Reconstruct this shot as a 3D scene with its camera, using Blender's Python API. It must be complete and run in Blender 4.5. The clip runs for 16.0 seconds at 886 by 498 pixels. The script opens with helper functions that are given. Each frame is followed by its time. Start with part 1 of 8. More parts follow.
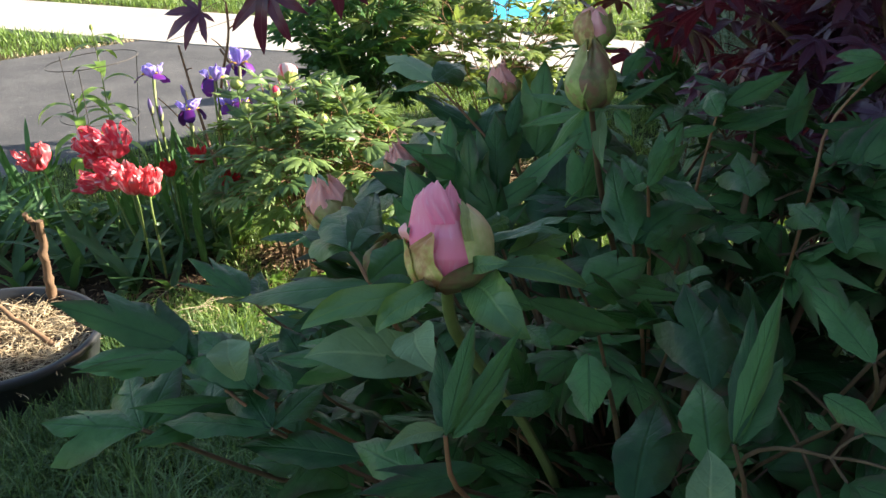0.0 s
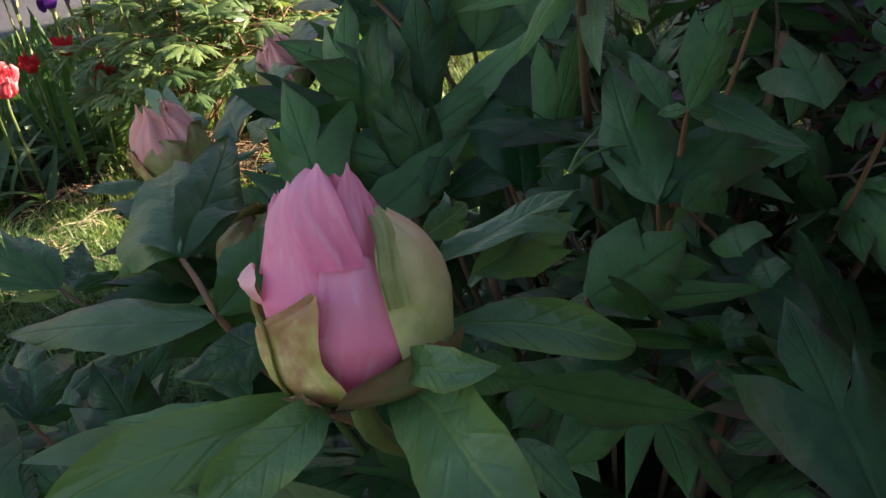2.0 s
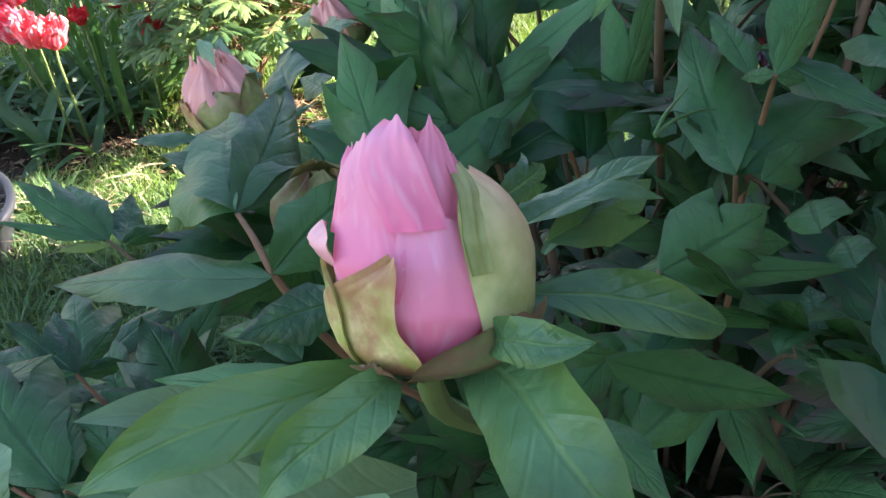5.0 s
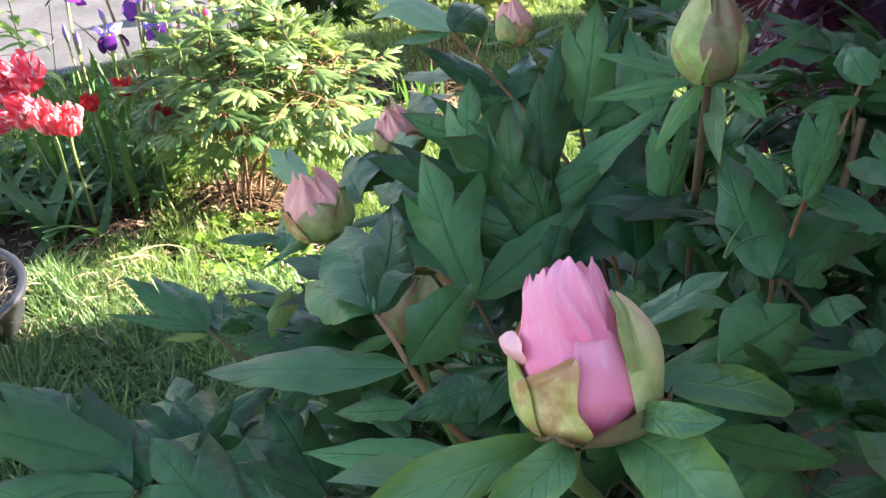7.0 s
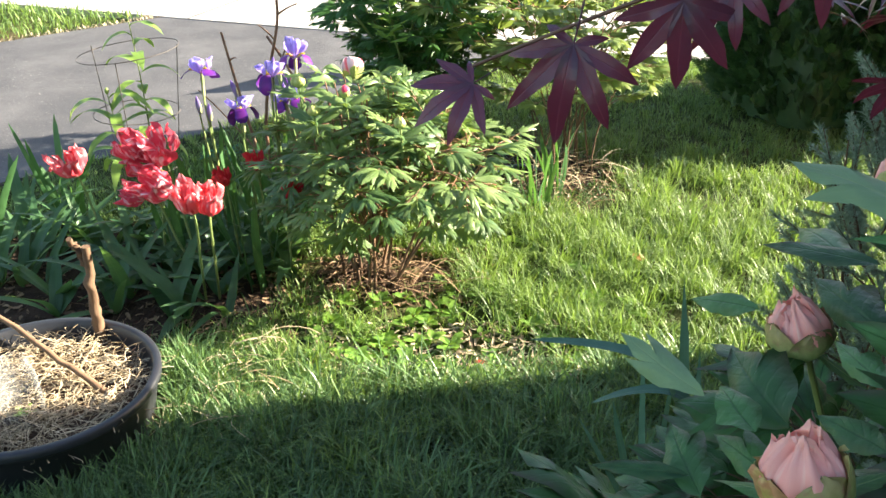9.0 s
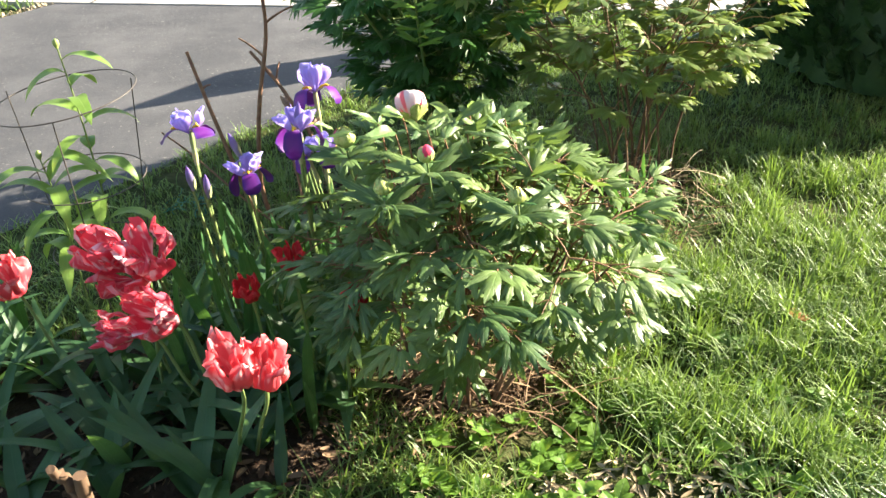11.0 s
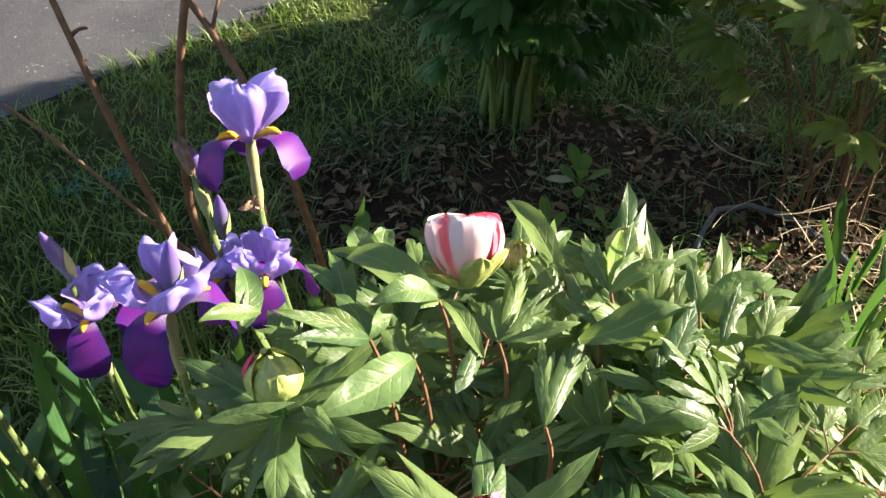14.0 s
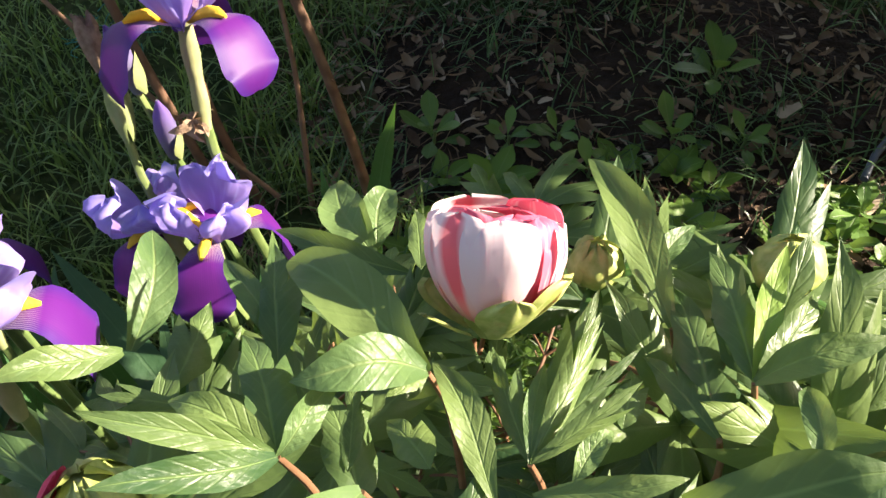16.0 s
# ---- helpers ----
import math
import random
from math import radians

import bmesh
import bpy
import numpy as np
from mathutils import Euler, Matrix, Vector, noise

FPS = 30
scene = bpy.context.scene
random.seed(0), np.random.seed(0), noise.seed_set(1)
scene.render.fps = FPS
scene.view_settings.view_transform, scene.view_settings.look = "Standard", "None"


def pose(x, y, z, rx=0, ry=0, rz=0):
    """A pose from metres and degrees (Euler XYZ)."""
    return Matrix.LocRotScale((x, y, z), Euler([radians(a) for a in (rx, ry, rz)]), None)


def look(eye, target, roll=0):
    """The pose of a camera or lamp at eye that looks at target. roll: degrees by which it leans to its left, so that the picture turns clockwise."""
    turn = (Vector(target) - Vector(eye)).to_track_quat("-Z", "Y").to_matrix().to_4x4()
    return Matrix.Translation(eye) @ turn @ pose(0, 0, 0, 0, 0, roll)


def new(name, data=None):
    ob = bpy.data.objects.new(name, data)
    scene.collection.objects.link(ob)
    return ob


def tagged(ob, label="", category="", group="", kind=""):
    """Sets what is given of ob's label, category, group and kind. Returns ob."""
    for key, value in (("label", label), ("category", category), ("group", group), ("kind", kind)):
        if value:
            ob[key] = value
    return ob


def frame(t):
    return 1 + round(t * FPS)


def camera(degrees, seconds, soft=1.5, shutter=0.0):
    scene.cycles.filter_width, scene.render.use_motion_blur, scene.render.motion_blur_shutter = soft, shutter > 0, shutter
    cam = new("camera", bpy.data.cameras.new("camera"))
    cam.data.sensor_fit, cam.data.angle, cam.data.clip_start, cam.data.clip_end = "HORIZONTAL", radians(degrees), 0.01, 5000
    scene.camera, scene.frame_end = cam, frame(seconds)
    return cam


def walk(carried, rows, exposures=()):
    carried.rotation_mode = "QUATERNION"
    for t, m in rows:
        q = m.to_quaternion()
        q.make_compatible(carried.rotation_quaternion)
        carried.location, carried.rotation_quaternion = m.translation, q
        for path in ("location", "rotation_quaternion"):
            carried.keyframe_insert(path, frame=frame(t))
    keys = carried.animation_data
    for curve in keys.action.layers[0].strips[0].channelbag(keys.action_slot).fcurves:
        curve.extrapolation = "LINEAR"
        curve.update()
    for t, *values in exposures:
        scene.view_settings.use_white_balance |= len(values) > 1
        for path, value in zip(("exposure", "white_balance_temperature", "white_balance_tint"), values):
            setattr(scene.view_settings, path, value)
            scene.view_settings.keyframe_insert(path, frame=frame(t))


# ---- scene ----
import itertools

# seconds, x, y, z, yaw, pitch, roll of the hand-held camera
PATH = [
    (0, 0.2832, -0.4048, 1.5207, -0.12, -24.44, 0.09),
    (0.5, 0.2356, -0.2671, 1.5143, -5.01, -25.77, -0.80),
    (1, 0.2457, -0.2085, 1.4989, -7.73, -26.88, -1.33),
    (1.5, 0.2573, -0.1505, 1.4712, -7.15, -29.57, -0.13),
    (2, 0.2899, -0.1393, 1.4504, -6.17, -32.40, -0.55),
    (2.5, 0.3160, -0.1207, 1.4403, -7.17, -33.84, -0.21),
    (3, 0.3133, -0.1249, 1.4379, -6.13, -34.58, -0.44),
    (3.5, 0.2916, -0.1267, 1.4403, -4.21, -34.39, -0.18),
    (3.7, 0.2868, -0.1239, 1.4392, -3.82, -34.28, 0.02),
    (5.8, 0.2732, -0.1269, 1.4448, -3.33, -34.67, 0.05),
    (6, 0.2665, -0.1335, 1.4492, -3.51, -34.52, 0.09),
    (6.5, 0.2452, -0.1610, 1.4701, -3.89, -32.51, 0.31),
    (7, 0.2226, -0.1816, 1.4925, -4.64, -29.76, 0.54),
    (7.5, 0.1968, -0.1958, 1.5090, -5.32, -27.69, 0.95),
    (8, 0.1692, -0.1965, 1.5126, -5.67, -27.15, 1.33),
    (8.5, 0.0978, -0.1538, 1.5187, -2.21, -27.38, 0.51),
    (9, 0.0001, 0.0000, 1.5216, -0.00, -26.50, 0.00),
    (9.2, -0.0359, 0.0590, 1.5200, 0.56, -26.48, 0.07),
    (11.3, -0.4995, 1.2384, 1.4840, -8.50, -30.89, -2.09),
    (11.5, -0.4987, 1.3828, 1.4712, -9.53, -30.61, -1.58),
    (12, -0.4490, 1.6597, 1.4365, -9.83, -32.83, -1.75),
    (12.5, -0.3683, 1.9062, 1.3933, -6.13, -33.08, -0.49),
    (13, -0.3441, 2.0695, 1.3576, -4.22, -36.91, 0.70),
    (13.5, -0.3664, 2.2915, 1.3058, -3.34, -40.42, 0.91),
    (14, -0.3579, 2.4226, 1.2813, -2.62, -43.53, 0.60),
    (14.5, -0.3255, 2.5212, 1.2315, 2.02, -44.88, -0.70),
    (15, -0.2956, 2.5970, 1.1862, 6.55, -46.44, -1.60),
    (15.5, -0.2876, 2.6828, 1.1367, 8.41, -49.60, -1.59),
    (16, -0.2951, 2.7649, 1.0797, 8.30, -53.30, -2.77),
]
cam = camera(52.2, 16.0)


def held(x, y, z, yaw, pitch, roll):
    return Matrix.Translation((x, y, z)) @ Matrix.Rotation(radians(yaw), 4, "Z") @ Matrix.Rotation(radians(90 + pitch), 4, "X") @ Matrix.Rotation(radians(roll), 4, "Z")


# seconds, stops, white balance, tint
EXPOSURES = [(0, 2.15, 6950, 11), (1.0, 2.1, 7050, 14), (1.5, 2.1, 7150, 18), (2.0, 2.1, 7300, 24), (2.5, 2.15, 7350, 26), (3.0, 2.15, 7250, 26), (3.5, 2.45, 6650, 22), (6.0, 3.3, 6500, 20), (6.5, 3.3, 6600, 20), (7.0, 3.25, 6800, 19), (8.0, 2.9, 6950, 13), (8.5, 2.72, 6950, 11), (9.2, 2.6, 6950, 11), (11.3, 2.35, 6950, 9), (12.5, 2.05, 7000, 8), (14.0, 1.85, 7000, 14), (15.0, 1.8, 7000, 16), (16.0, 1.75, 7050, 17)]
walk(cam, [(t, held(*row)) for t, *row in PATH], EXPOSURES)

# ---- world, sun ----
SUN_TO = Vector((0.975, 0.215, 0.405)).normalized()
world = bpy.data.worlds.new("sky")
scene.world = world
world.use_nodes = True
wt = world.node_tree
sky = wt.nodes.new("ShaderNodeTexSky")
sky.sky_type = "NISHITA"
sky.sun_disc = False
sky.sun_elevation = radians(22)
sky.sun_rotation = math.atan2(SUN_TO.x, SUN_TO.y)
wt.nodes["Background"].inputs["Strength"].default_value = 0.066
wt.links.new(sky.outputs["Color"], wt.nodes["Background"].inputs["Color"])
sun = new("sun", bpy.data.lights.new("sun", "SUN"))
sun.data.energy = 5.0
sun.data.angle = radians(0.55)
sun.data.color = (1.0, 0.92, 0.79)
sun.matrix_basis = look(SUN_TO * 30, (0, 0, 0))


# ---- material helpers ----
class Mat:
    def __init__(self, name, rough=0.5, spec=0.5):
        self.mat = bpy.data.materials.new(name)
        self.mat.use_nodes = True
        self.t = self.mat.node_tree
        self.bsdf = self.t.nodes["Principled BSDF"]
        self.out = self.t.nodes["Material Output"]
        self.bsdf.inputs["Roughness"].default_value = rough
        self.bsdf.inputs["Specular IOR Level"].default_value = spec

    def put(self, sock, v):
        if hasattr(v, "is_linked"):
            self.t.links.new(v, sock)
        elif isinstance(v, tuple) and len(v) == 3 and sock.type == "RGBA":
            sock.default_value = (*v, 1)
        else:
            sock.default_value = v

    def n(self, kind, **props):
        nd = self.t.nodes.new(kind)
        for k, v in props.items():
            setattr(nd, k, v)
        return nd

    def math(self, op, a, b=0.0, clamp=False):
        nd = self.n("ShaderNodeMath", operation=op, use_clamp=clamp)
        self.put(nd.inputs[0], a)
        self.put(nd.inputs[1], b)
        return nd.outputs[0]

    def step(self, v, lo, hi, a=0.0, b=1.0):
        nd = self.n("ShaderNodeMapRange", clamp=True)
        self.put(nd.inputs[0], v)
        for k, x in enumerate((lo, hi, a, b)):
            nd.inputs[k + 1].default_value = x
        return nd.outputs[0]

    def mix(self, f, a, b):
        nd = self.n("ShaderNodeMix", data_type="RGBA")
        self.put(nd.inputs[0], f)
        self.put(nd.inputs[6], a)
        self.put(nd.inputs[7], b)
        return nd.outputs[2]

    def noise(self, scale, detail=2.0, stretch=None, kind="Object", rough=0.5):
        tc = self.n("ShaderNodeTexCoord")
        src = tc.outputs[kind]
        if stretch:
            mp = self.n("ShaderNodeMapping")
            self.t.links.new(src, mp.inputs[0])
            mp.inputs[3].default_value = stretch
            src = mp.outputs[0]
        nd = self.n("ShaderNodeTexNoise")
        self.t.links.new(src, nd.inputs["Vector"])
        nd.inputs["Scale"].default_value = scale
        nd.inputs["Detail"].default_value = detail
        nd.inputs["Roughness"].default_value = rough
        return nd.outputs[0]

    def uv(self):
        nd = self.n("ShaderNodeUVMap", uv_map="UVMap")
        sp = self.n("ShaderNodeSeparateXYZ")
        self.t.links.new(nd.outputs[0], sp.inputs[0])
        return sp.outputs[0], sp.outputs[1]

    def rnd(self, island=False):
        if island:
            return self.n("ShaderNodeNewGeometry").outputs["Random Per Island"]
        return self.n("ShaderNodeObjectInfo").outputs["Random"]

    def colour(self, c):
        self.put(self.bsdf.inputs["Base Color"], c)
        self.c = c
        return self

    def bump(self, h, strength=0.4, dist=0.002):
        nd = self.n("ShaderNodeBump")
        nd.inputs["Strength"].default_value = strength
        nd.inputs["Distance"].default_value = dist
        self.put(nd.inputs["Height"], h)
        self.t.links.new(nd.outputs[0], self.bsdf.inputs["Normal"])
        return self

    def thin(self, fac, tint):
        """Light that shines through a leaf or petal."""
        tr = self.n("ShaderNodeBsdfTranslucent")
        self.put(tr.inputs[0], tint)
        mx = self.n("ShaderNodeMixShader")
        mx.inputs[0].default_value = fac
        self.t.links.new(self.bsdf.outputs[0], mx.inputs[1])
        self.t.links.new(tr.outputs[0], mx.inputs[2])
        self.t.links.new(mx.outputs[0], self.out.inputs[0])
        return self


def leaf_mat(name, dark, light, rib, thin, tinge=None, island=False, rough=0.42, fac=0.3, veins=8.0, spec=0.38):
    m = Mat(name, rough, spec)
    u, v = m.uv()
    au = m.math("ABSOLUTE", u)
    vein = m.math("FRACT", m.math("SUBTRACT", m.math("MULTIPLY", v, veins), m.math("MULTIPLY", au, veins * 0.22)))
    vein = m.step(m.math("ABSOLUTE", m.math("SUBTRACT", vein, 0.5)), 0.0, 0.16, 1.0, 0.0)
    ribm = m.step(au, 0.02, 0.1, 1.0, 0.0)
    f = m.math("ADD", m.math("MULTIPLY", m.noise(28, 4), 0.7), m.math("MULTIPLY", m.rnd(island), 0.5), clamp=True)
    c = m.mix(m.step(f, 0.32, 0.86), dark, light)
    if tinge:
        edge = m.math("MULTIPLY", m.step(au, 0.45, 1.0), m.step(m.noise(18, 2), 0.42, 0.62))
        c = m.mix(m.math("MULTIPLY", edge, 0.75), c, tinge)
    c = m.mix(m.math("MULTIPLY", vein, 0.1), c, rib)
    c = m.mix(m.math("MULTIPLY", ribm, 0.6), c, rib)
    m.colour(c)
    h = m.math("ADD", m.math("ADD", m.math("MULTIPLY", m.math("MULTIPLY", vein, m.step(m.noise(25, 2), 0.35, 0.7)), -0.42), m.math("MULTIPLY", ribm, -0.6)), m.math("ADD", m.math("MULTIPLY", m.noise(170, 3), 0.8), m.math("MULTIPLY", m.noise(60, 2), 1.8)))
    m.bump(h, 0.5, 0.0014)
    tint = m.mix(0.6, c, thin)
    return m.thin(fac, tint).mat


def plain_mat(name, a, b, scale=30, rough=0.7, bump=0.3, dist=0.002, island=False, rnd=0.4, stretch=None, detail=4, spec=0.3):
    m = Mat(name, rough, spec)
    n1 = m.noise(scale, detail, stretch)
    f = m.math("ADD", m.math("MULTIPLY", n1, 1.0 - rnd * 0.5), m.math("MULTIPLY", m.rnd(island), rnd), clamp=True)
    m.colour(m.mix(m.step(f, 0.3, 0.85), a, b))
    m.bump(m.noise(scale * 3, 3, stretch), bump, dist)
    return m.mat


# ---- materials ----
# near tree peony: its standing shade is put into a darker green
M_PEONYSHADE = leaf_mat("peony leaf", (0.01, 0.05, 0.017), (0.078, 0.208, 0.066), (0.02, 0.075, 0.025), (0.14, 0.38, 0.06), (0.095, 0.042, 0.052), fac=0.16, rough=0.36, spec=0.3)
# sunlit peony: brighter leaf green, the sun put into the colour
M_PEONYSUN = leaf_mat("sunlit peony leaf", (0.042, 0.1, 0.038), (0.165, 0.245, 0.076), (0.24, 0.36, 0.12), (0.36, 0.54, 0.08), fac=0.24, rough=0.4, spec=0.4)
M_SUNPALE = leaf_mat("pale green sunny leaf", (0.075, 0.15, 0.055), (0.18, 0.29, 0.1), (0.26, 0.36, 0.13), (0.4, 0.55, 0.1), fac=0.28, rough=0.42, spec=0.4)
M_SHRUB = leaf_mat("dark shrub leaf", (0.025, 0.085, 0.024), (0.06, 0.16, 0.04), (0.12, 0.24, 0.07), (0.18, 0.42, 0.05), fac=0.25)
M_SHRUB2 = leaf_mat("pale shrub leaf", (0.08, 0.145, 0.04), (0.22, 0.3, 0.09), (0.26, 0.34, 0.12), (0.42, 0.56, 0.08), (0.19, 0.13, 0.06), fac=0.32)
M_BRACT = leaf_mat("bud bract", (0.04, 0.12, 0.04), (0.085, 0.2, 0.05), (0.24, 0.36, 0.1), (0.3, 0.5, 0.06), (0.14, 0.07, 0.06), fac=0.2)
M_BIGBRACT = leaf_mat("soft bract", (0.032, 0.105, 0.045), (0.1, 0.23, 0.085), (0.15, 0.28, 0.085), (0.25, 0.45, 0.06), (0.15, 0.25, 0.055), fac=0.16, rough=0.36, spec=0.5)
M_PALELEAF = leaf_mat("pale leaf underside", (0.11, 0.2, 0.1), (0.2, 0.32, 0.16), (0.26, 0.36, 0.18), (0.3, 0.46, 0.12), fac=0.2, rough=0.5, spec=0.3)
M_YELLEAF = leaf_mat("yellowed peony leaf", (0.11, 0.19, 0.04), (0.2, 0.29, 0.07), (0.24, 0.34, 0.1), (0.36, 0.5, 0.06), (0.1, 0.05, 0.04), fac=0.22, rough=0.42)
M_IRISLEAF = leaf_mat("iris leaf", (0.035, 0.1, 0.035), (0.07, 0.17, 0.06), (0.07, 0.16, 0.06), (0.18, 0.4, 0.05), fac=0.25, veins=0.0)
M_TULIPLEAF = leaf_mat("tulip leaf", (0.038, 0.1, 0.045), (0.08, 0.17, 0.068), (0.07, 0.15, 0.065), (0.25, 0.48, 0.08), fac=0.3, veins=0.0)
M_STRAP = leaf_mat("blue-green strap leaf", (0.05, 0.13, 0.095), (0.11, 0.23, 0.17), (0.09, 0.2, 0.14), (0.2, 0.4, 0.15), fac=0.25, veins=0.0)
M_YOUNG = leaf_mat("young yellow-green leaf", (0.1, 0.2, 0.04), (0.24, 0.38, 0.08), (0.26, 0.38, 0.11), (0.5, 0.68, 0.08), fac=0.34)
M_WEED = leaf_mat("weed leaf", (0.09, 0.2, 0.035), (0.2, 0.36, 0.06), (0.24, 0.38, 0.1), (0.45, 0.66, 0.07), fac=0.34)
M_BEDWEED = leaf_mat("bed weed leaf", (0.08, 0.18, 0.045), (0.18, 0.33, 0.08), (0.16, 0.28, 0.09), (0.35, 0.55, 0.07), fac=0.3, rough=0.38, veins=0.0)
M_MAPLE = leaf_mat("maple leaf", (0.05, 0.022, 0.048), (0.11, 0.05, 0.09), (0.13, 0.06, 0.09), (0.65, 0.03, 0.03), fac=0.2, rough=0.3, veins=0.0, spec=0.5)
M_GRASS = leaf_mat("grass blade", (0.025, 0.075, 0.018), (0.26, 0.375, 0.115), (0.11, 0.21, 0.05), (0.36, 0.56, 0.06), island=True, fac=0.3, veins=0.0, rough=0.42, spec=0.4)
# darker, bluer copy of the grass, with shade put into its colour
M_GRASSSHADE = leaf_mat("shaded grass blade", (0.014, 0.048, 0.016), (0.16, 0.285, 0.105), (0.07, 0.15, 0.05), (0.25, 0.45, 0.08), island=True, fac=0.24, veins=0.0, rough=0.36, spec=0.45)
M_CEDAR = leaf_mat("cedar spray", (0.022, 0.06, 0.022), (0.06, 0.125, 0.042), (0.04, 0.09, 0.03), (0.08, 0.2, 0.03), island=True, fac=0.15, veins=0.0)
M_NEEDLE = leaf_mat("spruce needle", (0.16, 0.24, 0.17), (0.36, 0.46, 0.34), (0.28, 0.38, 0.28), (0.2, 0.35, 0.2), island=True, fac=0.1, veins=0.0)
M_STEM = plain_mat("green stem", (0.1, 0.17, 0.05), (0.2, 0.26, 0.09), 60, 0.5)
M_REDSTEM = plain_mat("reddish stem", (0.15, 0.08, 0.042), (0.3, 0.16, 0.085), 60, 0.55)
M_FGSTEM = plain_mat("tan leaf stalk", (0.08, 0.06, 0.035), (0.19, 0.125, 0.075), 60, 0.55)
M_WOOD = plain_mat("woody stem", (0.075, 0.045, 0.028), (0.2, 0.125, 0.075), 40, 0.85, 0.7, stretch=(1, 1, 0.2))
M_CANE = plain_mat("rose cane", (0.125, 0.06, 0.038), (0.28, 0.165, 0.1), 45, 0.6, 0.4)
M_STRAW = plain_mat("straw", (0.24, 0.18, 0.1), (0.56, 0.46, 0.31), 20, 0.75, 0.3, island=True, rnd=0.8)
M_DRY = plain_mat("dry litter", (0.08, 0.045, 0.026), (0.3, 0.2, 0.12), 25, 0.85, 0.4, island=True, rnd=0.8)
M_CHIP = plain_mat("wood chip", (0.22, 0.15, 0.09), (0.55, 0.44, 0.32), 40, 0.8, 0.4, island=True, rnd=0.8)
M_SOIL = plain_mat("garden soil", (0.026, 0.015, 0.009), (0.085, 0.052, 0.032), 30, 0.95, 1.0, 0.012)
M_POT = plain_mat("black plastic", (0.012, 0.014, 0.018), (0.03, 0.033, 0.04), 8, 0.42, 0.1, spec=0.5)
M_WIRE = plain_mat("rusty wire", (0.05, 0.045, 0.04), (0.12, 0.1, 0.085), 50, 0.5, 0.2)


def ground_mat():
    m = Mat("turf", 0.95, 0.1)
    big = m.noise(1.3, 4)
    c = m.mix(m.step(m.noise(40, 5), 0.35, 0.7), (0.03, 0.045, 0.014), (0.075, 0.09, 0.03))
    c = m.mix(m.math("MULTIPLY", m.step(big, 0.5, 0.68), 0.8), c, (0.15, 0.115, 0.06))
    m.colour(c)
    m.bump(m.noise(60, 4), 1.0, 0.01)
    return m.mat


def asphalt_mat():
    m = Mat("asphalt", 0.82, 0.35)
    c = m.mix(m.step(m.noise(420, 3), 0.35, 0.75), (0.047, 0.048, 0.052), (0.106, 0.106, 0.112))
    c = m.mix(m.math("MULTIPLY", m.step(m.noise(2.2, 6, rough=0.65), 0.42, 0.66), 0.5), c, (0.15, 0.147, 0.15))
    c = m.mix(m.step(m.noise(75, 2), 0.67, 0.74), c, (0.28, 0.26, 0.24))
    m.colour(c)
    m.bump(m.noise(350, 3), 0.6, 0.004)
    return m.mat


def concrete_mat():
    m = Mat("concrete", 0.85, 0.3)
    c = m.mix(m.step(m.noise(3, 6), 0.35, 0.7), (0.38, 0.36, 0.33), (0.5, 0.475, 0.44))
    c = m.mix(m.math("MULTIPLY", m.step(m.noise(160, 3), 0.5, 0.8), 0.3), c, (0.3, 0.28, 0.26))
    m.colour(c)
    m.bump(m.noise(120, 3), 0.3, 0.003)
    return m.mat


M_TURF, M_ASPHALT, M_CONCRETE = ground_mat(), asphalt_mat(), concrete_mat()


def petal_mat(name, base, tip, streak=None, width=0.0, amount=0.0, fac=0.35, rough=0.5, ribs=0.0, seedscale=9.0, centre=None):
    """Petal colours: base to tip along v, streaks that follow the length."""
    m = Mat(name, rough, 0.3)
    u, v = m.uv()
    c = m.mix(m.step(v, 0.05, 0.95), base, tip)
    if streak:
        cb = m.n("ShaderNodeCombineXYZ")
        m.put(cb.inputs[0], m.math("MULTIPLY", u, seedscale * 0.5))
        m.put(cb.inputs[1], m.math("MULTIPLY", v, 1.6))
        m.put(cb.inputs[2], m.math("MULTIPLY", m.rnd(), 37.0))
        nz = m.n("ShaderNodeTexNoise")
        m.t.links.new(cb.outputs[0], nz.inputs["Vector"])
        nz.inputs["Scale"].default_value = 1.6
        nz.inputs["Detail"].default_value = 1.5
        c = m.mix(m.math("MULTIPLY", m.step(nz.outputs[0], 0.52 - amount, 0.60 - amount + width), 0.92), c, streak)
    if centre:
        au = m.math("ABSOLUTE", u)
        fl = m.math("MULTIPLY", m.step(au, 0.2, 0.45, 1.0, 0.0), m.step(v, 0.0, 0.3))
        c = m.mix(m.math("MULTIPLY", fl, 0.85), c, centre)
    if ribs:
        au = m.math("ABSOLUTE", u)
        line = m.math("ABSOLUTE", m.math("SUBTRACT", m.math("FRACT", m.math("MULTIPLY", u, ribs)), 0.5))
        c = m.mix(m.math("MULTIPLY", m.step(au, 0.45, 0.95), 0.75), c, (0.05, 0.016, 0.19))
        c = m.mix(m.math("MULTIPLY", m.step(line, 0.05, 0.35, 1.0, 0.0), 0.14), c, (0.04, 0.006, 0.11))
        lm = m.math("MULTIPLY", m.step(line, 0.15, 0.4), m.step(v, 0.08, 0.26, 1.0, 0.0))
        c = m.mix(m.math("MULTIPLY", lm, 0.8), c, (0.72, 0.64, 0.66))
    m.colour(c)
    m.bump(m.noise(90, 2, (1, 1, 0.3)), 0.3, 0.001)
    return m.thin(fac, m.mix(0.25, c, tip)).mat


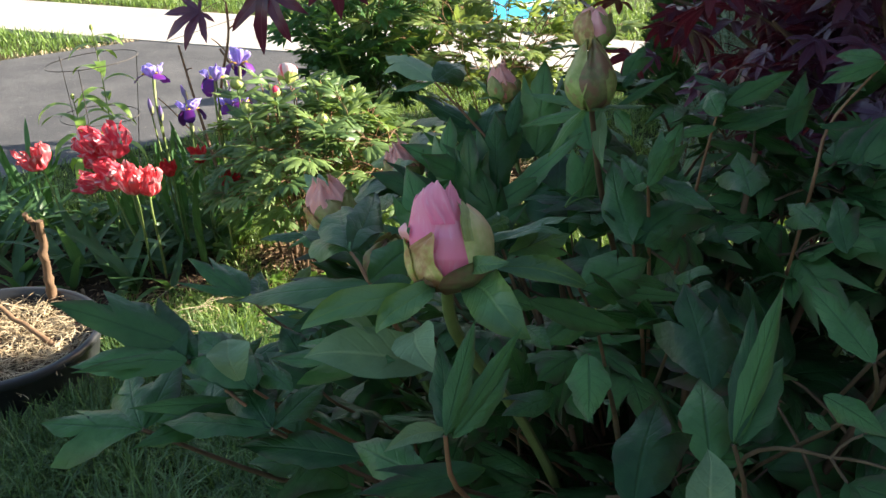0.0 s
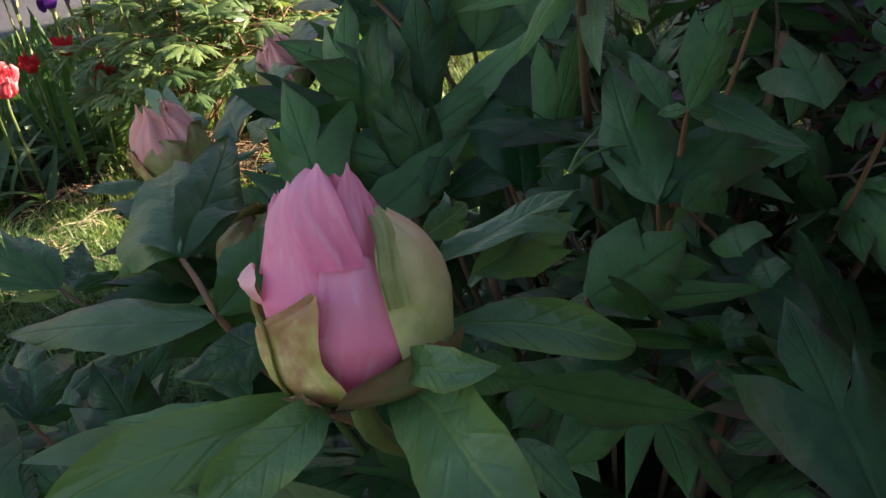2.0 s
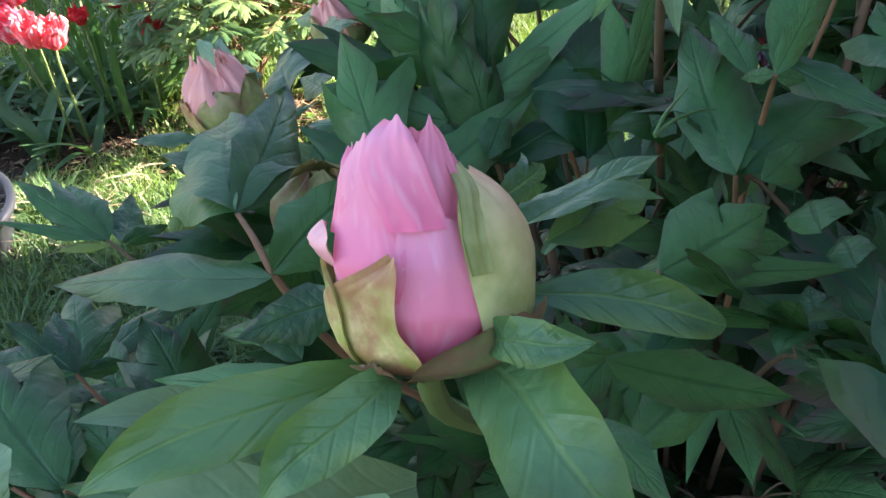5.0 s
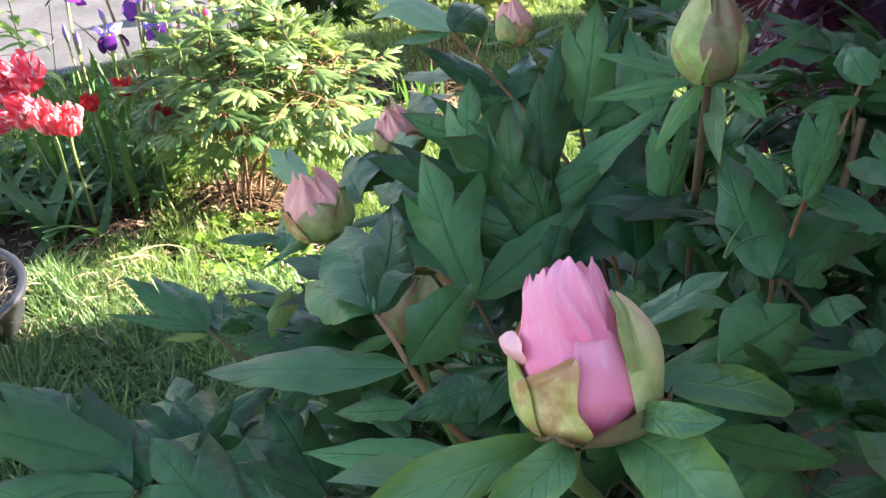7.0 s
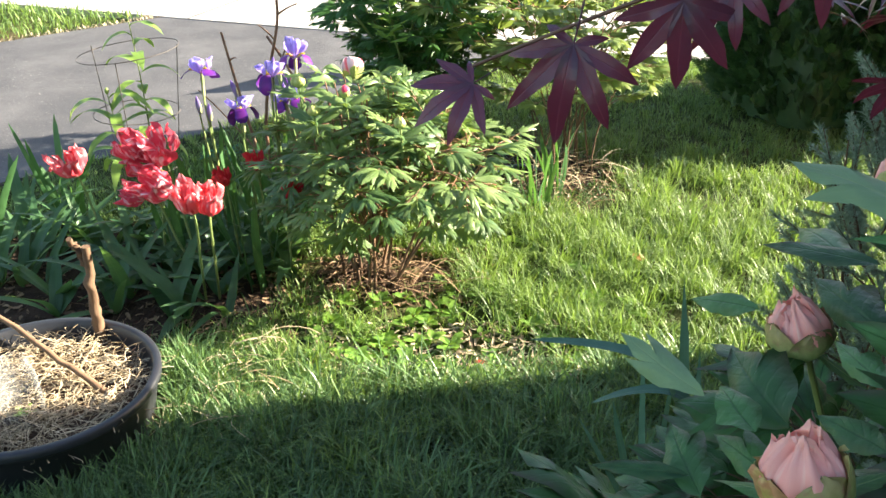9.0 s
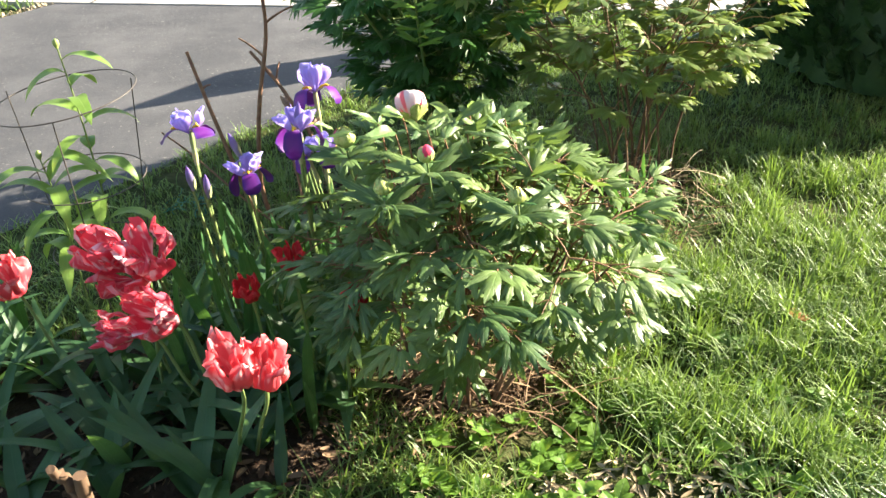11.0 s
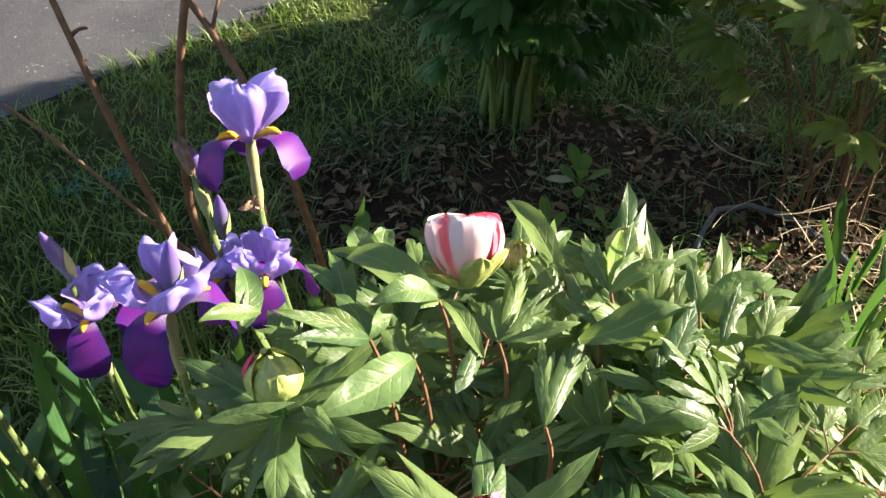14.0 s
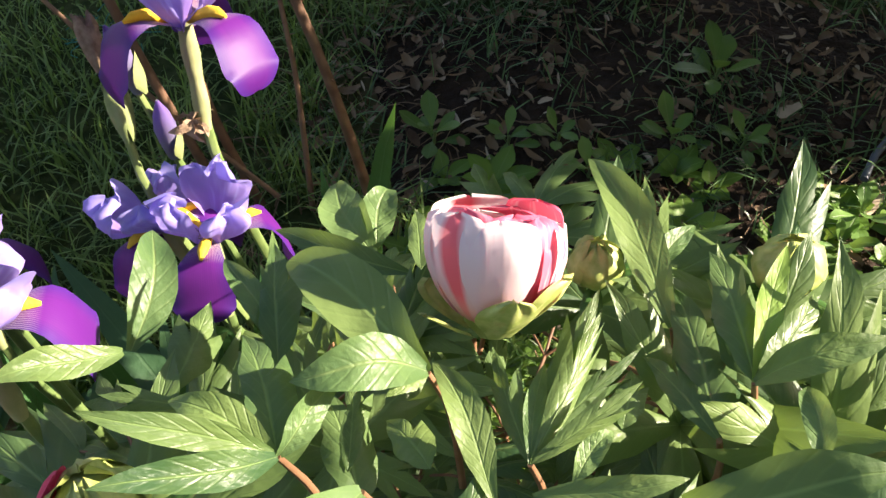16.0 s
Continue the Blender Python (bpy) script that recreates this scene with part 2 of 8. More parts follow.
M_PINK = petal_mat("pink petal", (0.98, 0.22, 0.34), (0.98, 0.36, 0.47), (0.99, 0.54, 0.61), 0.35, 0.0, seedscale=4.0, fac=0.06)
M_BLUSH = petal_mat("blush petal", (0.97, 0.38, 0.4), (0.98, 0.5, 0.48), (0.98, 0.66, 0.6), 0.3, 0.0, fac=0.04)
M_BLUSHPINK = petal_mat("salmon petal", (0.98, 0.33, 0.28), (0.98, 0.5, 0.43), (0.98, 0.68, 0.58), 0.3, 0.0, fac=0.1)
M_WHITEPINK = petal_mat("white petal with pink flame", (0.82, 0.5, 0.55), (0.88, 0.8, 0.8), (0.86, 0.5, 0.57), 0.25, -0.06, fac=0.2)
M_FLAME = petal_mat("white petal with red stripe", (0.8, 0.45, 0.5), (0.88, 0.8, 0.8), None, centre=(0.85, 0.06, 0.11), fac=0.2)
M_CORAL = petal_mat("coral petal", (0.82, 0.26, 0.34), (0.85, 0.14, 0.24), (0.88, 0.62, 0.66), 0.2, 0.0, fac=0.2)
M_CORALRED = petal_mat("coral red petal", (0.8, 0.06, 0.14), (0.86, 0.09, 0.18), (0.9, 0.25, 0.32), 0.3, -0.05, fac=0.2)
M_TULIP = petal_mat("red and white tulip petal", (0.66, 0.035, 0.085), (0.84, 0.11, 0.16), (0.95, 0.82, 0.83), 0.12, 0.02, seedscale=3.0)
M_TULIPRED = petal_mat("red tulip petal", (0.58, 0.02, 0.03), (0.7, 0.04, 0.05), (0.75, 0.2, 0.16), 0.2, -0.1, seedscale=4)
M_TULIPPINK = petal_mat("pale tulip petal", (0.7, 0.045, 0.085), (0.86, 0.15, 0.17), (0.95, 0.74, 0.73), 0.16, 0.02, seedscale=3.0)
M_STANDARD = petal_mat("lavender iris standard", (0.36, 0.2, 0.62), (0.44, 0.39, 0.84), (0.56, 0.52, 0.92), 0.3, 0.02, fac=0.4, seedscale=9)
M_FALL = petal_mat("purple iris fall", (0.15, 0.018, 0.22), (0.07, 0.007, 0.15), (0.11, 0.011, 0.18), 0.3, 0.02, ribs=13.0, fac=0.12, seedscale=9)
M_BEARD = plain_mat("yellow beard", (0.75, 0.4, 0.02), (0.85, 0.6, 0.06), 200, 0.8)
M_SPATHE = plain_mat("papery spathe", (0.17, 0.24, 0.08), (0.38, 0.38, 0.19), 60, 0.7)
M_WITHER = plain_mat("withered petal", (0.16, 0.1, 0.06), (0.46, 0.34, 0.24), 140, 0.85, 0.6)
M_IRISBUD = petal_mat("violet iris bud", (0.25, 0.27, 0.3), (0.22, 0.13, 0.45), None)


def sepal_mat(name, dark, light, blush, amount, tipblush=0.5, side=False):
    m = Mat(name, 0.45, 0.4)
    u, v = m.uv()
    c = m.mix(m.step(m.noise(170, 4), 0.36, 0.64), dark, light)
    c = m.mix(m.math("MULTIPLY", m.step(m.noise(120, 4), 0.58 - amount, 0.72 - amount), 0.8), c, blush)
    tip = m.math("MULTIPLY", m.step(v, 0.38, 0.8), m.step(u, -1.0, 0.6) if side else m.step(m.rnd(), 0.1, 0.8, 0.5, 1.0))
    c = m.mix(m.math("MULTIPLY", tip, tipblush), c, blush)
    line = m.math("ABSOLUTE", m.math("SUBTRACT", m.math("FRACT", m.math("MULTIPLY", u, 7.0)), 0.5))
    c = m.mix(m.step(line, 0.0, 0.2, 0.12, 0.0), c, blush)
    m.colour(c)
    m.bump(m.noise(110, 2), 0.35, 0.0012)
    return m.thin(0.06, m.mix(0.5, c, (0.45, 0.5, 0.1))).mat


M_SEPAL = sepal_mat("bud sepal", (0.24, 0.36, 0.09), (0.42, 0.51, 0.17), (0.4, 0.2, 0.13), 0.04)
M_GLOBE = sepal_mat("smooth green sepal", (0.5, 0.6, 0.19), (0.68, 0.73, 0.3), (0.95, 0.56, 0.36), -0.12, 0.85, True)
M_SEPOLIVE = sepal_mat("olive sepal rim", (0.28, 0.34, 0.09), (0.44, 0.48, 0.17), (0.4, 0.26, 0.16), 0.05, 0.3)
M_SEPYELLOW = sepal_mat("ragged yellow sepal", (0.42, 0.46, 0.1), (0.82, 0.66, 0.3), (0.46, 0.2, 0.1), 0.16, 0.6)
M_SEPBROWN = sepal_mat("brownish sepal", (0.14, 0.16, 0.06), (0.24, 0.25, 0.1), (0.26, 0.13, 0.085), 0.16, 0.3)
M_SEPGREEN = sepal_mat("yellow-green sepal", (0.32, 0.42, 0.1), (0.5, 0.56, 0.2), (0.46, 0.42, 0.14), 0.0, 0.2)
M_GREENBUD = plain_mat("green bud", (0.17, 0.26, 0.06), (0.33, 0.4, 0.12), 45, 0.45, 0.2)


# ---- mesh helpers ----
class Build:
    """Collects grids and tubes into one mesh with UVs across (-1 to 1) and along (0 to 1)."""

    def __init__(self):
        self.v, self.f, self.uv, self.m, self.n = [], [], [], [], 0

    def grid(self, P, mat=0, uv=None):
        P = np.asarray(P, float)
        a, b = P.shape[:2]
        if uv is None:
            uu, vv = np.meshgrid(np.linspace(-1, 1, b), np.linspace(0, 1, a))
            uv = np.stack([uu, vv], -1)
        idx = np.arange(a * b).reshape(a, b) + self.n
        q = np.stack([idx[:-1, :-1], idx[:-1, 1:], idx[1:, 1:], idx[1:, :-1]], -1).reshape(-1, 4)
        self.v.append(P.reshape(-1, 3))
        self.uv.append(np.asarray(uv, float).reshape(-1, 2))
        self.f.extend(q.tolist())
        self.m.extend([mat] * len(q))
        self.n += a * b
        return self

    def tube(self, pts, rad, seg=6, mat=0, cap=True):
        pts = np.asarray(pts, float)
        rad = np.broadcast_to(np.asarray(rad, float), (len(pts),))
        tan = np.gradient(pts, axis=0)
        tan /= np.linalg.norm(tan, axis=1, keepdims=True) + 1e-12
        ref = np.array([0.31, 0.17, 0.93]) if abs(tan[0] @ [0.31, 0.17, 0.93]) < 0.9 else np.array([1.0, 0, 0])
        s = np.cross(tan, ref)
        s /= np.linalg.norm(s, axis=1, keepdims=True)
        c = np.cross(s, tan)
        ang = np.linspace(0, 2 * np.pi, seg + 1)
        P = pts[:, None] + rad[:, None, None] * (np.cos(ang)[None, :, None] * s[:, None] + np.sin(ang)[None, :, None] * c[:, None])
        self.grid(P, mat)
        if cap:
            for end in (0, -1):
                ring = P[end, :-1]
                k = self.n
                self.v.append(ring)
                self.uv.append(np.zeros((seg, 2)))
                self.f.append(list(range(k, k + seg)))
                self.m.append(mat)
                self.n += seg
        return self

    def add(self, other, M, mat=None):
        """Adds another build, moved by a 4x4 array."""
        M = np.asarray(M, float)
        for v in other.v:
            self.v.append(v @ M[:3, :3].T + M[:3, 3])
        self.uv.extend(other.uv)
        self.f.extend([[i + self.n for i in f] for f in other.f])
        self.m.extend(other.m if mat is None else [mat] * len(other.m))
        self.n += other.n
        return self

    def mesh(self, name, *mats):
        me = bpy.data.meshes.new(name)
        me.from_pydata(np.concatenate(self.v).tolist(), [], self.f)
        for m in mats:
            me.materials.append(m)
        uv = np.concatenate(self.uv)
        layer = me.uv_layers.new(name="UVMap")
        li = np.empty(len(me.loops), dtype=np.int32)
        me.loops.foreach_get("vertex_index", li)
        layer.data.foreach_set("uv", uv[li].astype(np.float32).ravel())
        me.polygons.foreach_set("use_smooth", np.ones(len(me.polygons), dtype=bool))
        me.polygons.foreach_set("material_index", np.array(self.m, dtype=np.int32))
        me.update()
        return me


def part(name, me, parent, label="", m=None):
    """Links a mesh as one object under a thing or a part."""
    ob = new(name, me)
    ob.parent = parent
    if m is not None:
        ob.matrix_basis = Matrix(m)
    if label:
        ob["label"] = label
    return ob


def thing(name, at, label, category, group="", kind=""):
    """An Empty at a thing's base."""
    ob = new(name)
    ob.empty_display_size = 0.1
    ob.location = at
    return tagged(ob, label, category, group, kind)


def axes_mat(origin, y, z, s=1.0):
    """A 4x4 array: local y along y, local z as near to z as it goes, scaled by s (a number or three)."""
    y = np.asarray(y, float)
    y = y / np.linalg.norm(y)
    x = np.cross(y, np.asarray(z, float))
    if np.linalg.norm(x) < 1e-6:
        x = np.cross(y, (0.3, 0.9, 0.1))
    x /= np.linalg.norm(x)
    M = np.eye(4)
    M[:3, :3] = np.stack([x, y, np.cross(x, y)], 1) * np.broadcast_to(s, (3,))[None, :]
    M[:3, 3] = origin
    return M


def curve(a, b, sag=0.0, n=6, out=(0, 0, 0)):
    t = np.linspace(0, 1, n)[:, None]
    a, b = np.asarray(a, float), np.asarray(b, float)
    return a + (b - a) * t + 4 * t * (1 - t) * (np.asarray(out, float) + np.array([0, 0, sag]))


def blade(b, L, W, fold=0.3, bend=0.25, n=9, M=None, wave=0.1, rng=random, mat=0, widest=0.4, side=0.0, twist=0.0, rough=0.1, teeth=0):
    """A leaf blade along +y: folded at the midrib, bent down to the tip, with an uneven or toothed rim."""
    s = np.linspace(0, 1, n)
    p = widest / (1 - widest) * 0.95
    w = s**p * (1 - s) ** 0.95
    w = w / w.max() * W / 2
    w[0] = W * 0.03
    halves = []
    for k in (0, 1):
        f = 1 + rough * (np.sin(s * rng.uniform(6, 10) + rng.uniform(0, 6.28)) + 0.6 * np.sin(s * rng.uniform(14, 20) + rng.uniform(0, 6.28)))
        if teeth and rng.random() < teeth:
            c = rng.uniform(0.42, 0.66)
            f = f + 0.75 * np.clip((s - c + 0.26) / 0.26, 0, 1) * (s <= c + 1e-6) * (1.0 if n > 9 else 0.6)
        halves.append(w * f)
    u = np.array([-1, -0.5, 0, 0.5, 1.0])
    ww = np.stack([halves[0], halves[0], w, halves[1], halves[1]], 1)
    ph = np.array([rng.uniform(0, 6.28)] * 2 + [0] + [rng.uniform(0, 6.28)] * 2)
    ang = -bend * 2 * s + 0.12 * np.sin(s * 5 + rng.uniform(0, 6.28))
    y = np.concatenate([[0], np.cumsum(np.cos(ang[:-1]))]) * L / (n - 1)
    z = np.concatenate([[0], np.cumsum(np.sin(ang[:-1]))]) * L / (n - 1)
    X = ww * u * np.cos(fold)
    Z = ww * np.abs(u) * np.sin(fold) * (1 - 0.5 * s[:, None]) + wave * ww * u**2 * np.sin(s[:, None] * 10 + ph)
    c, q = np.cos(twist * s)[:, None], np.sin(twist * s)[:, None]
    X, Z = X * c - Z * q + side * L * (s**2)[:, None], X * q + Z * c + z[:, None]
    Y = np.broadcast_to(y[:, None], X.shape) - 0.12 * ww * np.abs(u) + 0.0
    P = np.stack([X, Y, Z], -1)
    if M is not None:
        P = P @ np.asarray(M)[:3, :3].T + np.asarray(M)[:3, 3]
    return b.grid(P, mat)


def turn(z=0.0, x=0.0, y=0.0, at=(0, 0, 0)):
    return np.array(Matrix.Translation(at) @ Euler((x, y, z)).to_matrix().to_4x4())


LEAF_MID = [0, 0.08, 0.18, 0.28, 0.36, 0.42, 0.50, 0.58, 0.68, 0.80, 0.91, 1]
LEAF_NOTCH = ([0.03, 0.28, 0.6, 0.9, 1.12, 1.3, 0.42, 0.6, 0.63, 0.41, 0.17, 0.0], [0, 0.05, 0.14, 0.28, 0.46, 0.8, 0.58, 0.66, 0.74, 0.84, 0.93, 1])
LEAF_WHOLE = ([0.03, 0.28, 0.55, 0.76, 0.86, 0.88, 0.83, 0.74, 0.58, 0.35, 0.14, 0.0], [0, 0.05, 0.14, 0.25, 0.34, 0.41, 0.5, 0.59, 0.7, 0.82, 0.92, 1])


def lobed(b, L, W, rng, M=None, mat=0, lobes=2, fold=0.25, bend=0.25, n=12):
    """A peony leaflet in one sheet: a long middle lobe and side lobes that part from it past the middle."""
    fine = 2 if n > 12 else 1
    k = len(LEAF_MID)
    t = np.linspace(0, k - 1, (k - 1) * fine + 1)
    ym = np.interp(t, range(k), LEAF_MID)
    cols = 4 if fine == 2 else 3
    q = np.linspace(0, 1, cols)
    ang = -bend * 2 * np.linspace(0, 1, 40) + 0.1 * np.sin(np.linspace(0, 5, 40) + rng.uniform(0, 6.28))
    run = np.concatenate([[0], np.cumsum(np.cos(ang[:-1]))]) / 39
    fall = np.concatenate([[0], np.cumsum(np.sin(ang[:-1]))]) / 39
    sweep = rng.uniform(-0.1, 0.1)
    halves = []
    for sgn in (-1, 1):
        notch = lobes == 2 or (lobes == 1 and sgn == 1)
        ex, ey = LEAF_NOTCH if notch else LEAF_WHOLE
        ex, ey = np.array(ex) * rng.uniform(0.85, 1.1), np.array(ey, float)
        if notch:
            ex[5] *= rng.uniform(0.85, 1.2)
            ey[5] *= rng.uniform(0.88, 1.08)
        ex, ey = np.interp(t, range(k), ex), np.interp(t, range(k), ey)
        ex = ex * (1 + 0.07 * np.sin(t * rng.uniform(1.1, 1.9) + rng.uniform(0, 6.28)) + 0.04 * np.sin(t * rng.uniform(2.6, 3.4) + rng.uniform(0, 6.28)))
        if fine == 2 and notch:
            ex[7] *= 1.05
            ex[9] *= 1.06
        x = ex[:, None] * q * W / 2
        y = ym[:, None] + (ey - ym)[:, None] * q
        ph = rng.uniform(0, 6.28)
        z = x * math.tan(fold) * (1 - 0.55 * y) - 1.1 * x * x / W + W * 0.05 * q**2 * np.sin(y * 11 + ph) + W * 0.028 * q * (1.3 - q) * np.sin(y * 26 - 5 * q + ph)
        halves.append((sgn * x, y, z))
    (x0, y0, z0), (x1, y1, z1) = halves
    X = np.concatenate([x0[:, :0:-1], x1], 1)
    Y = np.concatenate([y0[:, :0:-1], y1], 1)
    Z = np.concatenate([z0[:, :0:-1], z1], 1)
    s = np.linspace(0, 1, 40)
    P = np.stack([X + sweep * L * Y**2, np.interp(Y, s, run) * L, Z + np.interp(Y, s, fall) * L], -1)
    u = np.broadcast_to(np.concatenate([-q[:0:-1], q]), X.shape)
    if M is not None:
        M = np.asarray(M)
        P = P @ M[:3, :3].T + M[:3, 3]
    return b.grid(P, mat, np.stack([u, Y], -1))


def peony_leaf(rng, L=0.24, leafL=0.085, leafW=0.034, narrow=1.0, n=11, side_lobes=0.3):
    """A compound leaf: stalk and three groups of three leaflets. Slot 0 leaf, slot 1 stalk."""
    b = Build()
    st = L * 0.42
    b.tube(curve((0, 0, 0), (0, st, 0.012), 0.01, 5), np.linspace(0.0022, 0.0014, 5), 5, 1)
    for g in (-1, 0, 1):
        base = (0, st, 0.012)
        yaw = -g * rng.uniform(0.6, 0.9)
        arm = L * (0.2 if g == 0 else 0.13)
        G = turn(yaw, rng.uniform(-0.1, 0.2), at=base)
        b.tube((G[:3, :3] @ curve((0, 0, 0), (0, arm, 0), 0.003, 4).T).T + G[:3, 3], 0.0013, 4, 1)
        for k in (-1, 0, 1):
            M = G @ turn(-k * rng.uniform(0.5, 0.8), rng.uniform(-0.15, 0.15), rng.uniform(-0.3, 0.3), at=(0, arm * (1.0 if k == 0 else rng.uniform(0.7, 1.0)), 0))
            l = leafL * rng.uniform(0.8, 1.1) * (1.0 if k == 0 else 0.85)
            wd = leafW * narrow * rng.uniform(0.85, 1.15) * (1.0 if k == 0 else 0.85)
            lobed(b, l, wd * 1.2, rng, M, lobes=2 if k == 0 else (1 if rng.random() < side_lobes else 0), fold=rng.uniform(0.15, 0.55), bend=rng.uniform(0.05, 0.45))
    return b


def shell(b, az, hw, r, z, off=0.0, tip=2.5, n=9, m=7, ruffle=0.0, freq=3.0, seed=0.0, mat=0, low=0.5, frill=0.0, crumple=0.0):
    """A petal or sepal that wraps an egg: r and z are lists along its length, az and hw radians."""
    v = np.linspace(0, 1, n)
    R = np.interp(v, np.linspace(0, 1, len(r)), r) + off
    Z = np.interp(v, np.linspace(0, 1, len(z)), z)
    shp = np.minimum(1, low + (1 - low) * 2.2 * v) * np.sqrt(np.clip(1 - v**tip, 0, 1) + 0.012)
    u = np.linspace(-1, 1, m)
    A = az + hw * shp[:, None] * u
    rr = R[:, None] * (1 + ruffle * v[:, None] ** 2 * np.sin(freq * np.pi * u + seed)) + 0.0
    zz = Z[:, None] + frill * v[:, None] ** 3 * np.sin(7 * u + seed * 3)
    if crumple:
        nz = np.array([[noise.noise((a * 1.3 + seed * 7.1, c * 2.0, seed)) + 0.5 * noise.noise((a * 3.4 + seed, c * 4.0, seed * 3)) for a in u] for c in v])
        rr = rr + crumple * nz * (0.25 + v[:, None])
        zz = zz + crumple * nz * v[:, None] ** 2 * 0.8
    return b.grid(np.stack([rr * np.cos(A), rr * np.sin(A), zz + 0 * A], -1), mat)


def frame_mat(origin, z, x, s=1.0):
    """A 4x4 array: local z along z, local x as near to x as it goes."""
    z = np.asarray(z, float) / np.linalg.norm(z)
    y = np.cross(z, np.asarray(x, float))
    y /= np.linalg.norm(y)
    M = np.eye(4)
    M[:3, :3] = np.stack([np.cross(y, z), y, z], 1) * s
    M[:3, 3] = origin
    return M


def slab(name, corners, z0, z1, material):
    """A flat polygon with thickness, subdivided by nothing but its outline."""
    bm = bmesh.new()
    top = [bm.verts.new((x, y, z1)) for x, y in corners]
    low = [bm.verts.new((x, y, z0)) for x, y in corners]
    bm.faces.new(top)
    bm.faces.new(low[::-1])
    for i in range(len(corners)):
        j = (i + 1) % len(corners)
        bm.faces.new((low[i], low[j], top[j], top[i]))
    bmesh.ops.recalc_face_normals(bm, faces=bm.faces)
    me = bpy.data.meshes.new(name)
    bm.to_mesh(me)
    bm.free()
    me.materials.append(material)
    return new(name, me)


# ---- ground, driveway, pavement ----
EDGE_P, EDGE_N, EDGE_D = np.array([-1.41, 4.21]), np.array([-0.667, 0.745]), np.array([0.745, 0.667])
WALK_P, WALK_N, WALK_D = np.array([-2.2, 7.1]), np.array([0.324, 0.946]), np.array([0.946, -0.324])
POT_AT, POT_R = np.array([-1.06, 1.955]), 0.315


def soft_noise(x, y, s, seed=0.0):
    return (np.sin(x * s + seed) * np.cos(y * s * 1.13 - seed * 2) + np.sin(x * s * 2.3 + y * s * 1.7 + seed) * 0.5) / 1.5


def edge_dist(x, y):
    """Metres past the driveway's near edge, which wavers."""
    return (x - EDGE_P[0]) * EDGE_N[0] + (y - EDGE_P[1]) * EDGE_N[1] + 0.03 * soft_noise(x, y, 6.0, 1.0)


def walk_dist(x, y):
    return (x - WALK_P[0]) * WALK_N[0] + (y - WALK_P[1]) * WALK_N[1]


def bed(x, y):
    """Above 0 inside a planting bed of bare soil."""
    w = 0.18 * soft_noise(x, y, 4.0, 3.0)
    a = 1 - ((x - 0.05) / 0.72) ** 2 - ((y - 3.82) / 0.46) ** 2 + w
    b = 1 - ((x + 1.25) / 0.75) ** 2 - ((y - 2.75) / 0.5) ** 2 + w
    c = 0.7 - ((x + 0.2) / 0.34) ** 2 - ((y - 2.86) / 0.22) ** 2 + w
    d = 0.7 - ((x - 0.55) / 0.5) ** 2 - ((y - 0.55) / 0.5) ** 2 + w
    return np.maximum(np.maximum(a, b), np.maximum(c, d))


def ground_sheet():
    xs = np.concatenate([np.linspace(-40, -3.2, 14), np.linspace(-3, 3, 121), np.linspace(3.2, 40, 14)])
    ys = np.concatenate([np.linspace(-40, -1.2, 14), np.linspace(-1, 7, 161), np.linspace(7.2, 60, 16)])
    X, Y = np.meshgrid(xs, ys)
    near = np.exp(-((X / 3) ** 2) - ((Y - 2.5) / 4) ** 2)
    Z = -0.012 + near * (0.012 * soft_noise(X, Y, 3.1) + 0.006 * soft_noise(X, Y, 11, 2.0))
    drop = np.clip((edge_dist(X, Y) + 0.02) / 0.06, 0, 1) + np.clip((walk_dist(X, Y) + 0.02) / 0.06, 0, 1)
    Z = Z - 0.03 * np.clip(drop, 0, 1)
    b = Build().grid(np.stack([X, Y, Z], -1))
    ob = new("ground", b.mesh("ground", M_TURF))
    return tagged(ob, "uneven turf and soil of a front garden", "ground", kind="structure")


ground_sheet()


def along(p, d, k):
    return tuple((np.asarray(p) + np.asarray(d) * k).tolist())


far = EDGE_P + EDGE_N * 2.68
drive = slab("road", [along(EDGE_P, EDGE_D, -9), along(EDGE_P, EDGE_D, 3.2), (-0.1, 6.38), (-2.2, 7.1), along(far, EDGE_D, -9)], -0.08, -0.004, M_ASPHALT)
tagged(drive, "grey asphalt driveway with fine gravel texture", "driveway", kind="structure")
walk_a, walk_b = WALK_P + WALK_N * 0.004, WALK_P + WALK_N * 1.3
pav = slab("pavement", [along(walk_a, WALK_D, -9), along(walk_a, WALK_D, 9), along(walk_b, WALK_D, 9), along(walk_b, WALK_D, -9)], -0.08, 0.004, M_CONCRETE)
tagged(pav, "pale concrete pavement across the end of the driveway", "pavement", kind="structure")
m_joint = plain_mat("dark joint", (0.05, 0.045, 0.04), (0.1, 0.09, 0.08), 60, 0.9)
for k, lab in ((0.25, "joint"), (1.75, "joint"), (3.25, "joint"), (4.75, "joint")):
    p, q = walk_a + WALK_D * k, walk_b + WALK_D * k
    e = WALK_D * 0.006
    j = slab("trim", [tuple(p - e), tuple(p + e), tuple(q + e), tuple(q - e)], 0.0, 0.0062, m_joint)
    tagged(j, "dark joint between concrete slabs", "joint", kind="structure")
street = slab("street", [(-30, 12.5), (30, 9.5), (30, 22), (-30, 22)], -0.2, -0.002, M_ASPHALT)
tagged(street, "grey asphalt street", "street", kind="structure")

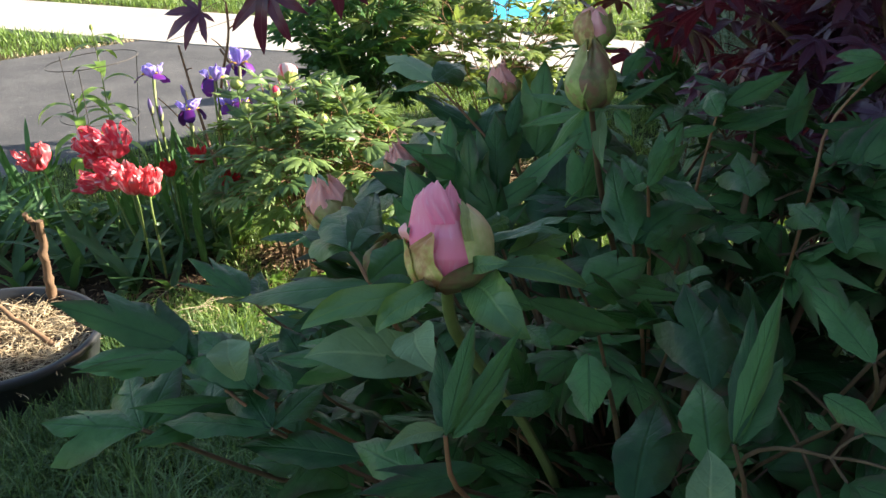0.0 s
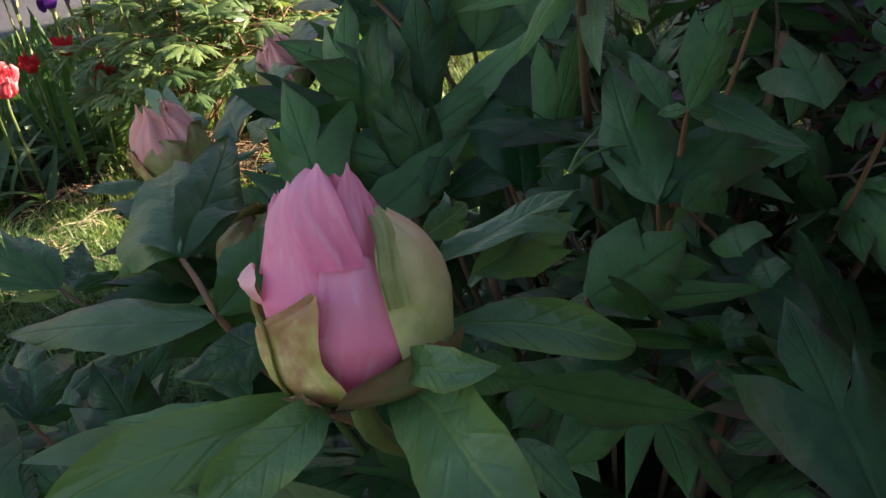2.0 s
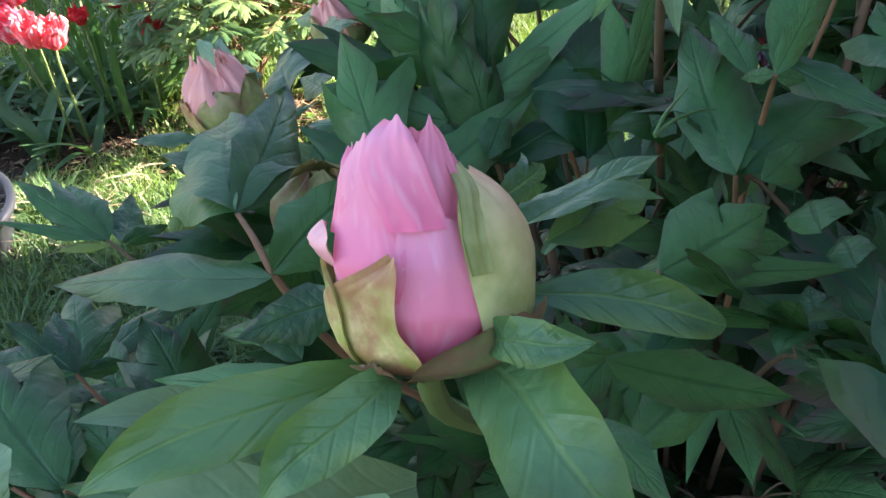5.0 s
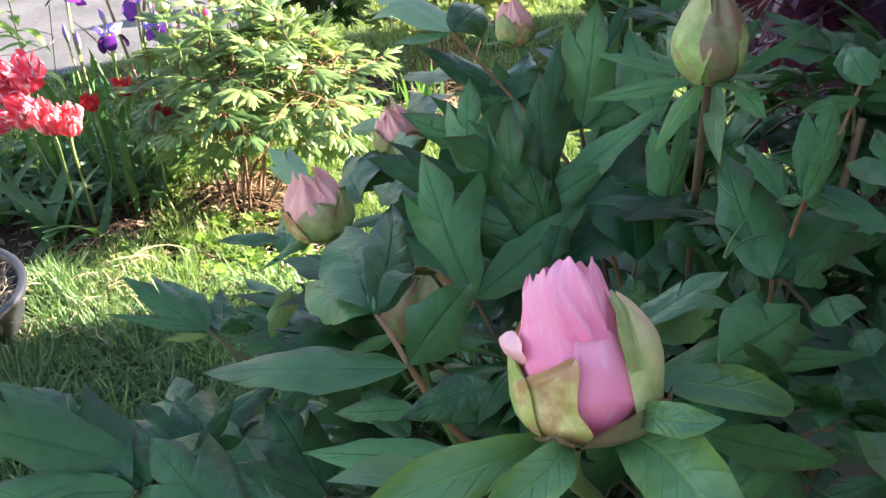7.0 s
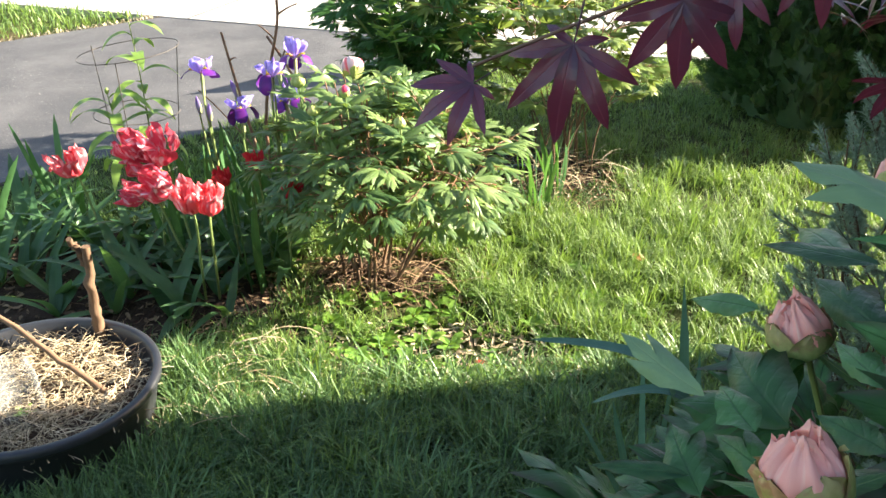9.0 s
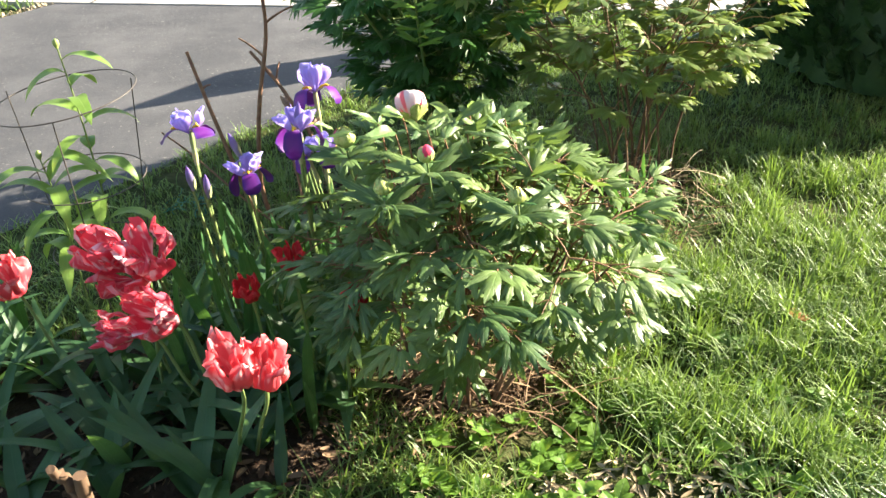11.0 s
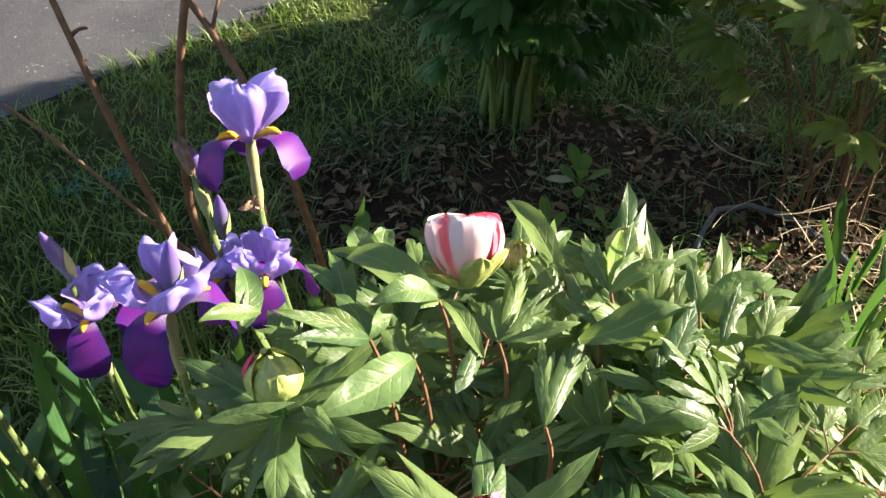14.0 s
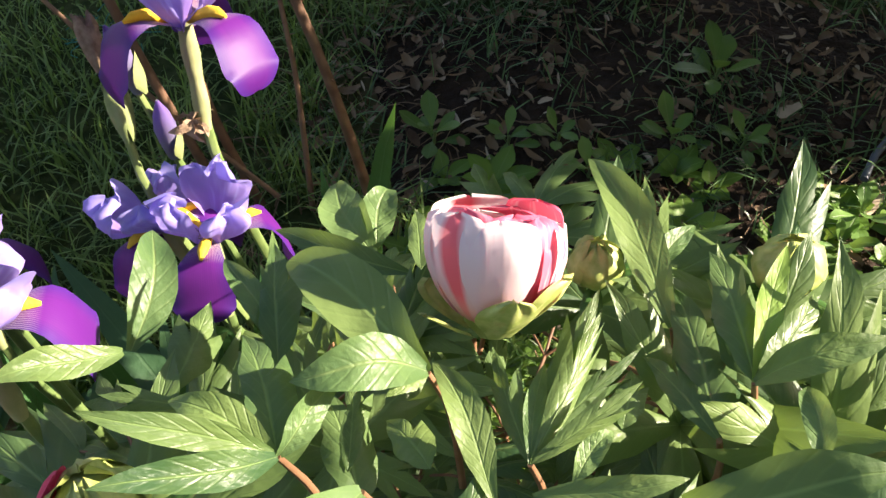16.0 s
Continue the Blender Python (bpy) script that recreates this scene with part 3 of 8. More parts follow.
# unseen wall, added so that shade lies over the near half of the garden
m_wall = plain_mat("dark red brick wall", (0.16, 0.07, 0.05), (0.26, 0.12, 0.085), 14, 0.85, 0.4)
shade_caster = slab("wall_house", [(2.15, -6.0), (10.5, -6.0), (10.5, 2.56), (2.15, 2.56)], -0.1, 3.3, m_wall)
tagged(shade_caster, "unseen dull red wall added to shade the near garden", "wall", kind="structure")


# ---- grass ----
def grass(name, x, y, h, w, seed, material, label, bend=0.9):
    rs = np.random.RandomState(seed)
    n = len(x)
    az = rs.uniform(0, 2 * np.pi, n)
    lean = rs.uniform(0.05, bend, n) + rs.uniform(0, 1.0, n) ** 3
    dx, dy = np.cos(az), np.sin(az)
    side = np.stack([-dy, dx, np.zeros(n)], 1)
    V = np.zeros((n, 7, 3))
    U = np.zeros((n, 7, 2))
    for k, (s, wk) in enumerate(((0, 0.8), (0.4, 1.0), (0.75, 0.65))):
        out = h * lean * s**1.7
        c = np.stack([x + dx * out, y + dy * out, h * s * (1 - 0.3 * lean * s) - 0.012], 1)
        V[:, 2 * k] = c - side * (w * wk / 2)[:, None]
        V[:, 2 * k + 1] = c + side * (w * wk / 2)[:, None]
        U[:, 2 * k], U[:, 2 * k + 1] = (-1, s), (1, s)
    out = h * lean
    V[:, 6] = np.stack([x + dx * out, y + dy * out, h * (1 - 0.35 * lean) - 0.012], 1)
    U[:, 6] = (0, 1)
    base = (np.arange(n) * 7)[:, None]
    quads = (base[:, :, None] + np.array([[0, 1, 3, 2], [2, 3, 5, 4]])[None]).reshape(-1, 4)
    tris = base + np.array([4, 5, 6])[None]
    me = bpy.data.meshes.new(name)
    me.vertices.add(n * 7)
    me.vertices.foreach_set("co", V.astype(np.float32).ravel())
    loops = np.concatenate([quads.ravel(), tris.ravel()]).astype(np.int32)
    me.loops.add(len(loops))
    me.loops.foreach_set("vertex_index", loops)
    starts = np.concatenate([np.arange(2 * n) * 4, 8 * n + np.arange(n) * 3]).astype(np.int32)
    me.polygons.add(3 * n)
    me.polygons.foreach_set("loop_start", starts)
    me.update(calc_edges=True)
    layer = me.uv_layers.new(name="UVMap")
    layer.data.foreach_set("uv", U.reshape(-1, 2)[loops].astype(np.float32).ravel())
    me.polygons.foreach_set("use_smooth", np.ones(3 * n, dtype=bool))
    me.materials.append(material)
    me.validate()
    return tagged(new(name, me), label, "grass", kind="stuff")


def lawn_points(n, x0, x1, y0, y1, seed, keep):
    rs = np.random.RandomState(seed)
    x, y = rs.uniform(x0, x1, n), rs.uniform(y0, y1, n)
    ok = keep(x, y, rs)
    return x[ok], y[ok], rs


def lawn_keep(x, y, rs):
    pot = (x - POT_AT[0]) ** 2 + (y - POT_AT[1]) ** 2 > (POT_R + 0.02) ** 2
    bare = 1.25 * np.exp(-(((x - 0.02) / 0.4) ** 2 + ((y - 2.33) / 0.17) ** 2)) + 0.9 * np.exp(-(((x + 0.1) / 0.34) ** 2 + ((y - 2.62) / 0.12) ** 2)) + np.exp(-(((x - 0.62) / 0.16) ** 2 + ((y - 3.6) / 0.3) ** 2))
    clump = soft_noise(x, y, 8.0, 5.0) + soft_noise(x, y, 29.0, 1.0) * 1.0 + rs.normal(0, 0.35, len(x)) > -0.6
    return (edge_dist(x, y) < 0.0) & (walk_dist(x, y) < -0.02) & (bed(x, y) < rs.uniform(-0.1, 0.25, len(x))) & pot & (bare < rs.uniform(0.1, 0.9, len(x))) & clump


x, y, rs = lawn_points(150000, -1.9, 1.9, 0.9, 3.3, 11, lawn_keep)
tall = 1 + 0.5 * soft_noise(x, y, 5.0, 7.0) + 0.6 * soft_noise(x, y, 17.0, 3.0)
grass("grass", x, y, (0.02 + 0.085 * rs.uniform(0, 1, len(x)) ** 1.6) * tall, rs.uniform(0.0024, 0.0052, len(x)), 1, M_GRASS, "long green lawn grass in tufts")
x, y, rs = lawn_points(110000, -1.9, 2.6, 3.2, 6.6, 12, lawn_keep)
tall = 1 + 0.4 * soft_noise(x, y, 5.0, 7.0) + 0.4 * soft_noise(x, y, 17.0, 3.0)
grass("grass", x, y, rs.uniform(0.02, 0.065, len(x)) * tall, rs.uniform(0.0026, 0.005, len(x)), 2, M_GRASS, "sunlit green lawn grass by the driveway")
x, y, rs = lawn_points(44000, -1.6, 1.2, 1.0, 2.25, 13, lawn_keep)
grass("grass", x, y, rs.uniform(0.05, 0.14, len(x)) * (1 + 0.4 * soft_noise(x, y, 9.0, 2.0)), rs.uniform(0.003, 0.0055, len(x)), 3, M_GRASSSHADE, "cool green tufts of longer grass in shade", 0.9)

x, y, rs = lawn_points(900, -0.9, 1.7, 1.9, 4.3, 17, lawn_keep)
x, y = np.repeat(x, 22), np.repeat(y, 22)
x, y = x + rs.normal(0, 0.018, len(x)), y + rs.normal(0, 0.018, len(y))
grass("grass", x, y, rs.uniform(0.06, 0.13, len(x)), rs.uniform(0.0025, 0.0045, len(x)), 7, M_GRASS, "long bright tufts of grass standing out of the lawn", 0.7)

rs = np.random.RandomState(18)
a, r = rs.uniform(-2.6, 0.9, 2600), POT_R + rs.uniform(0.0, 0.13, 2600)
x, y = POT_AT[0] + r * np.cos(a), POT_AT[1] + r * np.sin(a)
grass("grass", x, y, rs.uniform(0.06, 0.15, len(x)), rs.uniform(0.003, 0.005, len(x)), 8, M_GRASSSHADE, "long shaded grass round the tub", 0.8)

x, y, rs = lawn_points(90000, -5.0, 2.1, -3.0, 3.6, 19, lambda x, y, rs: (edge_dist(x, y) < -0.02) & ~((x > -1.95) & (x < 1.9) & (y > 0.85)) & (soft_noise(x, y, 6.0, 5.0) + rs.normal(0, 0.5, len(x)) > -0.7) & (((x - 0.55) / 0.5) ** 2 + ((y - 0.55) / 0.5) ** 2 > 0.8))
grass("grass", x, y, rs.uniform(0.03, 0.085, len(x)), rs.uniform(0.004, 0.008, len(x)), 9, M_GRASS, "shaded lawn grass round the beds")
x, y, rs = lawn_points(50000, 1.8, 5.0, 2.7, 6.2, 20, lawn_keep)
grass("grass", x, y, rs.uniform(0.03, 0.08, len(x)), rs.uniform(0.004, 0.008, len(x)), 10, M_GRASS, "sunlit lawn grass past the cedars")


def strip_keep(x, y, rs):
    d = (x - EDGE_P[0]) * EDGE_N[0] + (y - EDGE_P[1]) * EDGE_N[1]
    return ((d > 2.74) & (walk_dist(x, y) < -0.03)) | ((walk_dist(x, y) > 1.34) & (walk_dist(x, y) < 3.2))


x, y, rs = lawn_points(60000, -6.5, 3.5, 5.0, 11.5, 14, strip_keep)
grass("grass", x, y, rs.uniform(0.05, 0.1, len(x)), rs.uniform(0.006, 0.011, len(x)), 4, M_GRASS, "sunlit grass strip along the pavement")
x, y, rs = lawn_points(26000, -6.5, -1.9, 4.5, 7.2, 15, lambda x, y, rs: (np.abs((x - EDGE_P[0]) * EDGE_N[0] + (y - EDGE_P[1]) * EDGE_N[1] - 2.72) < 0.045) & (walk_dist(x, y) < 0))
grass("grass", x, y, rs.uniform(0.015, 0.04, len(x)), rs.uniform(0.006, 0.01, len(x)), 5, M_STRAW, "dry straw-coloured grass along the driveway edge", 1.2)
x, y, rs = lawn_points(7000, -1.2, 1.2, 1.6, 4.2, 16, lambda x, y, rs: (bed(x, y) > -0.5) & (edge_dist(x, y) < -0.05) & (((x - POT_AT[0]) ** 2 + (y - POT_AT[1]) ** 2) > 0.12))
grass("dead_grass", x, y, rs.uniform(0.015, 0.05, len(x)), rs.uniform(0.002, 0.004, len(x)), 6, M_DRY, "dry dead grass lying on the soil", 2.2)


x, y, rs = lawn_points(9000, -0.75, 0.8, 3.3, 4.3, 26, lambda x, y, rs: (bed(x, y) > -0.1) & (soft_noise(x, y, 7.0, 4.0) + rs.normal(0, 0.4, len(x)) > 0.1))
grass("grass", x, y, rs.uniform(0.02, 0.09, len(x)), rs.uniform(0.002, 0.004, len(x)), 27, M_GRASSSHADE, "thin shaded grass and seedlings on the bed", 1.3)


# ---- soil beds, litter ----
def soil_patch(cx, cy, rx, ry, label, seed, rise=0.012):
    r = np.linspace(0, 1, 26)
    a = np.linspace(0, 2 * np.pi, 61)
    A, Rr = np.meshgrid(a, r)
    wob = 1 + 0.09 * np.sin(3 * A + seed) + 0.05 * np.sin(7 * A + 2 * seed)
    X, Y = cx + rx * Rr * wob * np.cos(A), cy + ry * Rr * wob * np.sin(A)
    Z = -0.02 + (rise + 0.012) * (1 - Rr**4) + 0.008 * soft_noise(X, Y, 35, seed) * (1 - Rr) + 0.01 * soft_noise(X, Y, 14, seed) * (1 - Rr)
    return tagged(new("soil", Build().grid(np.stack([X, Y, Z], -1)).mesh("soil", M_SOIL)), label, "soil", kind="structure")


soil_patch(0.05, 3.82, 0.7, 0.46, "dark bare garden soil under the shrubs", 1.0)
soil_patch(-1.25, 2.75, 0.75, 0.52, "dark soil under the tulips", 2.0)
soil_patch(-0.2, 2.86, 0.34, 0.22, "dark soil round the peony stems", 3.0, 0.006)
soil_patch(0.55, 0.55, 0.5, 0.5, "dark shaded soil under the tree peony", 4.0)


def litter(name, n, box, seed, material, label, size, keep=None, category="litter"):
    """Flat flakes and sticks that lie about."""
    rs = np.random.RandomState(seed)
    b = Build()
    k = 0
    while k < n:
        px, py = rs.uniform(box[0], box[1]), rs.uniform(box[2], box[3])
        if keep and not keep(px, py):
            k += 0.2
            continue
        l, w = rs.uniform(*size[0]), rs.uniform(*size[1])
        s = np.linspace(0, 1, 4)[:, None]
        u = np.array([-1, 0, 1.0])[None]
        curl = rs.uniform(-0.25, 0.25)
        P = np.stack([u * w / 2 * np.sqrt(np.clip(1 - (2 * s - 1) ** 2, 0.15, 1)), (s - 0.5) * l + 0 * u, curl * l * (2 * s - 1) ** 2 + 0.3 * w * u**2], -1)
        M = turn(rs.uniform(0, 6.28), rs.uniform(-0.3, 0.3), rs.uniform(-0.3, 0.3), at=(px, py, rs.uniform(0.004, 0.014)))
        b.grid(P @ M[:3, :3].T + M[:3, 3])
        k += 1
    return tagged(new(name, b.mesh(name, material)), label, category, kind="stuff")


inbed = lambda px, py: bed(np.array([px]), np.array([py]))[0] > -0.05
litter("wood_chips", 420, (-0.75, 0.8, 3.35, 4.3), 21, M_CHIP, "pale wood chips on dark soil", ((0.008, 0.036), (0.003, 0.011)), inbed)
litter("leaf_litter", 2600, (-2.0, 0.8, 2.3, 4.3), 22, M_DRY, "brown dry leaves and twigs on soil", ((0.01, 0.045), (0.004, 0.02)), inbed)
litter("leaf_litter", 260, (-0.55, 0.2, 2.6, 3.05), 23, M_DRY, "brown litter under the peony", ((0.02, 0.07), (0.003, 0.012)))
litter("leaf_litter", 700, (-0.4, 0.42, 2.14, 2.5), 24, M_STRAW, "pale dry scraps on a bare patch", ((0.015, 0.05), (0.003, 0.012)))


def strands(name, n, box, seed, material, label, z=(0.005, 0.02), length=(0.06, 0.2), rad=0.0012, keep=None, at=(0, 0, 0)):
    rs = np.random.RandomState(seed)
    b = Build()
    while n > 0:
        px, py = rs.uniform(box[0], box[1]), rs.uniform(box[2], box[3])
        n -= 1
        if keep and not keep(px, py):
            continue
        a, l = rs.uniform(0, 6.28), rs.uniform(*length)
        p = np.array([px, py, rs.uniform(*z)])
        q = p + np.array([np.cos(a) * l, np.sin(a) * l, rs.uniform(-0.01, 0.012)])
        b.tube(curve(p, q, rs.uniform(0, 0.015), 5, rs.normal(0, 0.012, 3) * [1, 1, 0.3]), rad * rs.uniform(0.6, 1.5), 3, cap=False)
    ob = new(name, b.mesh(name, material))
    ob.location = at
    return tagged(ob, label, "twigs", kind="stuff")


strands("dry_twigs", 60, (-0.8, 0.8, 3.3, 4.3), 31, M_DRY, "thin dry twigs strewn on the bed", rad=0.0008, keep=inbed)
strands("dry_stalks", 90, (-0.75, -0.5, 1.9, 2.4), 32, M_STRAW, "dry bent stalks beside the pot", z=(0.01, 0.07), length=(0.05, 0.16))
strands("dry_stalks", 80, (0.38, 0.75, 3.55, 3.95), 33, M_STRAW, "dry stalks at the foot of the shrub", z=(0.01, 0.09), length=(0.06, 0.2), rad=0.0009)
strands("dry_stalks", 60, (-0.4, 0.05, 2.65, 2.95), 34, M_DRY, "dry twigs at the foot of the peony", z=(0.01, 0.06), length=(0.06, 0.2))


# ---- peony shrubs ----
def singles(seed, n, L=1.0, W=0.4, lobes=0, fold=(0.15, 0.45), bend=(0.05, 0.2)):
    rng = random.Random(seed)
    L, W = L * 0.1, W * 0.1
    out = []
    for k in range(n):
        b = Build()
        if lobes >= 0:
            lobed(b, L, W, rng, lobes=lobes, fold=rng.uniform(*fold), bend=rng.uniform(*bend), n=16)
        else:
            blade(b, L, W, rng.uniform(*fold), rng.uniform(*bend), n=16, rng=rng, wave=0.2, side=rng.uniform(-0.08, 0.08), twist=rng.uniform(-0.6, 0.6), teeth=0.3, rough=0.08)
        out.append(b)
    return out


def bush(name, label, base, centre, radii, stems, per, builds, mats, seed, group="", stem_r=0.006, wood=None, low=-0.2, leafs=(0.85, 1.15), start=0.45, category="shrub", cut=None, spread=0.06):
    """A shrub: stems from one foot, each with compound leaves spiralling up its upper part."""
    rng = random.Random(seed)
    base, centre, radii = np.array(base, float), np.array(centre, float), np.array(radii, float)
    root = thing(name, base, label, category, group)
    meshes = [b.mesh("leaf", *mats) for b in builds]
    for i in range(stems):
        z = low + (1 - low) * (i + 0.5) / stems
        az = i * 2.39996 + rng.uniform(-0.3, 0.3)
        d = np.array([math.sqrt(max(0, 1 - z * z)) * math.cos(az), math.sqrt(max(0, 1 - z * z)) * math.sin(az), z])
        end = centre + radii * d * rng.uniform(0.6, 0.82) - base
        foot = np.array([rng.uniform(-1, 1) * spread, rng.uniform(-1, 1) * spread, -0.02])
        pts = curve(foot, end, 0.0, 8, np.array([-end[0], -end[1], 0]) * 0.22)
        part("stem", Build().tube(pts, np.linspace(stem_r, stem_r * 0.4, 8), 6).mesh("stem", wood or mats[1]), root)
        for k in range(per):
            f = start + (1 - start) * (k + 0.7) / per
            pos = np.array([np.interp(f, np.linspace(0, 1, 8), pts[:, c]) for c in range(3)])
            a2 = az + k * 2.4 + rng.uniform(-0.5, 0.5)
            hor = np.array([math.cos(a2), math.sin(a2), 0])
            out = np.array([d[0], d[1], 0.0])
            y = hor * 0.8 + out * 0.75 + np.array([0, 0, rng.uniform(-0.15, 0.5) + 0.55 * (k == per - 1)])
            nz = np.array([0, 0, 1.0]) + np.array([rng.uniform(-0.3, 0.3), rng.uniform(-0.3, 0.3), 0]) + 0.25 * out
            s = rng.uniform(*leafs)
            M = axes_mat(pos, y, nz, s)
            tip = M[:3, 3] + M[:3, 1] * 0.2 + base
            if cut and cut(M[:3, 3] + base, tip):
                continue
            part("leaf", meshes[rng.randrange(len(meshes))], root, m=M)
    return root


def egg(R, f, top=0.1):
    """An egg's radius at the share f of its height."""
    return R * np.interp(f, [0, 0.12, 0.3, 0.5, 0.7, 0.87, 1], [0.24, 0.74, 0.97, 1.0, 0.86, 0.55 + 0.3 * top, top])


def peony_bud(parent, at, axis, front, R, H, petal, seed=0, opening=0.5, label="", sepals=()):
    """A bud: a green core that bears petals and wrapping sepals."""
    rng = random.Random(seed)
    core = Build()
    a = np.linspace(0, 2 * np.pi, 13)
    s = np.linspace(0, 1, 8)
    rr = egg(R * 0.93, s, 0.0) * np.interp(s, [0, 0.5, 0.85, 1], [1, 1, 0.72, 0.5]) if opening == 0 else egg(R * 0.93, s, 0.0)
    core.grid(np.stack([rr[:, None] * np.cos(a), rr[:, None] * np.sin(a), (s * H * 0.94)[:, None] + 0 * a], -1))
    bud = part("flower_bud", core.mesh("flower_bud", (sepals[0] if sepals else M_SEPAL) if opening < 0.3 else petal), parent, label, frame_mat(at, axis, front))
    for k in range(5):
        b = Build()
        az = k * 2.6 + rng.uniform(-0.2, 0.2) + 0.3
        f = np.linspace(0.1, rng.uniform(0.85, 1.16) if opening > 0.3 else 0.98, 9)
        shell(b, az, rng.uniform(0.7, 0.95), egg(R, f, 0.34 if opening > 0.3 else 0.2), f * H, -0.0003 * k, 7.0, 16, 13, ruffle=0.14 if opening > 0.3 else 0.05, seed=k * 1.7, frill=0.0045 if opening > 0.3 else 0.001, crumple=0.0042)
        if opening > 0.15:
            part("petal", b.mesh("petal", petal), bud)
    for k in range(5):
        b = Build()
        az = math.pi + k * 1.2566 + rng.uniform(-0.2, 0.2) if k else math.pi
        f = np.linspace(0, 1.04 - opening * rng.uniform(0.2, 0.75), 9)
        shell(b, az, rng.uniform(0.75, 0.95), egg(R * 1.03, f, 0.42 if opening > 0.3 else 0.12) * (np.interp(f, [0, 0.5, 0.85, 1.04], [1, 1, 0.72, 0.5]) if opening == 0 else 1.0), f * H, 0.0008 + 0.0004 * (k % 3), 4.0, n=11, m=9, ruffle=0.05, seed=k + seed, frill=0.001, crumple=0.0034)
        part("sepal", b.mesh("sepal", (sepals or (M_SEPAL, M_SEPBROWN, M_SEPAL, M_SEPYELLOW, M_SEPAL))[(k + seed) % 5]), bud)
    return bud


# near tree peony, in shade
FOOT = np.array([0.56, 0.42, 0.0])
rng = random.Random(5)
FG_LEAVES = [peony_leaf(rng, 0.25, 0.1, 0.036, n=12) for _ in range(6)]


PILE = np.array([0.15, 0.3, 1.12])


def in_the_way(p, q):
    """True where a leaf would hang over the buds or the path."""
    if np.linalg.norm((p + q) / 2 - PILE) < 0.13 or np.linalg.norm(q - PILE) < 0.13:
        return True
    return (q[1] < 0.24 and q[2] > 1.2) or (q[0] < 0.34 and q[2] > 1.15) or (p[0] < 0.25 and p[2] > 1.1) or q[0] < 0.1 or (q[1] < 0.02 and q[2] > 1.14) or q[2] > 1.42 or q[1] < -0.2


tree_peony = bush("tree_peony", "dark green tree peony with fat pink buds, standing in shade", FOOT, (0.62, 0.34, 0.78), (0.6, 0.55, 0.6), 84, 6, FG_LEAVES, (M_PEONYSHADE, M_FGSTEM), 41, stem_r=0.0075, wood=M_WOOD, low=-0.3, category="peony", cut=in_the_way, leafs=(0.75, 1.05), start=0.5)
ONE = [b.mesh("leaf", M_PEONYSHADE) for b in singles(7, 6, 1.0, 0.4, fold=(0.2, 0.5), bend=(0.05, 0.35))]
BROAD = [b.mesh("leaf", M_PEONYSHADE) for k in (0, 1, 2, 1) for b in singles(8 + k, 1, 1.0, 0.5, k, fold=(0.15, 0.4))]
TRI = [b.mesh("leaf", M_PEONYSHADE) for b in singles(9, 3, 1.0, 0.5, 2, fold=(0.15, 0.4))]
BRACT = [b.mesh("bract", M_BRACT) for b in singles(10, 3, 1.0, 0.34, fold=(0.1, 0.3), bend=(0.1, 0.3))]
TOOTH = [b.mesh("leaf", M_PEONYSHADE) for b in singles(12, 3, 1.0, 0.44, 1, fold=(0.15, 0.35))]


def wavy_leaf(seed, L=0.1, W=0.04, wave=0.34, curl=0.4):
    """A soft bract: cupped at the midrib, its rims rolling up and down, its tip curled under."""
    r = random.Random(seed)
    n, m = 30, 11
    v = np.linspace(0, 1, n)
    u = np.linspace(-1, 1, m)
    half = W / 2 * np.interp(v, [0, 0.08, 0.25, 0.45, 0.62, 0.78, 0.9, 1], [0.2, 0.42, 0.82, 1.0, 0.93, 0.62, 0.28, 0.0])
    half = half * (1 + 0.05 * np.sin(9 * v + seed))
    ang = 0.45 - (0.7 + curl) * v - curl * 2.2 * np.clip(v - 0.72, 0, 1) * 3 + 0.16 * np.sin(8 * v + r.uniform(0, 6))
    y = np.concatenate([[0], np.cumsum(np.cos(ang[:-1]))])
    z = np.concatenate([[0], np.cumsum(np.sin(ang[:-1]))])
    y, z = y / y[-1] * L, (z - z[-1] * v) / y[-1] * L
    X = half[:, None] * u + L * 0.07 * np.sin(2.6 * v + r.uniform(0, 6))[:, None] * (v * (1 - v) * 4)[:, None]
    p0, p1 = r.uniform(0, 6.28), r.uniform(0, 6.28)
    roll = np.where(u < 0, np.sin(11 * v[:, None] + p0), np.sin(9 * v[:, None] + p1))
    Z = z[:, None] + half[:, None] * (0.3 * np.abs(u) ** 1.5 + wave * roll * u**2 + 0.05 * np.sin(24 * v[:, None] + 4 * np.abs(u)) * np.abs(u) * (1.2 - np.abs(u)))
    return Build().grid(np.stack([X, np.broadcast_to(y[:, None], X.shape) - 0.1 * half[:, None] * np.abs(u), Z], -1))


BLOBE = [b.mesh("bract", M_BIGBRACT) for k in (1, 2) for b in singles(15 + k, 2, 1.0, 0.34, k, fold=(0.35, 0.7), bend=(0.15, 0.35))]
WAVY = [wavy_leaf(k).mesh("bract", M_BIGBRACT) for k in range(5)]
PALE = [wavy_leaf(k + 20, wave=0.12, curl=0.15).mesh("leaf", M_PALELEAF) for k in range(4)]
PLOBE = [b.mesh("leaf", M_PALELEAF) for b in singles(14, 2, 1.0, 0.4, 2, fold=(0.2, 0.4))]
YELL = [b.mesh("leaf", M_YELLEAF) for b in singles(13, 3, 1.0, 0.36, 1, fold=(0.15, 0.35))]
VIEW = np.array([-0.1, -0.25, 0.95])


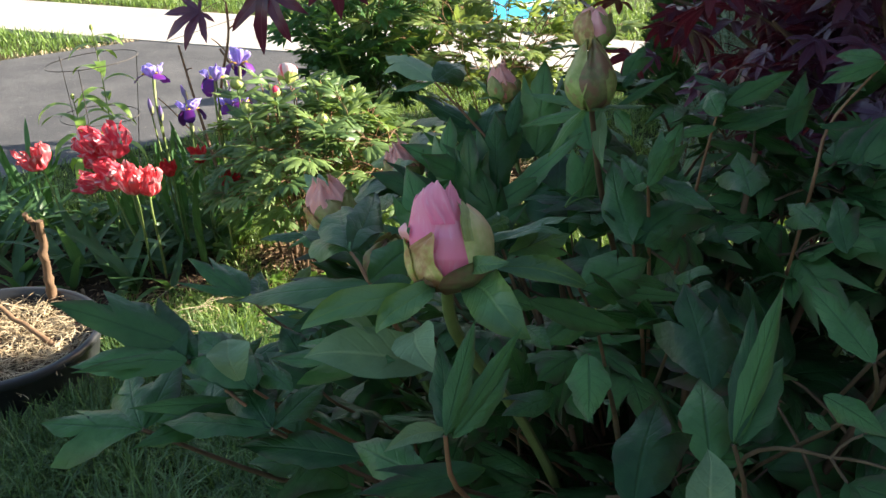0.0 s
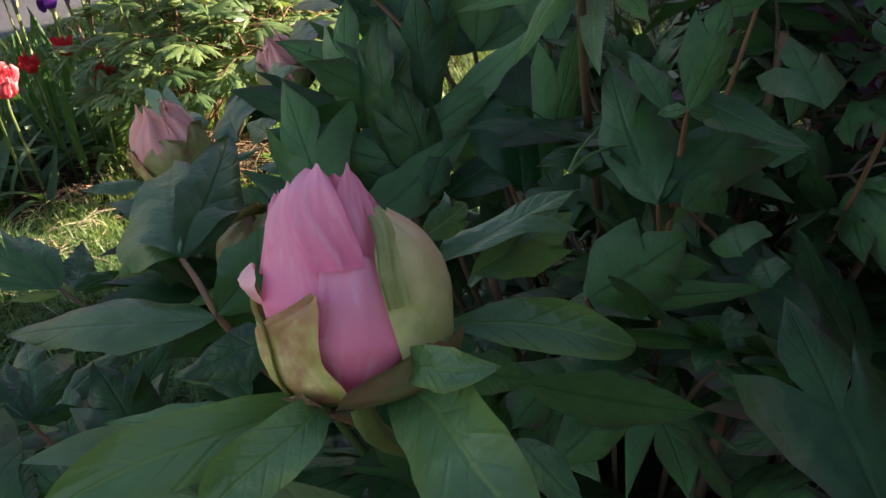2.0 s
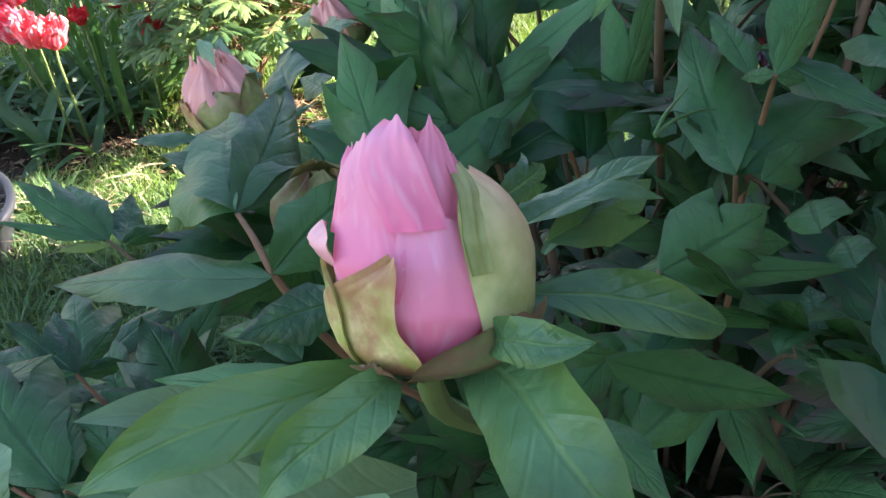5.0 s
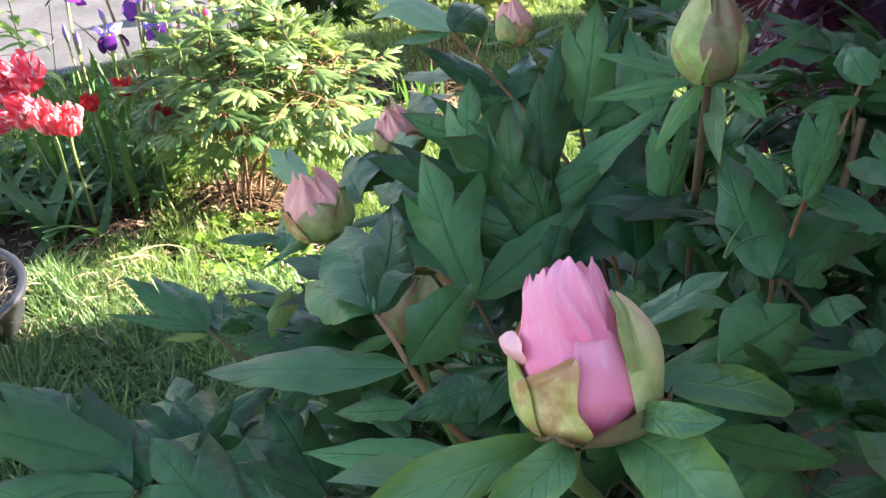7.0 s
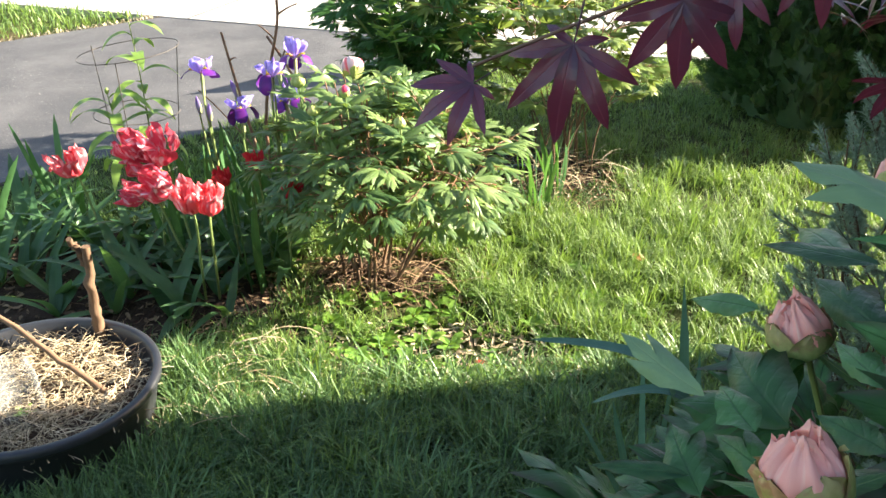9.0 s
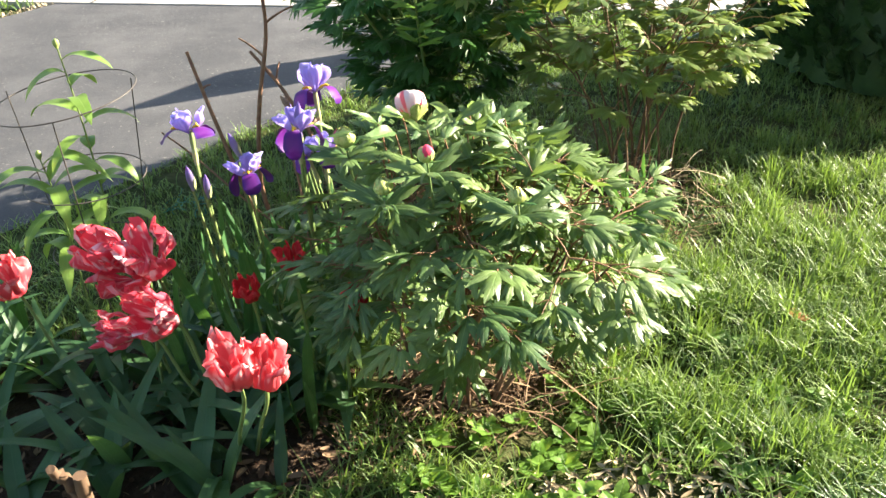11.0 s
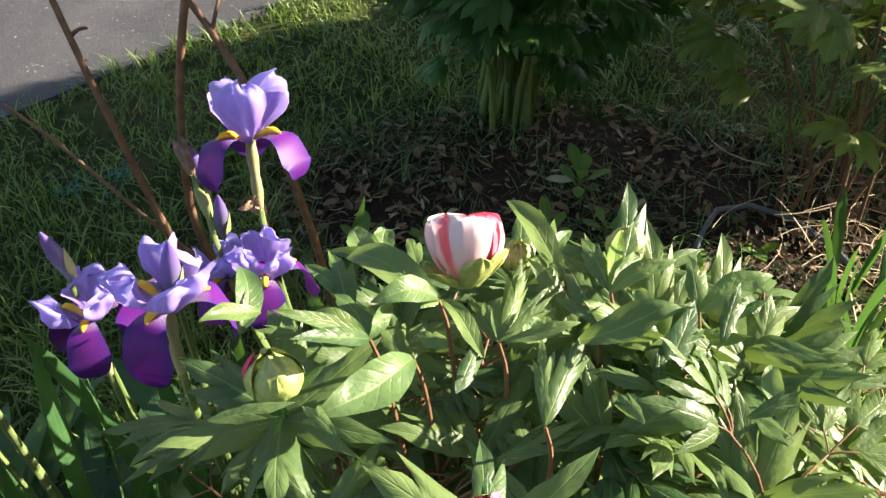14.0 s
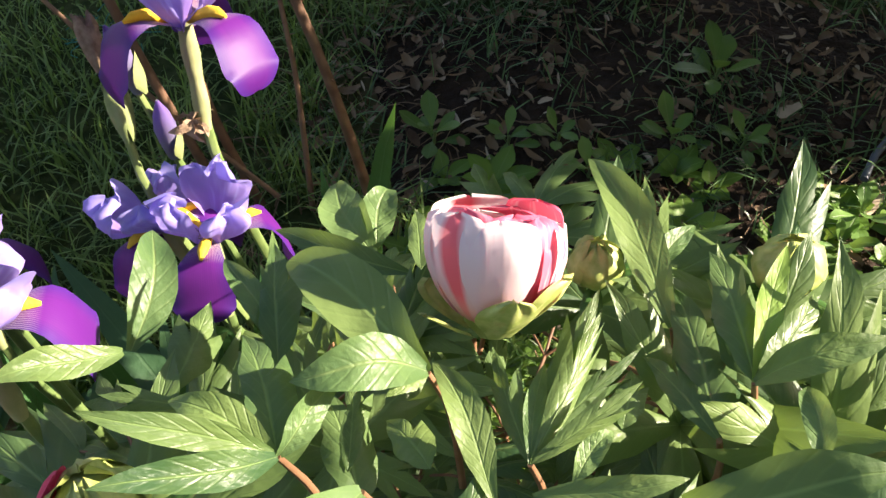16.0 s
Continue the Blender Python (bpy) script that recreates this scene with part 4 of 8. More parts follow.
def put_leaf(me, base, tip, normal=VIEW, name="leaf", root=None, foot=None, wide=0.85):
    base, tip = np.array(base) - (FOOT if foot is None else foot), np.array(tip) - (FOOT if foot is None else foot)
    return part(name, me, root or tree_peony, m=axes_mat(base, tip - base, normal, np.linalg.norm(tip - base) * 10.3 * np.array([wide, 1.0, wide])))


LEAF_COUNT = itertools.count()


def leaf_at(kind, base, tip, normal, ratio, root=None, foot=None):
    """A leaf of one kind from its base to its tip, as wide as ratio times its length."""
    me = kind[next(LEAF_COUNT) % len(kind)]
    xs = [v.co.x for v in me.vertices]
    wide = ratio / ((max(xs) - min(xs)) / 0.1)
    return put_leaf(me, base, tip, normal, "bract" if kind in (WAVY, BLOBE) else "leaf", root, foot, wide)


def stalk(pts, r0, r1, material=M_STEM, root=None, foot=None):
    p = np.array(pts, float) - (FOOT if foot is None else foot)
    t = np.linspace(0, len(p) - 1, 4 * len(p))
    q = np.stack([np.interp(t, range(len(p)), p[:, c]) for c in range(3)], 1)
    for _ in range(3):
        q[1:-1] = (q[:-2] + q[1:-1] * 2 + q[2:]) / 4
    return part("stem", Build().tube(q, np.linspace(r0, r1, len(q)), 7).mesh("stem", material), root or tree_peony)


# bracts round the open bud
leaf_at(WAVY, (0.297, 0.036, 1.299), (0.328, -0.006, 1.29), (-0.31, -0.69, 0.65), 0.5)
leaf_at(WAVY, (0.279, 0.028, 1.304), (0.25, 0.007, 1.286), (0.08, -0.71, 0.7), 0.4)
leaf_at(WAVY, (0.276, 0.042, 1.292), (0.211, 0.012, 1.285), (0.13, -0.68, 0.72), 0.25)
leaf_at(PALE, (0.249, 0.039, 1.262), (0.205, 0.03, 1.288), (0.11, -0.19, 0.98), 0.34)
leaf_at(PALE, (0.283, 0.038, 1.252), (0.208, 0.032, 1.255), (0.07, -0.56, 0.82), 0.42)
leaf_at(WAVY, (0.314, 0.06, 1.298), (0.365, 0.057, 1.288), (-0.25, -0.66, 0.71), 0.29)
leaf_at(WAVY, (0.3, 0.024, 1.312), (0.318, 0.009, 1.325), (-0.19, -0.67, 0.71), 0.4)
leaf_at(BLOBE, (0.312, 0.085, 1.301), (0.362, 0.124, 1.311), (-0.47, -0.16, 0.87), 0.4)
leaf_at(BLOBE, (0.324, 0.096, 1.29), (0.376, 0.131, 1.295), (-0.2, -0.83, 0.51), 0.34)
leaf_at(PALE, (0.324, 0.098, 1.284), (0.358, 0.125, 1.294), (-0.42, -0.56, 0.72), 0.2)
leaf_at(BLOBE, (0.307, 0.088, 1.309), (0.33, 0.108, 1.311), (-0.04, -0.87, 0.5), 0.42)
leaf_at(TRI, (0.376, 0.141, 1.244), (0.433, 0.17, 1.248), (-0.25, -0.71, 0.66), 0.62)
leaf_at(ONE, (0.376, 0.141, 1.244), (0.472, 0.167, 1.22), (-0.26, -0.72, 0.65), 0.13)
leaf_at(ONE, (0.403, 0.165, 1.239), (0.462, 0.191, 1.225), (-0.26, -0.65, 0.71), 0.22)
leaf_at(BROAD, (0.34, 0.042, 1.258), (0.371, 0.059, 1.272), (-0.15, -0.73, 0.67), 0.52)
leaf_at(ONE, (0.334, 0.053, 1.281), (0.394, 0.056, 1.255), (-0.29, -0.73, 0.62), 0.26)
leaf_at(BROAD, (0.33, 0.043, 1.269), (0.34, 0.011, 1.278), (-0.24, -0.56, 0.79), 0.36)
leaf_at(BROAD, (0.371, 0.121, 1.218), (0.397, 0.144, 1.225), (-0.3, -0.68, 0.67), 0.55)
leaf_at(ONE, (0.315, 0.068, 1.277), (0.342, 0.065, 1.267), (-0.2, -0.64, 0.74), 0.5)
# leaf with three lobes beside it
leaf_at(ONE, (0.22, 0.167, 1.259), (0.171, 0.228, 1.259), (0.16, -0.77, 0.62), 0.36)
leaf_at(TOOTH, (0.22, 0.167, 1.259), (0.197, 0.258, 1.26), (0.13, -0.78, 0.61), 0.62)
leaf_at(ONE, (0.22, 0.167, 1.259), (0.239, 0.267, 1.268), (0.19, -0.8, 0.57), 0.28)
leaf_at(ONE, (0.234, 0.145, 1.246), (0.268, 0.203, 1.262), (0.13, -0.83, 0.54), 0.44)
leaf_at(ONE, (0.234, 0.144, 1.245), (0.124, 0.201, 1.202), (0.13, -0.49, 0.86), 0.2)
leaf_at(ONE, (0.265, 0.092, 1.274), (0.228, 0.094, 1.265), (0.06, -0.69, 0.72), 0.5)
leaf_at(ONE, (0.262, 0.106, 1.222), (0.177, 0.137, 1.214), (0.09, -0.52, 0.85), 0.2)
# sprays towards the lawn
leaf_at(TOOTH, (0.102, 0.347, 1.13), (0.037, 0.384, 1.151), (0.26, -0.67, 0.7), 0.34)
leaf_at(ONE, (0.102, 0.347, 1.13), (0.066, 0.404, 1.144), (0.28, -0.78, 0.56), 0.36)
leaf_at(ONE, (0.102, 0.347, 1.13), (0.033, 0.352, 1.143), (0.17, -0.41, 0.89), 0.14)
leaf_at(YELL, (0.102, 0.346, 1.127), (0.074, 0.337, 1.13), (0.22, -0.58, 0.78), 0.28)
leaf_at(ONE, (0.11, 0.348, 1.127), (0.112, 0.401, 1.133), (0.24, -0.78, 0.58), 0.45)
leaf_at(BROAD, (0.11, 0.348, 1.127), (0.132, 0.377, 1.124), (0.21, -0.73, 0.65), 0.4)
leaf_at(YELL, (0.15, 0.311, 1.147), (0.161, 0.359, 1.162), (0.18, -0.74, 0.65), 0.34)
leaf_at(TOOTH, (0.117, 0.223, 1.132), (0.079, 0.249, 1.151), (0.29, -0.64, 0.71), 0.42)
leaf_at(ONE, (0.117, 0.223, 1.132), (0.092, 0.263, 1.144), (0.28, -0.65, 0.71), 0.3)
leaf_at(ONE, (0.117, 0.223, 1.132), (0.13, 0.27, 1.134), (0.26, -0.7, 0.67), 0.22)
leaf_at(ONE, (0.117, 0.223, 1.132), (0.083, 0.217, 1.143), (0.21, -0.44, 0.88), 0.17)
leaf_at(ONE, (0.118, 0.223, 1.132), (0.142, 0.232, 1.132), (0.24, -0.64, 0.73), 0.4)
leaf_at(TRI, (0.191, 0.165, 1.149), (0.164, 0.216, 1.177), (0.19, -0.69, 0.7), 0.62)
leaf_at(BROAD, (0.191, 0.165, 1.149), (0.143, 0.176, 1.161), (0.18, -0.56, 0.81), 0.46)
leaf_at(ONE, (0.191, 0.165, 1.149), (0.203, 0.2, 1.153), (0.14, -0.63, 0.77), 0.34)
leaf_at(YELL, (0.161, 0.231, 1.172), (0.195, 0.23, 1.177), (0.12, -0.49, 0.87), 0.22)
leaf_at(TRI, (0.161, 0.095, 1.192), (0.109, 0.146, 1.21), (0.33, -0.63, 0.7), 0.6)
leaf_at(ONE, (0.161, 0.095, 1.192), (0.13, 0.151, 1.203), (0.3, -0.64, 0.71), 0.25)
leaf_at(ONE, (0.161, 0.097, 1.193), (0.15, 0.141, 1.197), (0.28, -0.63, 0.72), 0.32)
leaf_at(PALE, (0.165, 0.046, 1.231), (0.153, 0.069, 1.244), (0.33, -0.59, 0.74), 0.9)
leaf_at(BROAD, (0.185, 0.1, 1.188), (0.156, 0.13, 1.198), (0.23, -0.59, 0.78), 0.5)
leaf_at(ONE, (0.239, 0.19, 1.183), (0.193, 0.208, 1.165), (0.09, -0.61, 0.78), 0.3)
leaf_at(BROAD, (0.236, 0.181, 1.172), (0.204, 0.222, 1.181), (0.09, -0.68, 0.73), 0.4)
# tall leaves behind
leaf_at(TRI, (0.381, 0.29, 1.209), (0.384, 0.375, 1.276), (-0.12, -0.9, 0.41), 0.66)
leaf_at(BROAD, (0.389, 0.283, 1.223), (0.423, 0.335, 1.287), (0.38, -0.79, 0.48), 0.36)
leaf_at(BROAD, (0.424, 0.201, 1.249), (0.41, 0.274, 1.29), (-0.34, -0.84, 0.41), 0.46)
leaf_at(BROAD, (0.424, 0.201, 1.249), (0.425, 0.254, 1.285), (-0.27, -0.85, 0.45), 0.5)
leaf_at(BROAD, (0.424, 0.201, 1.249), (0.484, 0.237, 1.285), (-0.41, -0.77, 0.49), 0.46)
leaf_at(TOOTH, (0.43, 0.188, 1.254), (0.456, 0.204, 1.263), (-0.34, -0.82, 0.47), 0.6)
leaf_at(BROAD, (0.43, 0.198, 1.296), (0.452, 0.223, 1.326), (0.12, -0.9, 0.42), 0.36)
leaf_at(ONE, (0.43, 0.198, 1.296), (0.421, 0.211, 1.29), (-0.36, -0.76, 0.54), 0.4)
leaf_at(ONE, (0.43, 0.198, 1.296), (0.445, 0.2, 1.291), (-0.39, -0.75, 0.53), 0.46)
leaf_at(TRI, (0.313, 0.33, 1.196), (0.262, 0.397, 1.215), (-0.04, -0.86, 0.51), 0.6)
leaf_at(BROAD, (0.264, 0.355, 1.197), (0.239, 0.394, 1.209), (0.02, -0.82, 0.58), 0.55)
leaf_at(TRI, (0.27, 0.41, 1.196), (0.298, 0.467, 1.23), (-0.03, -0.89, 0.45), 0.55)
leaf_at(BROAD, (0.353, 0.4, 1.188), (0.324, 0.434, 1.205), (-0.11, -0.87, 0.48), 0.6)
leaf_at(ONE, (0.329, 0.299, 1.206), (0.344, 0.328, 1.223), (-0.13, -0.84, 0.53), 0.5)
leaf_at(ONE, (0.471, 0.228, 1.276), (0.476, 0.2, 1.277), (-0.4, -0.67, 0.62), 0.34)
leaf_at(BROAD, (0.465, 0.162, 1.227), (0.471, 0.199, 1.225), (-0.44, -0.69, 0.57), 0.5)
leaf_at(BROAD, (0.435, 0.121, 1.223), (0.438, 0.153, 1.229), (-0.32, -0.67, 0.67), 0.6)
leaf_at(BROAD, (0.436, 0.093, 1.226), (0.422, 0.118, 1.227), (-0.42, -0.62, 0.66), 0.55)
leaf_at(TRI, (0.407, 0.234, 1.252), (0.398, 0.26, 1.25), (-0.29, -0.81, 0.51), 0.5)
leaf_at(BROAD, (0.471, 0.205, 1.215), (0.48, 0.253, 1.214), (-0.42, -0.72, 0.55), 0.6)
leaf_at(BROAD, (0.244, 0.512, 1.179), (0.211, 0.482, 1.165), (0.05, -0.83, 0.55), 0.45)
leaf_at(ONE, (0.182, 0.424, 1.191), (0.167, 0.469, 1.198), (0.14, -0.87, 0.47), 0.6)
# the tallest sprays
leaf_at(PLOBE, (0.277, 0.429, 1.313), (0.219, 0.551, 1.322), (0.12, -0.74, 0.66), 0.32)
leaf_at(BROAD, (0.277, 0.429, 1.313), (0.31, 0.491, 1.327), (-0.14, -0.93, 0.35), 0.44)
leaf_at(ONE, (0.277, 0.429, 1.312), (0.23, 0.471, 1.299), (-0.06, -0.65, 0.76), 0.14)
leaf_at(TOOTH, (0.324, 0.436, 1.262), (0.255, 0.496, 1.283), (0.05, -0.58, 0.81), 0.34)
leaf_at(BROAD, (0.325, 0.435, 1.261), (0.336, 0.485, 1.284), (-0.19, -0.92, 0.33), 0.6)
leaf_at(ONE, (0.324, 0.436, 1.262), (0.279, 0.453, 1.26), (-0.12, -0.71, 0.69), 0.25)
leaf_at(ONE, (0.348, 0.42, 1.263), (0.359, 0.473, 1.297), (-0.11, -0.91, 0.41), 0.26)
leaf_at(BROAD, (0.394, 0.485, 1.263), (0.423, 0.523, 1.308), (-0.24, -0.8, 0.55), 0.3)
leaf_at(ONE, (0.4, 0.293, 1.328), (0.348, 0.355, 1.326), (-0.27, -0.78, 0.57), 0.09)
leaf_at(ONE, (0.402, 0.292, 1.324), (0.348, 0.325, 1.303), (-0.27, -0.76, 0.59), 0.16)
leaf_at(ONE, (0.417, 0.276, 1.331), (0.469, 0.293, 1.356), (-0.4, -0.79, 0.46), 0.12)
leaf_at(ONE, (0.417, 0.275, 1.329), (0.425, 0.245, 1.323), (-0.4, -0.82, 0.41), 0.42)
leaf_at(PALE, (0.408, 0.279, 1.328), (0.407, 0.252, 1.292), (-0.37, -0.82, 0.44), 0.26)
leaf_at(BROAD, (0.41, 0.301, 1.328), (0.393, 0.347, 1.344), (-0.34, -0.86, 0.37), 0.46)
leaf_at(ONE, (0.427, 0.298, 1.341), (0.44, 0.309, 1.358), (-0.4, -0.84, 0.36), 0.34)
leaf_at(TRI, (0.435, 0.213, 1.294), (0.467, 0.248, 1.328), (-0.25, -0.84, 0.48), 0.4)
leaf_at(ONE, (0.428, 0.214, 1.288), (0.424, 0.261, 1.303), (-0.19, -0.74, 0.64), 0.3)
leaf_at(BROAD, (0.502, 0.286, 1.322), (0.496, 0.32, 1.338), (-0.48, -0.79, 0.37), 0.5)
leaf_at(TRI, (0.425, 0.413, 1.25), (0.42, 0.479, 1.304), (-0.29, -0.83, 0.48), 0.5)
leaf_at(ONE, (0.504, 0.667, 1.258), (0.45, 0.689, 1.276), (-0.24, -0.74, 0.63), 0.3)
leaf_at(BROAD, (0.504, 0.667, 1.258), (0.528, 0.702, 1.295), (-0.32, -0.89, 0.32), 0.5)
leaf_at(BROAD, (0.505, 0.303, 1.316), (0.504, 0.332, 1.339), (-0.28, -0.9, 0.33), 0.62)
leaf_at(ONE, (0.512, 0.304, 1.326), (0.572, 0.321, 1.349), (-0.29, -0.81, 0.51), 0.28)
leaf_at(ONE, (0.512, 0.304, 1.326), (0.545, 0.331, 1.345), (-0.29, -0.86, 0.41), 0.4)
leaf_at(ONE, (0.506, 0.301, 1.308), (0.471, 0.298, 1.301), (-0.23, -0.8, 0.55), 0.32)
leaf_at(ONE, (0.509, 0.3, 1.307), (0.582, 0.31, 1.322), (-0.27, -0.72, 0.64), 0.2)
leaf_at(ONE, (0.508, 0.302, 1.313), (0.588, 0.33, 1.322), (-0.27, -0.73, 0.63), 0.14)
leaf_at(ONE, (0.619, 0.282, 1.368), (0.597, 0.315, 1.366), (-0.37, -0.8, 0.48), 0.36)
leaf_at(BROAD, (0.622, 0.281, 1.366), (0.575, 0.276, 1.349), (-0.36, -0.79, 0.49), 0.34)
leaf_at(ONE, (0.582, 0.285, 1.313), (0.615, 0.273, 1.322), (-0.36, -0.77, 0.53), 0.22)
leaf_at(BROAD, (0.57, 0.307, 1.295), (0.59, 0.357, 1.344), (-0.23, -0.88, 0.42), 0.3)
leaf_at(ONE, (0.44, 0.237, 1.29), (0.463, 0.165, 1.292), (-0.22, -0.78, 0.59), 0.24)
leaf_at(ONE, (0.44, 0.237, 1.29), (0.419, 0.264, 1.29), (-0.19, -0.85, 0.49), 0.34)
leaf_at(TRI, (0.553, 0.19, 1.269), (0.55, 0.239, 1.271), (-0.34, -0.79, 0.5), 0.5)
leaf_at(BROAD, (0.554, 0.142, 1.269), (0.56, 0.196, 1.292), (-0.39, -0.82, 0.43), 0.4)
leaf_at(BROAD, (0.526, 0.257, 1.265), (0.533, 0.318, 1.286), (-0.31, -0.87, 0.39), 0.6)
# leaves low in front
leaf_at(ONE, (0.285, -0.086, 1.288), (0.297, -0.054, 1.328), (0.18, -0.82, 0.55), 0.22)
leaf_at(ONE, (0.285, -0.085, 1.288), (0.285, -0.06, 1.319), (-0.21, -0.78, 0.59), 0.36)
leaf_at(ONE, (0.288, -0.085, 1.288), (0.326, -0.039, 1.318), (0.2, -0.88, 0.43), 0.13)
leaf_at(ONE, (0.288, -0.086, 1.287), (0.317, -0.05, 1.299), (-0.04, -0.79, 0.62), 0.28)
leaf_at(PALE, (0.284, -0.084, 1.29), (0.261, -0.11, 1.298), (0.02, -0.65, 0.76), 0.26)
leaf_at(BROAD, (0.352, -0.041, 1.301), (0.35, -0.072, 1.291), (-0.14, -0.74, 0.66), 0.62)
leaf_at(ONE, (0.413, -0.076, 1.276), (0.442, -0.028, 1.333), (0.02, -0.87, 0.49), 0.17)
leaf_at(ONE, (0.413, -0.076, 1.276), (0.432, -0.03, 1.322), (-0.57, -0.61, 0.55), 0.22)
leaf_at(ONE, (0.415, -0.077, 1.276), (0.442, -0.041, 1.31), (-0.49, -0.63, 0.6), 0.3)
leaf_at(PALE, (0.397, -0.122, 1.262), (0.394, -0.098, 1.289), (-0.23, -0.6, 0.77), 0.55)
leaf_at(TOOTH, (0.498, -0.02, 1.284), (0.485, 0.035, 1.305), (-0.27, -0.72, 0.64), 0.42)
leaf_at(BROAD, (0.431, 0.012, 1.247), (0.436, 0.097, 1.274), (-0.26, -0.8, 0.54), 0.5)
leaf_at(BROAD, (0.363, -0.107, 1.266), (0.381, -0.046, 1.285), (-0.2, -0.74, 0.64), 0.5)
leaf_at(BROAD, (0.406, -0.072, 1.26), (0.413, -0.011, 1.279), (-0.16, -0.76, 0.62), 0.4)
leaf_at(BROAD, (0.339, -0.025, 1.268), (0.315, -0.045, 1.269), (-0.09, -0.73, 0.68), 0.5)
leaf_at(TRI, (0.18, 0.115, 1.128), (0.182, 0.172, 1.137), (0.14, -0.77, 0.63), 0.7)
leaf_at(ONE, (0.232, 0.07, 1.157), (0.15, 0.084, 1.164), (0.12, -0.64, 0.76), 0.3)
leaf_at(BROAD, (0.277, -0.015, 1.208), (0.224, 0.028, 1.203), (0.05, -0.7, 0.71), 0.36)
leaf_at(BROAD, (0.306, -0.028, 1.225), (0.244, -0.053, 1.227), (0.02, -0.68, 0.73), 0.3)
leaf_at(TOOTH, (0.109, 0.142, 1.195), (0.019, 0.142, 1.239), (0.28, -0.69, 0.67), 0.34)
leaf_at(ONE, (0.109, 0.142, 1.195), (0.033, 0.157, 1.232), (0.29, -0.75, 0.6), 0.26)
leaf_at(ONE, (0.113, 0.142, 1.192), (0.043, 0.098, 1.206), (0.2, -0.52, 0.83), 0.14)
leaf_at(BROAD, (0.116, 0.13, 1.192), (0.079, 0.161, 1.204), (0.27, -0.79, 0.55), 0.5)
leaf_at(TRI, (0.141, 0.1, 1.189), (0.126, 0.143, 1.208), (0.22, -0.79, 0.57), 0.8)
leaf_at(BROAD, (0.141, 0.1, 1.189), (0.161, 0.122, 1.197), (0.2, -0.79, 0.58), 0.6)
leaf_at(ONE, (0.144, 0.13, 1.159), (0.071, 0.113, 1.171), (0.2, -0.59, 0.79), 0.2)
leaf_at(ONE, (0.144, 0.129, 1.158), (0.089, 0.071, 1.174), (0.19, -0.58, 0.79), 0.24)
leaf_at(BROAD, (0.258, 0.021, 1.26), (0.184, 0.05, 1.247), (0.1, -0.7, 0.71), 0.3)
leaf_at(PALE, (0.268, 0.003, 1.288), (0.283, -0.033, 1.285), (0.01, -0.77, 0.64), 0.6)
leaf_at(BROAD, (0.484, -0.005, 1.255), (0.501, -0.039, 1.258), (-0.34, -0.62, 0.71), 0.4)
leaf_at(ONE, (0.486, -0.016, 1.241), (0.474, -0.007, 1.245), (-0.31, -0.62, 0.72), 0.5)
# leaves over the lawn
leaf_at(PLOBE, (0.17, 0.484, 1.174), (0.122, 0.552, 1.18), (-0.19, -0.66, 0.72), 0.33)
leaf_at(ONE, (0.231, 0.57, 1.188), (0.187, 0.627, 1.177), (-0.22, -0.62, 0.75), 0.26)
leaf_at(ONE, (0.148, 0.426, 1.157), (0.094, 0.456, 1.143), (-0.15, -0.53, 0.83), 0.2)
leaf_at(BROAD, (0.154, 0.417, 1.149), (0.143, 0.481, 1.157), (-0.23, -0.71, 0.67), 0.5)
leaf_at(TOOTH, (0.265, 0.456, 1.235), (0.246, 0.543, 1.238), (-0.37, -0.72, 0.59), 0.42)
leaf_at(BROAD, (0.211, 0.445, 1.179), (0.19, 0.532, 1.18), (-0.3, -0.74, 0.6), 0.6)
leaf_at(ONE, (0.238, 0.385, 1.208), (0.22, 0.433, 1.204), (-0.36, -0.64, 0.67), 0.42)
leaf_at(TOOTH, (0.245, 0.411, 1.23), (0.236, 0.469, 1.231), (-0.34, -0.63, 0.7), 0.4)
leaf_at(ONE, (0.288, 0.527, 1.247), (0.247, 0.627, 1.217), (-0.25, -0.54, 0.8), 0.16)
leaf_at(BROAD, (0.196, 0.395, 1.176), (0.165, 0.454, 1.165), (-0.28, -0.65, 0.71), 0.4)
leaf_at(BROAD, (0.286, 0.568, 1.23), (0.28, 0.663, 1.222), (-0.25, -0.55, 0.8), 0.3)
# stalks of these leaves
stalk([(0.22, 0.168, 1.258), (0.227, 0.157, 1.254), (0.234, 0.145, 1.246), (0.245, 0.146, 1.223), (0.264, 0.162, 1.179), (0.42, 0.3, 0.95)], 0.0011, 0.0022, M_REDSTEM)
stalk([(0.102, 0.347, 1.13), (0.122, 0.341, 1.112), (0.159, 0.35, 1.076), (0.36, 0.36, 0.95), (0.55, 0.41, 0.45)], 0.001, 0.0022, M_FGSTEM)
stalk([(0.117, 0.223, 1.132), (0.129, 0.216, 1.119), (0.154, 0.204, 1.098), (0.32, 0.3, 0.95), (0.55, 0.41, 0.45)], 0.001, 0.0022, M_REDSTEM)
stalk([(0.191, 0.165, 1.149), (0.203, 0.174, 1.126), (0.36, 0.3, 0.95), (0.55, 0.41, 0.45)], 0.001, 0.0022, M_FGSTEM)
stalk([(0.161, 0.095, 1.192), (0.175, 0.108, 1.17), (0.35, 0.25, 0.95), (0.55, 0.41, 0.45)], 0.001, 0.0022, M_REDSTEM)
stalk([(0.376, 0.141, 1.244), (0.394, 0.159, 1.208), (0.45, 0.28, 1.0), (0.55, 0.41, 0.45)], 0.001, 0.0022, M_FGSTEM)
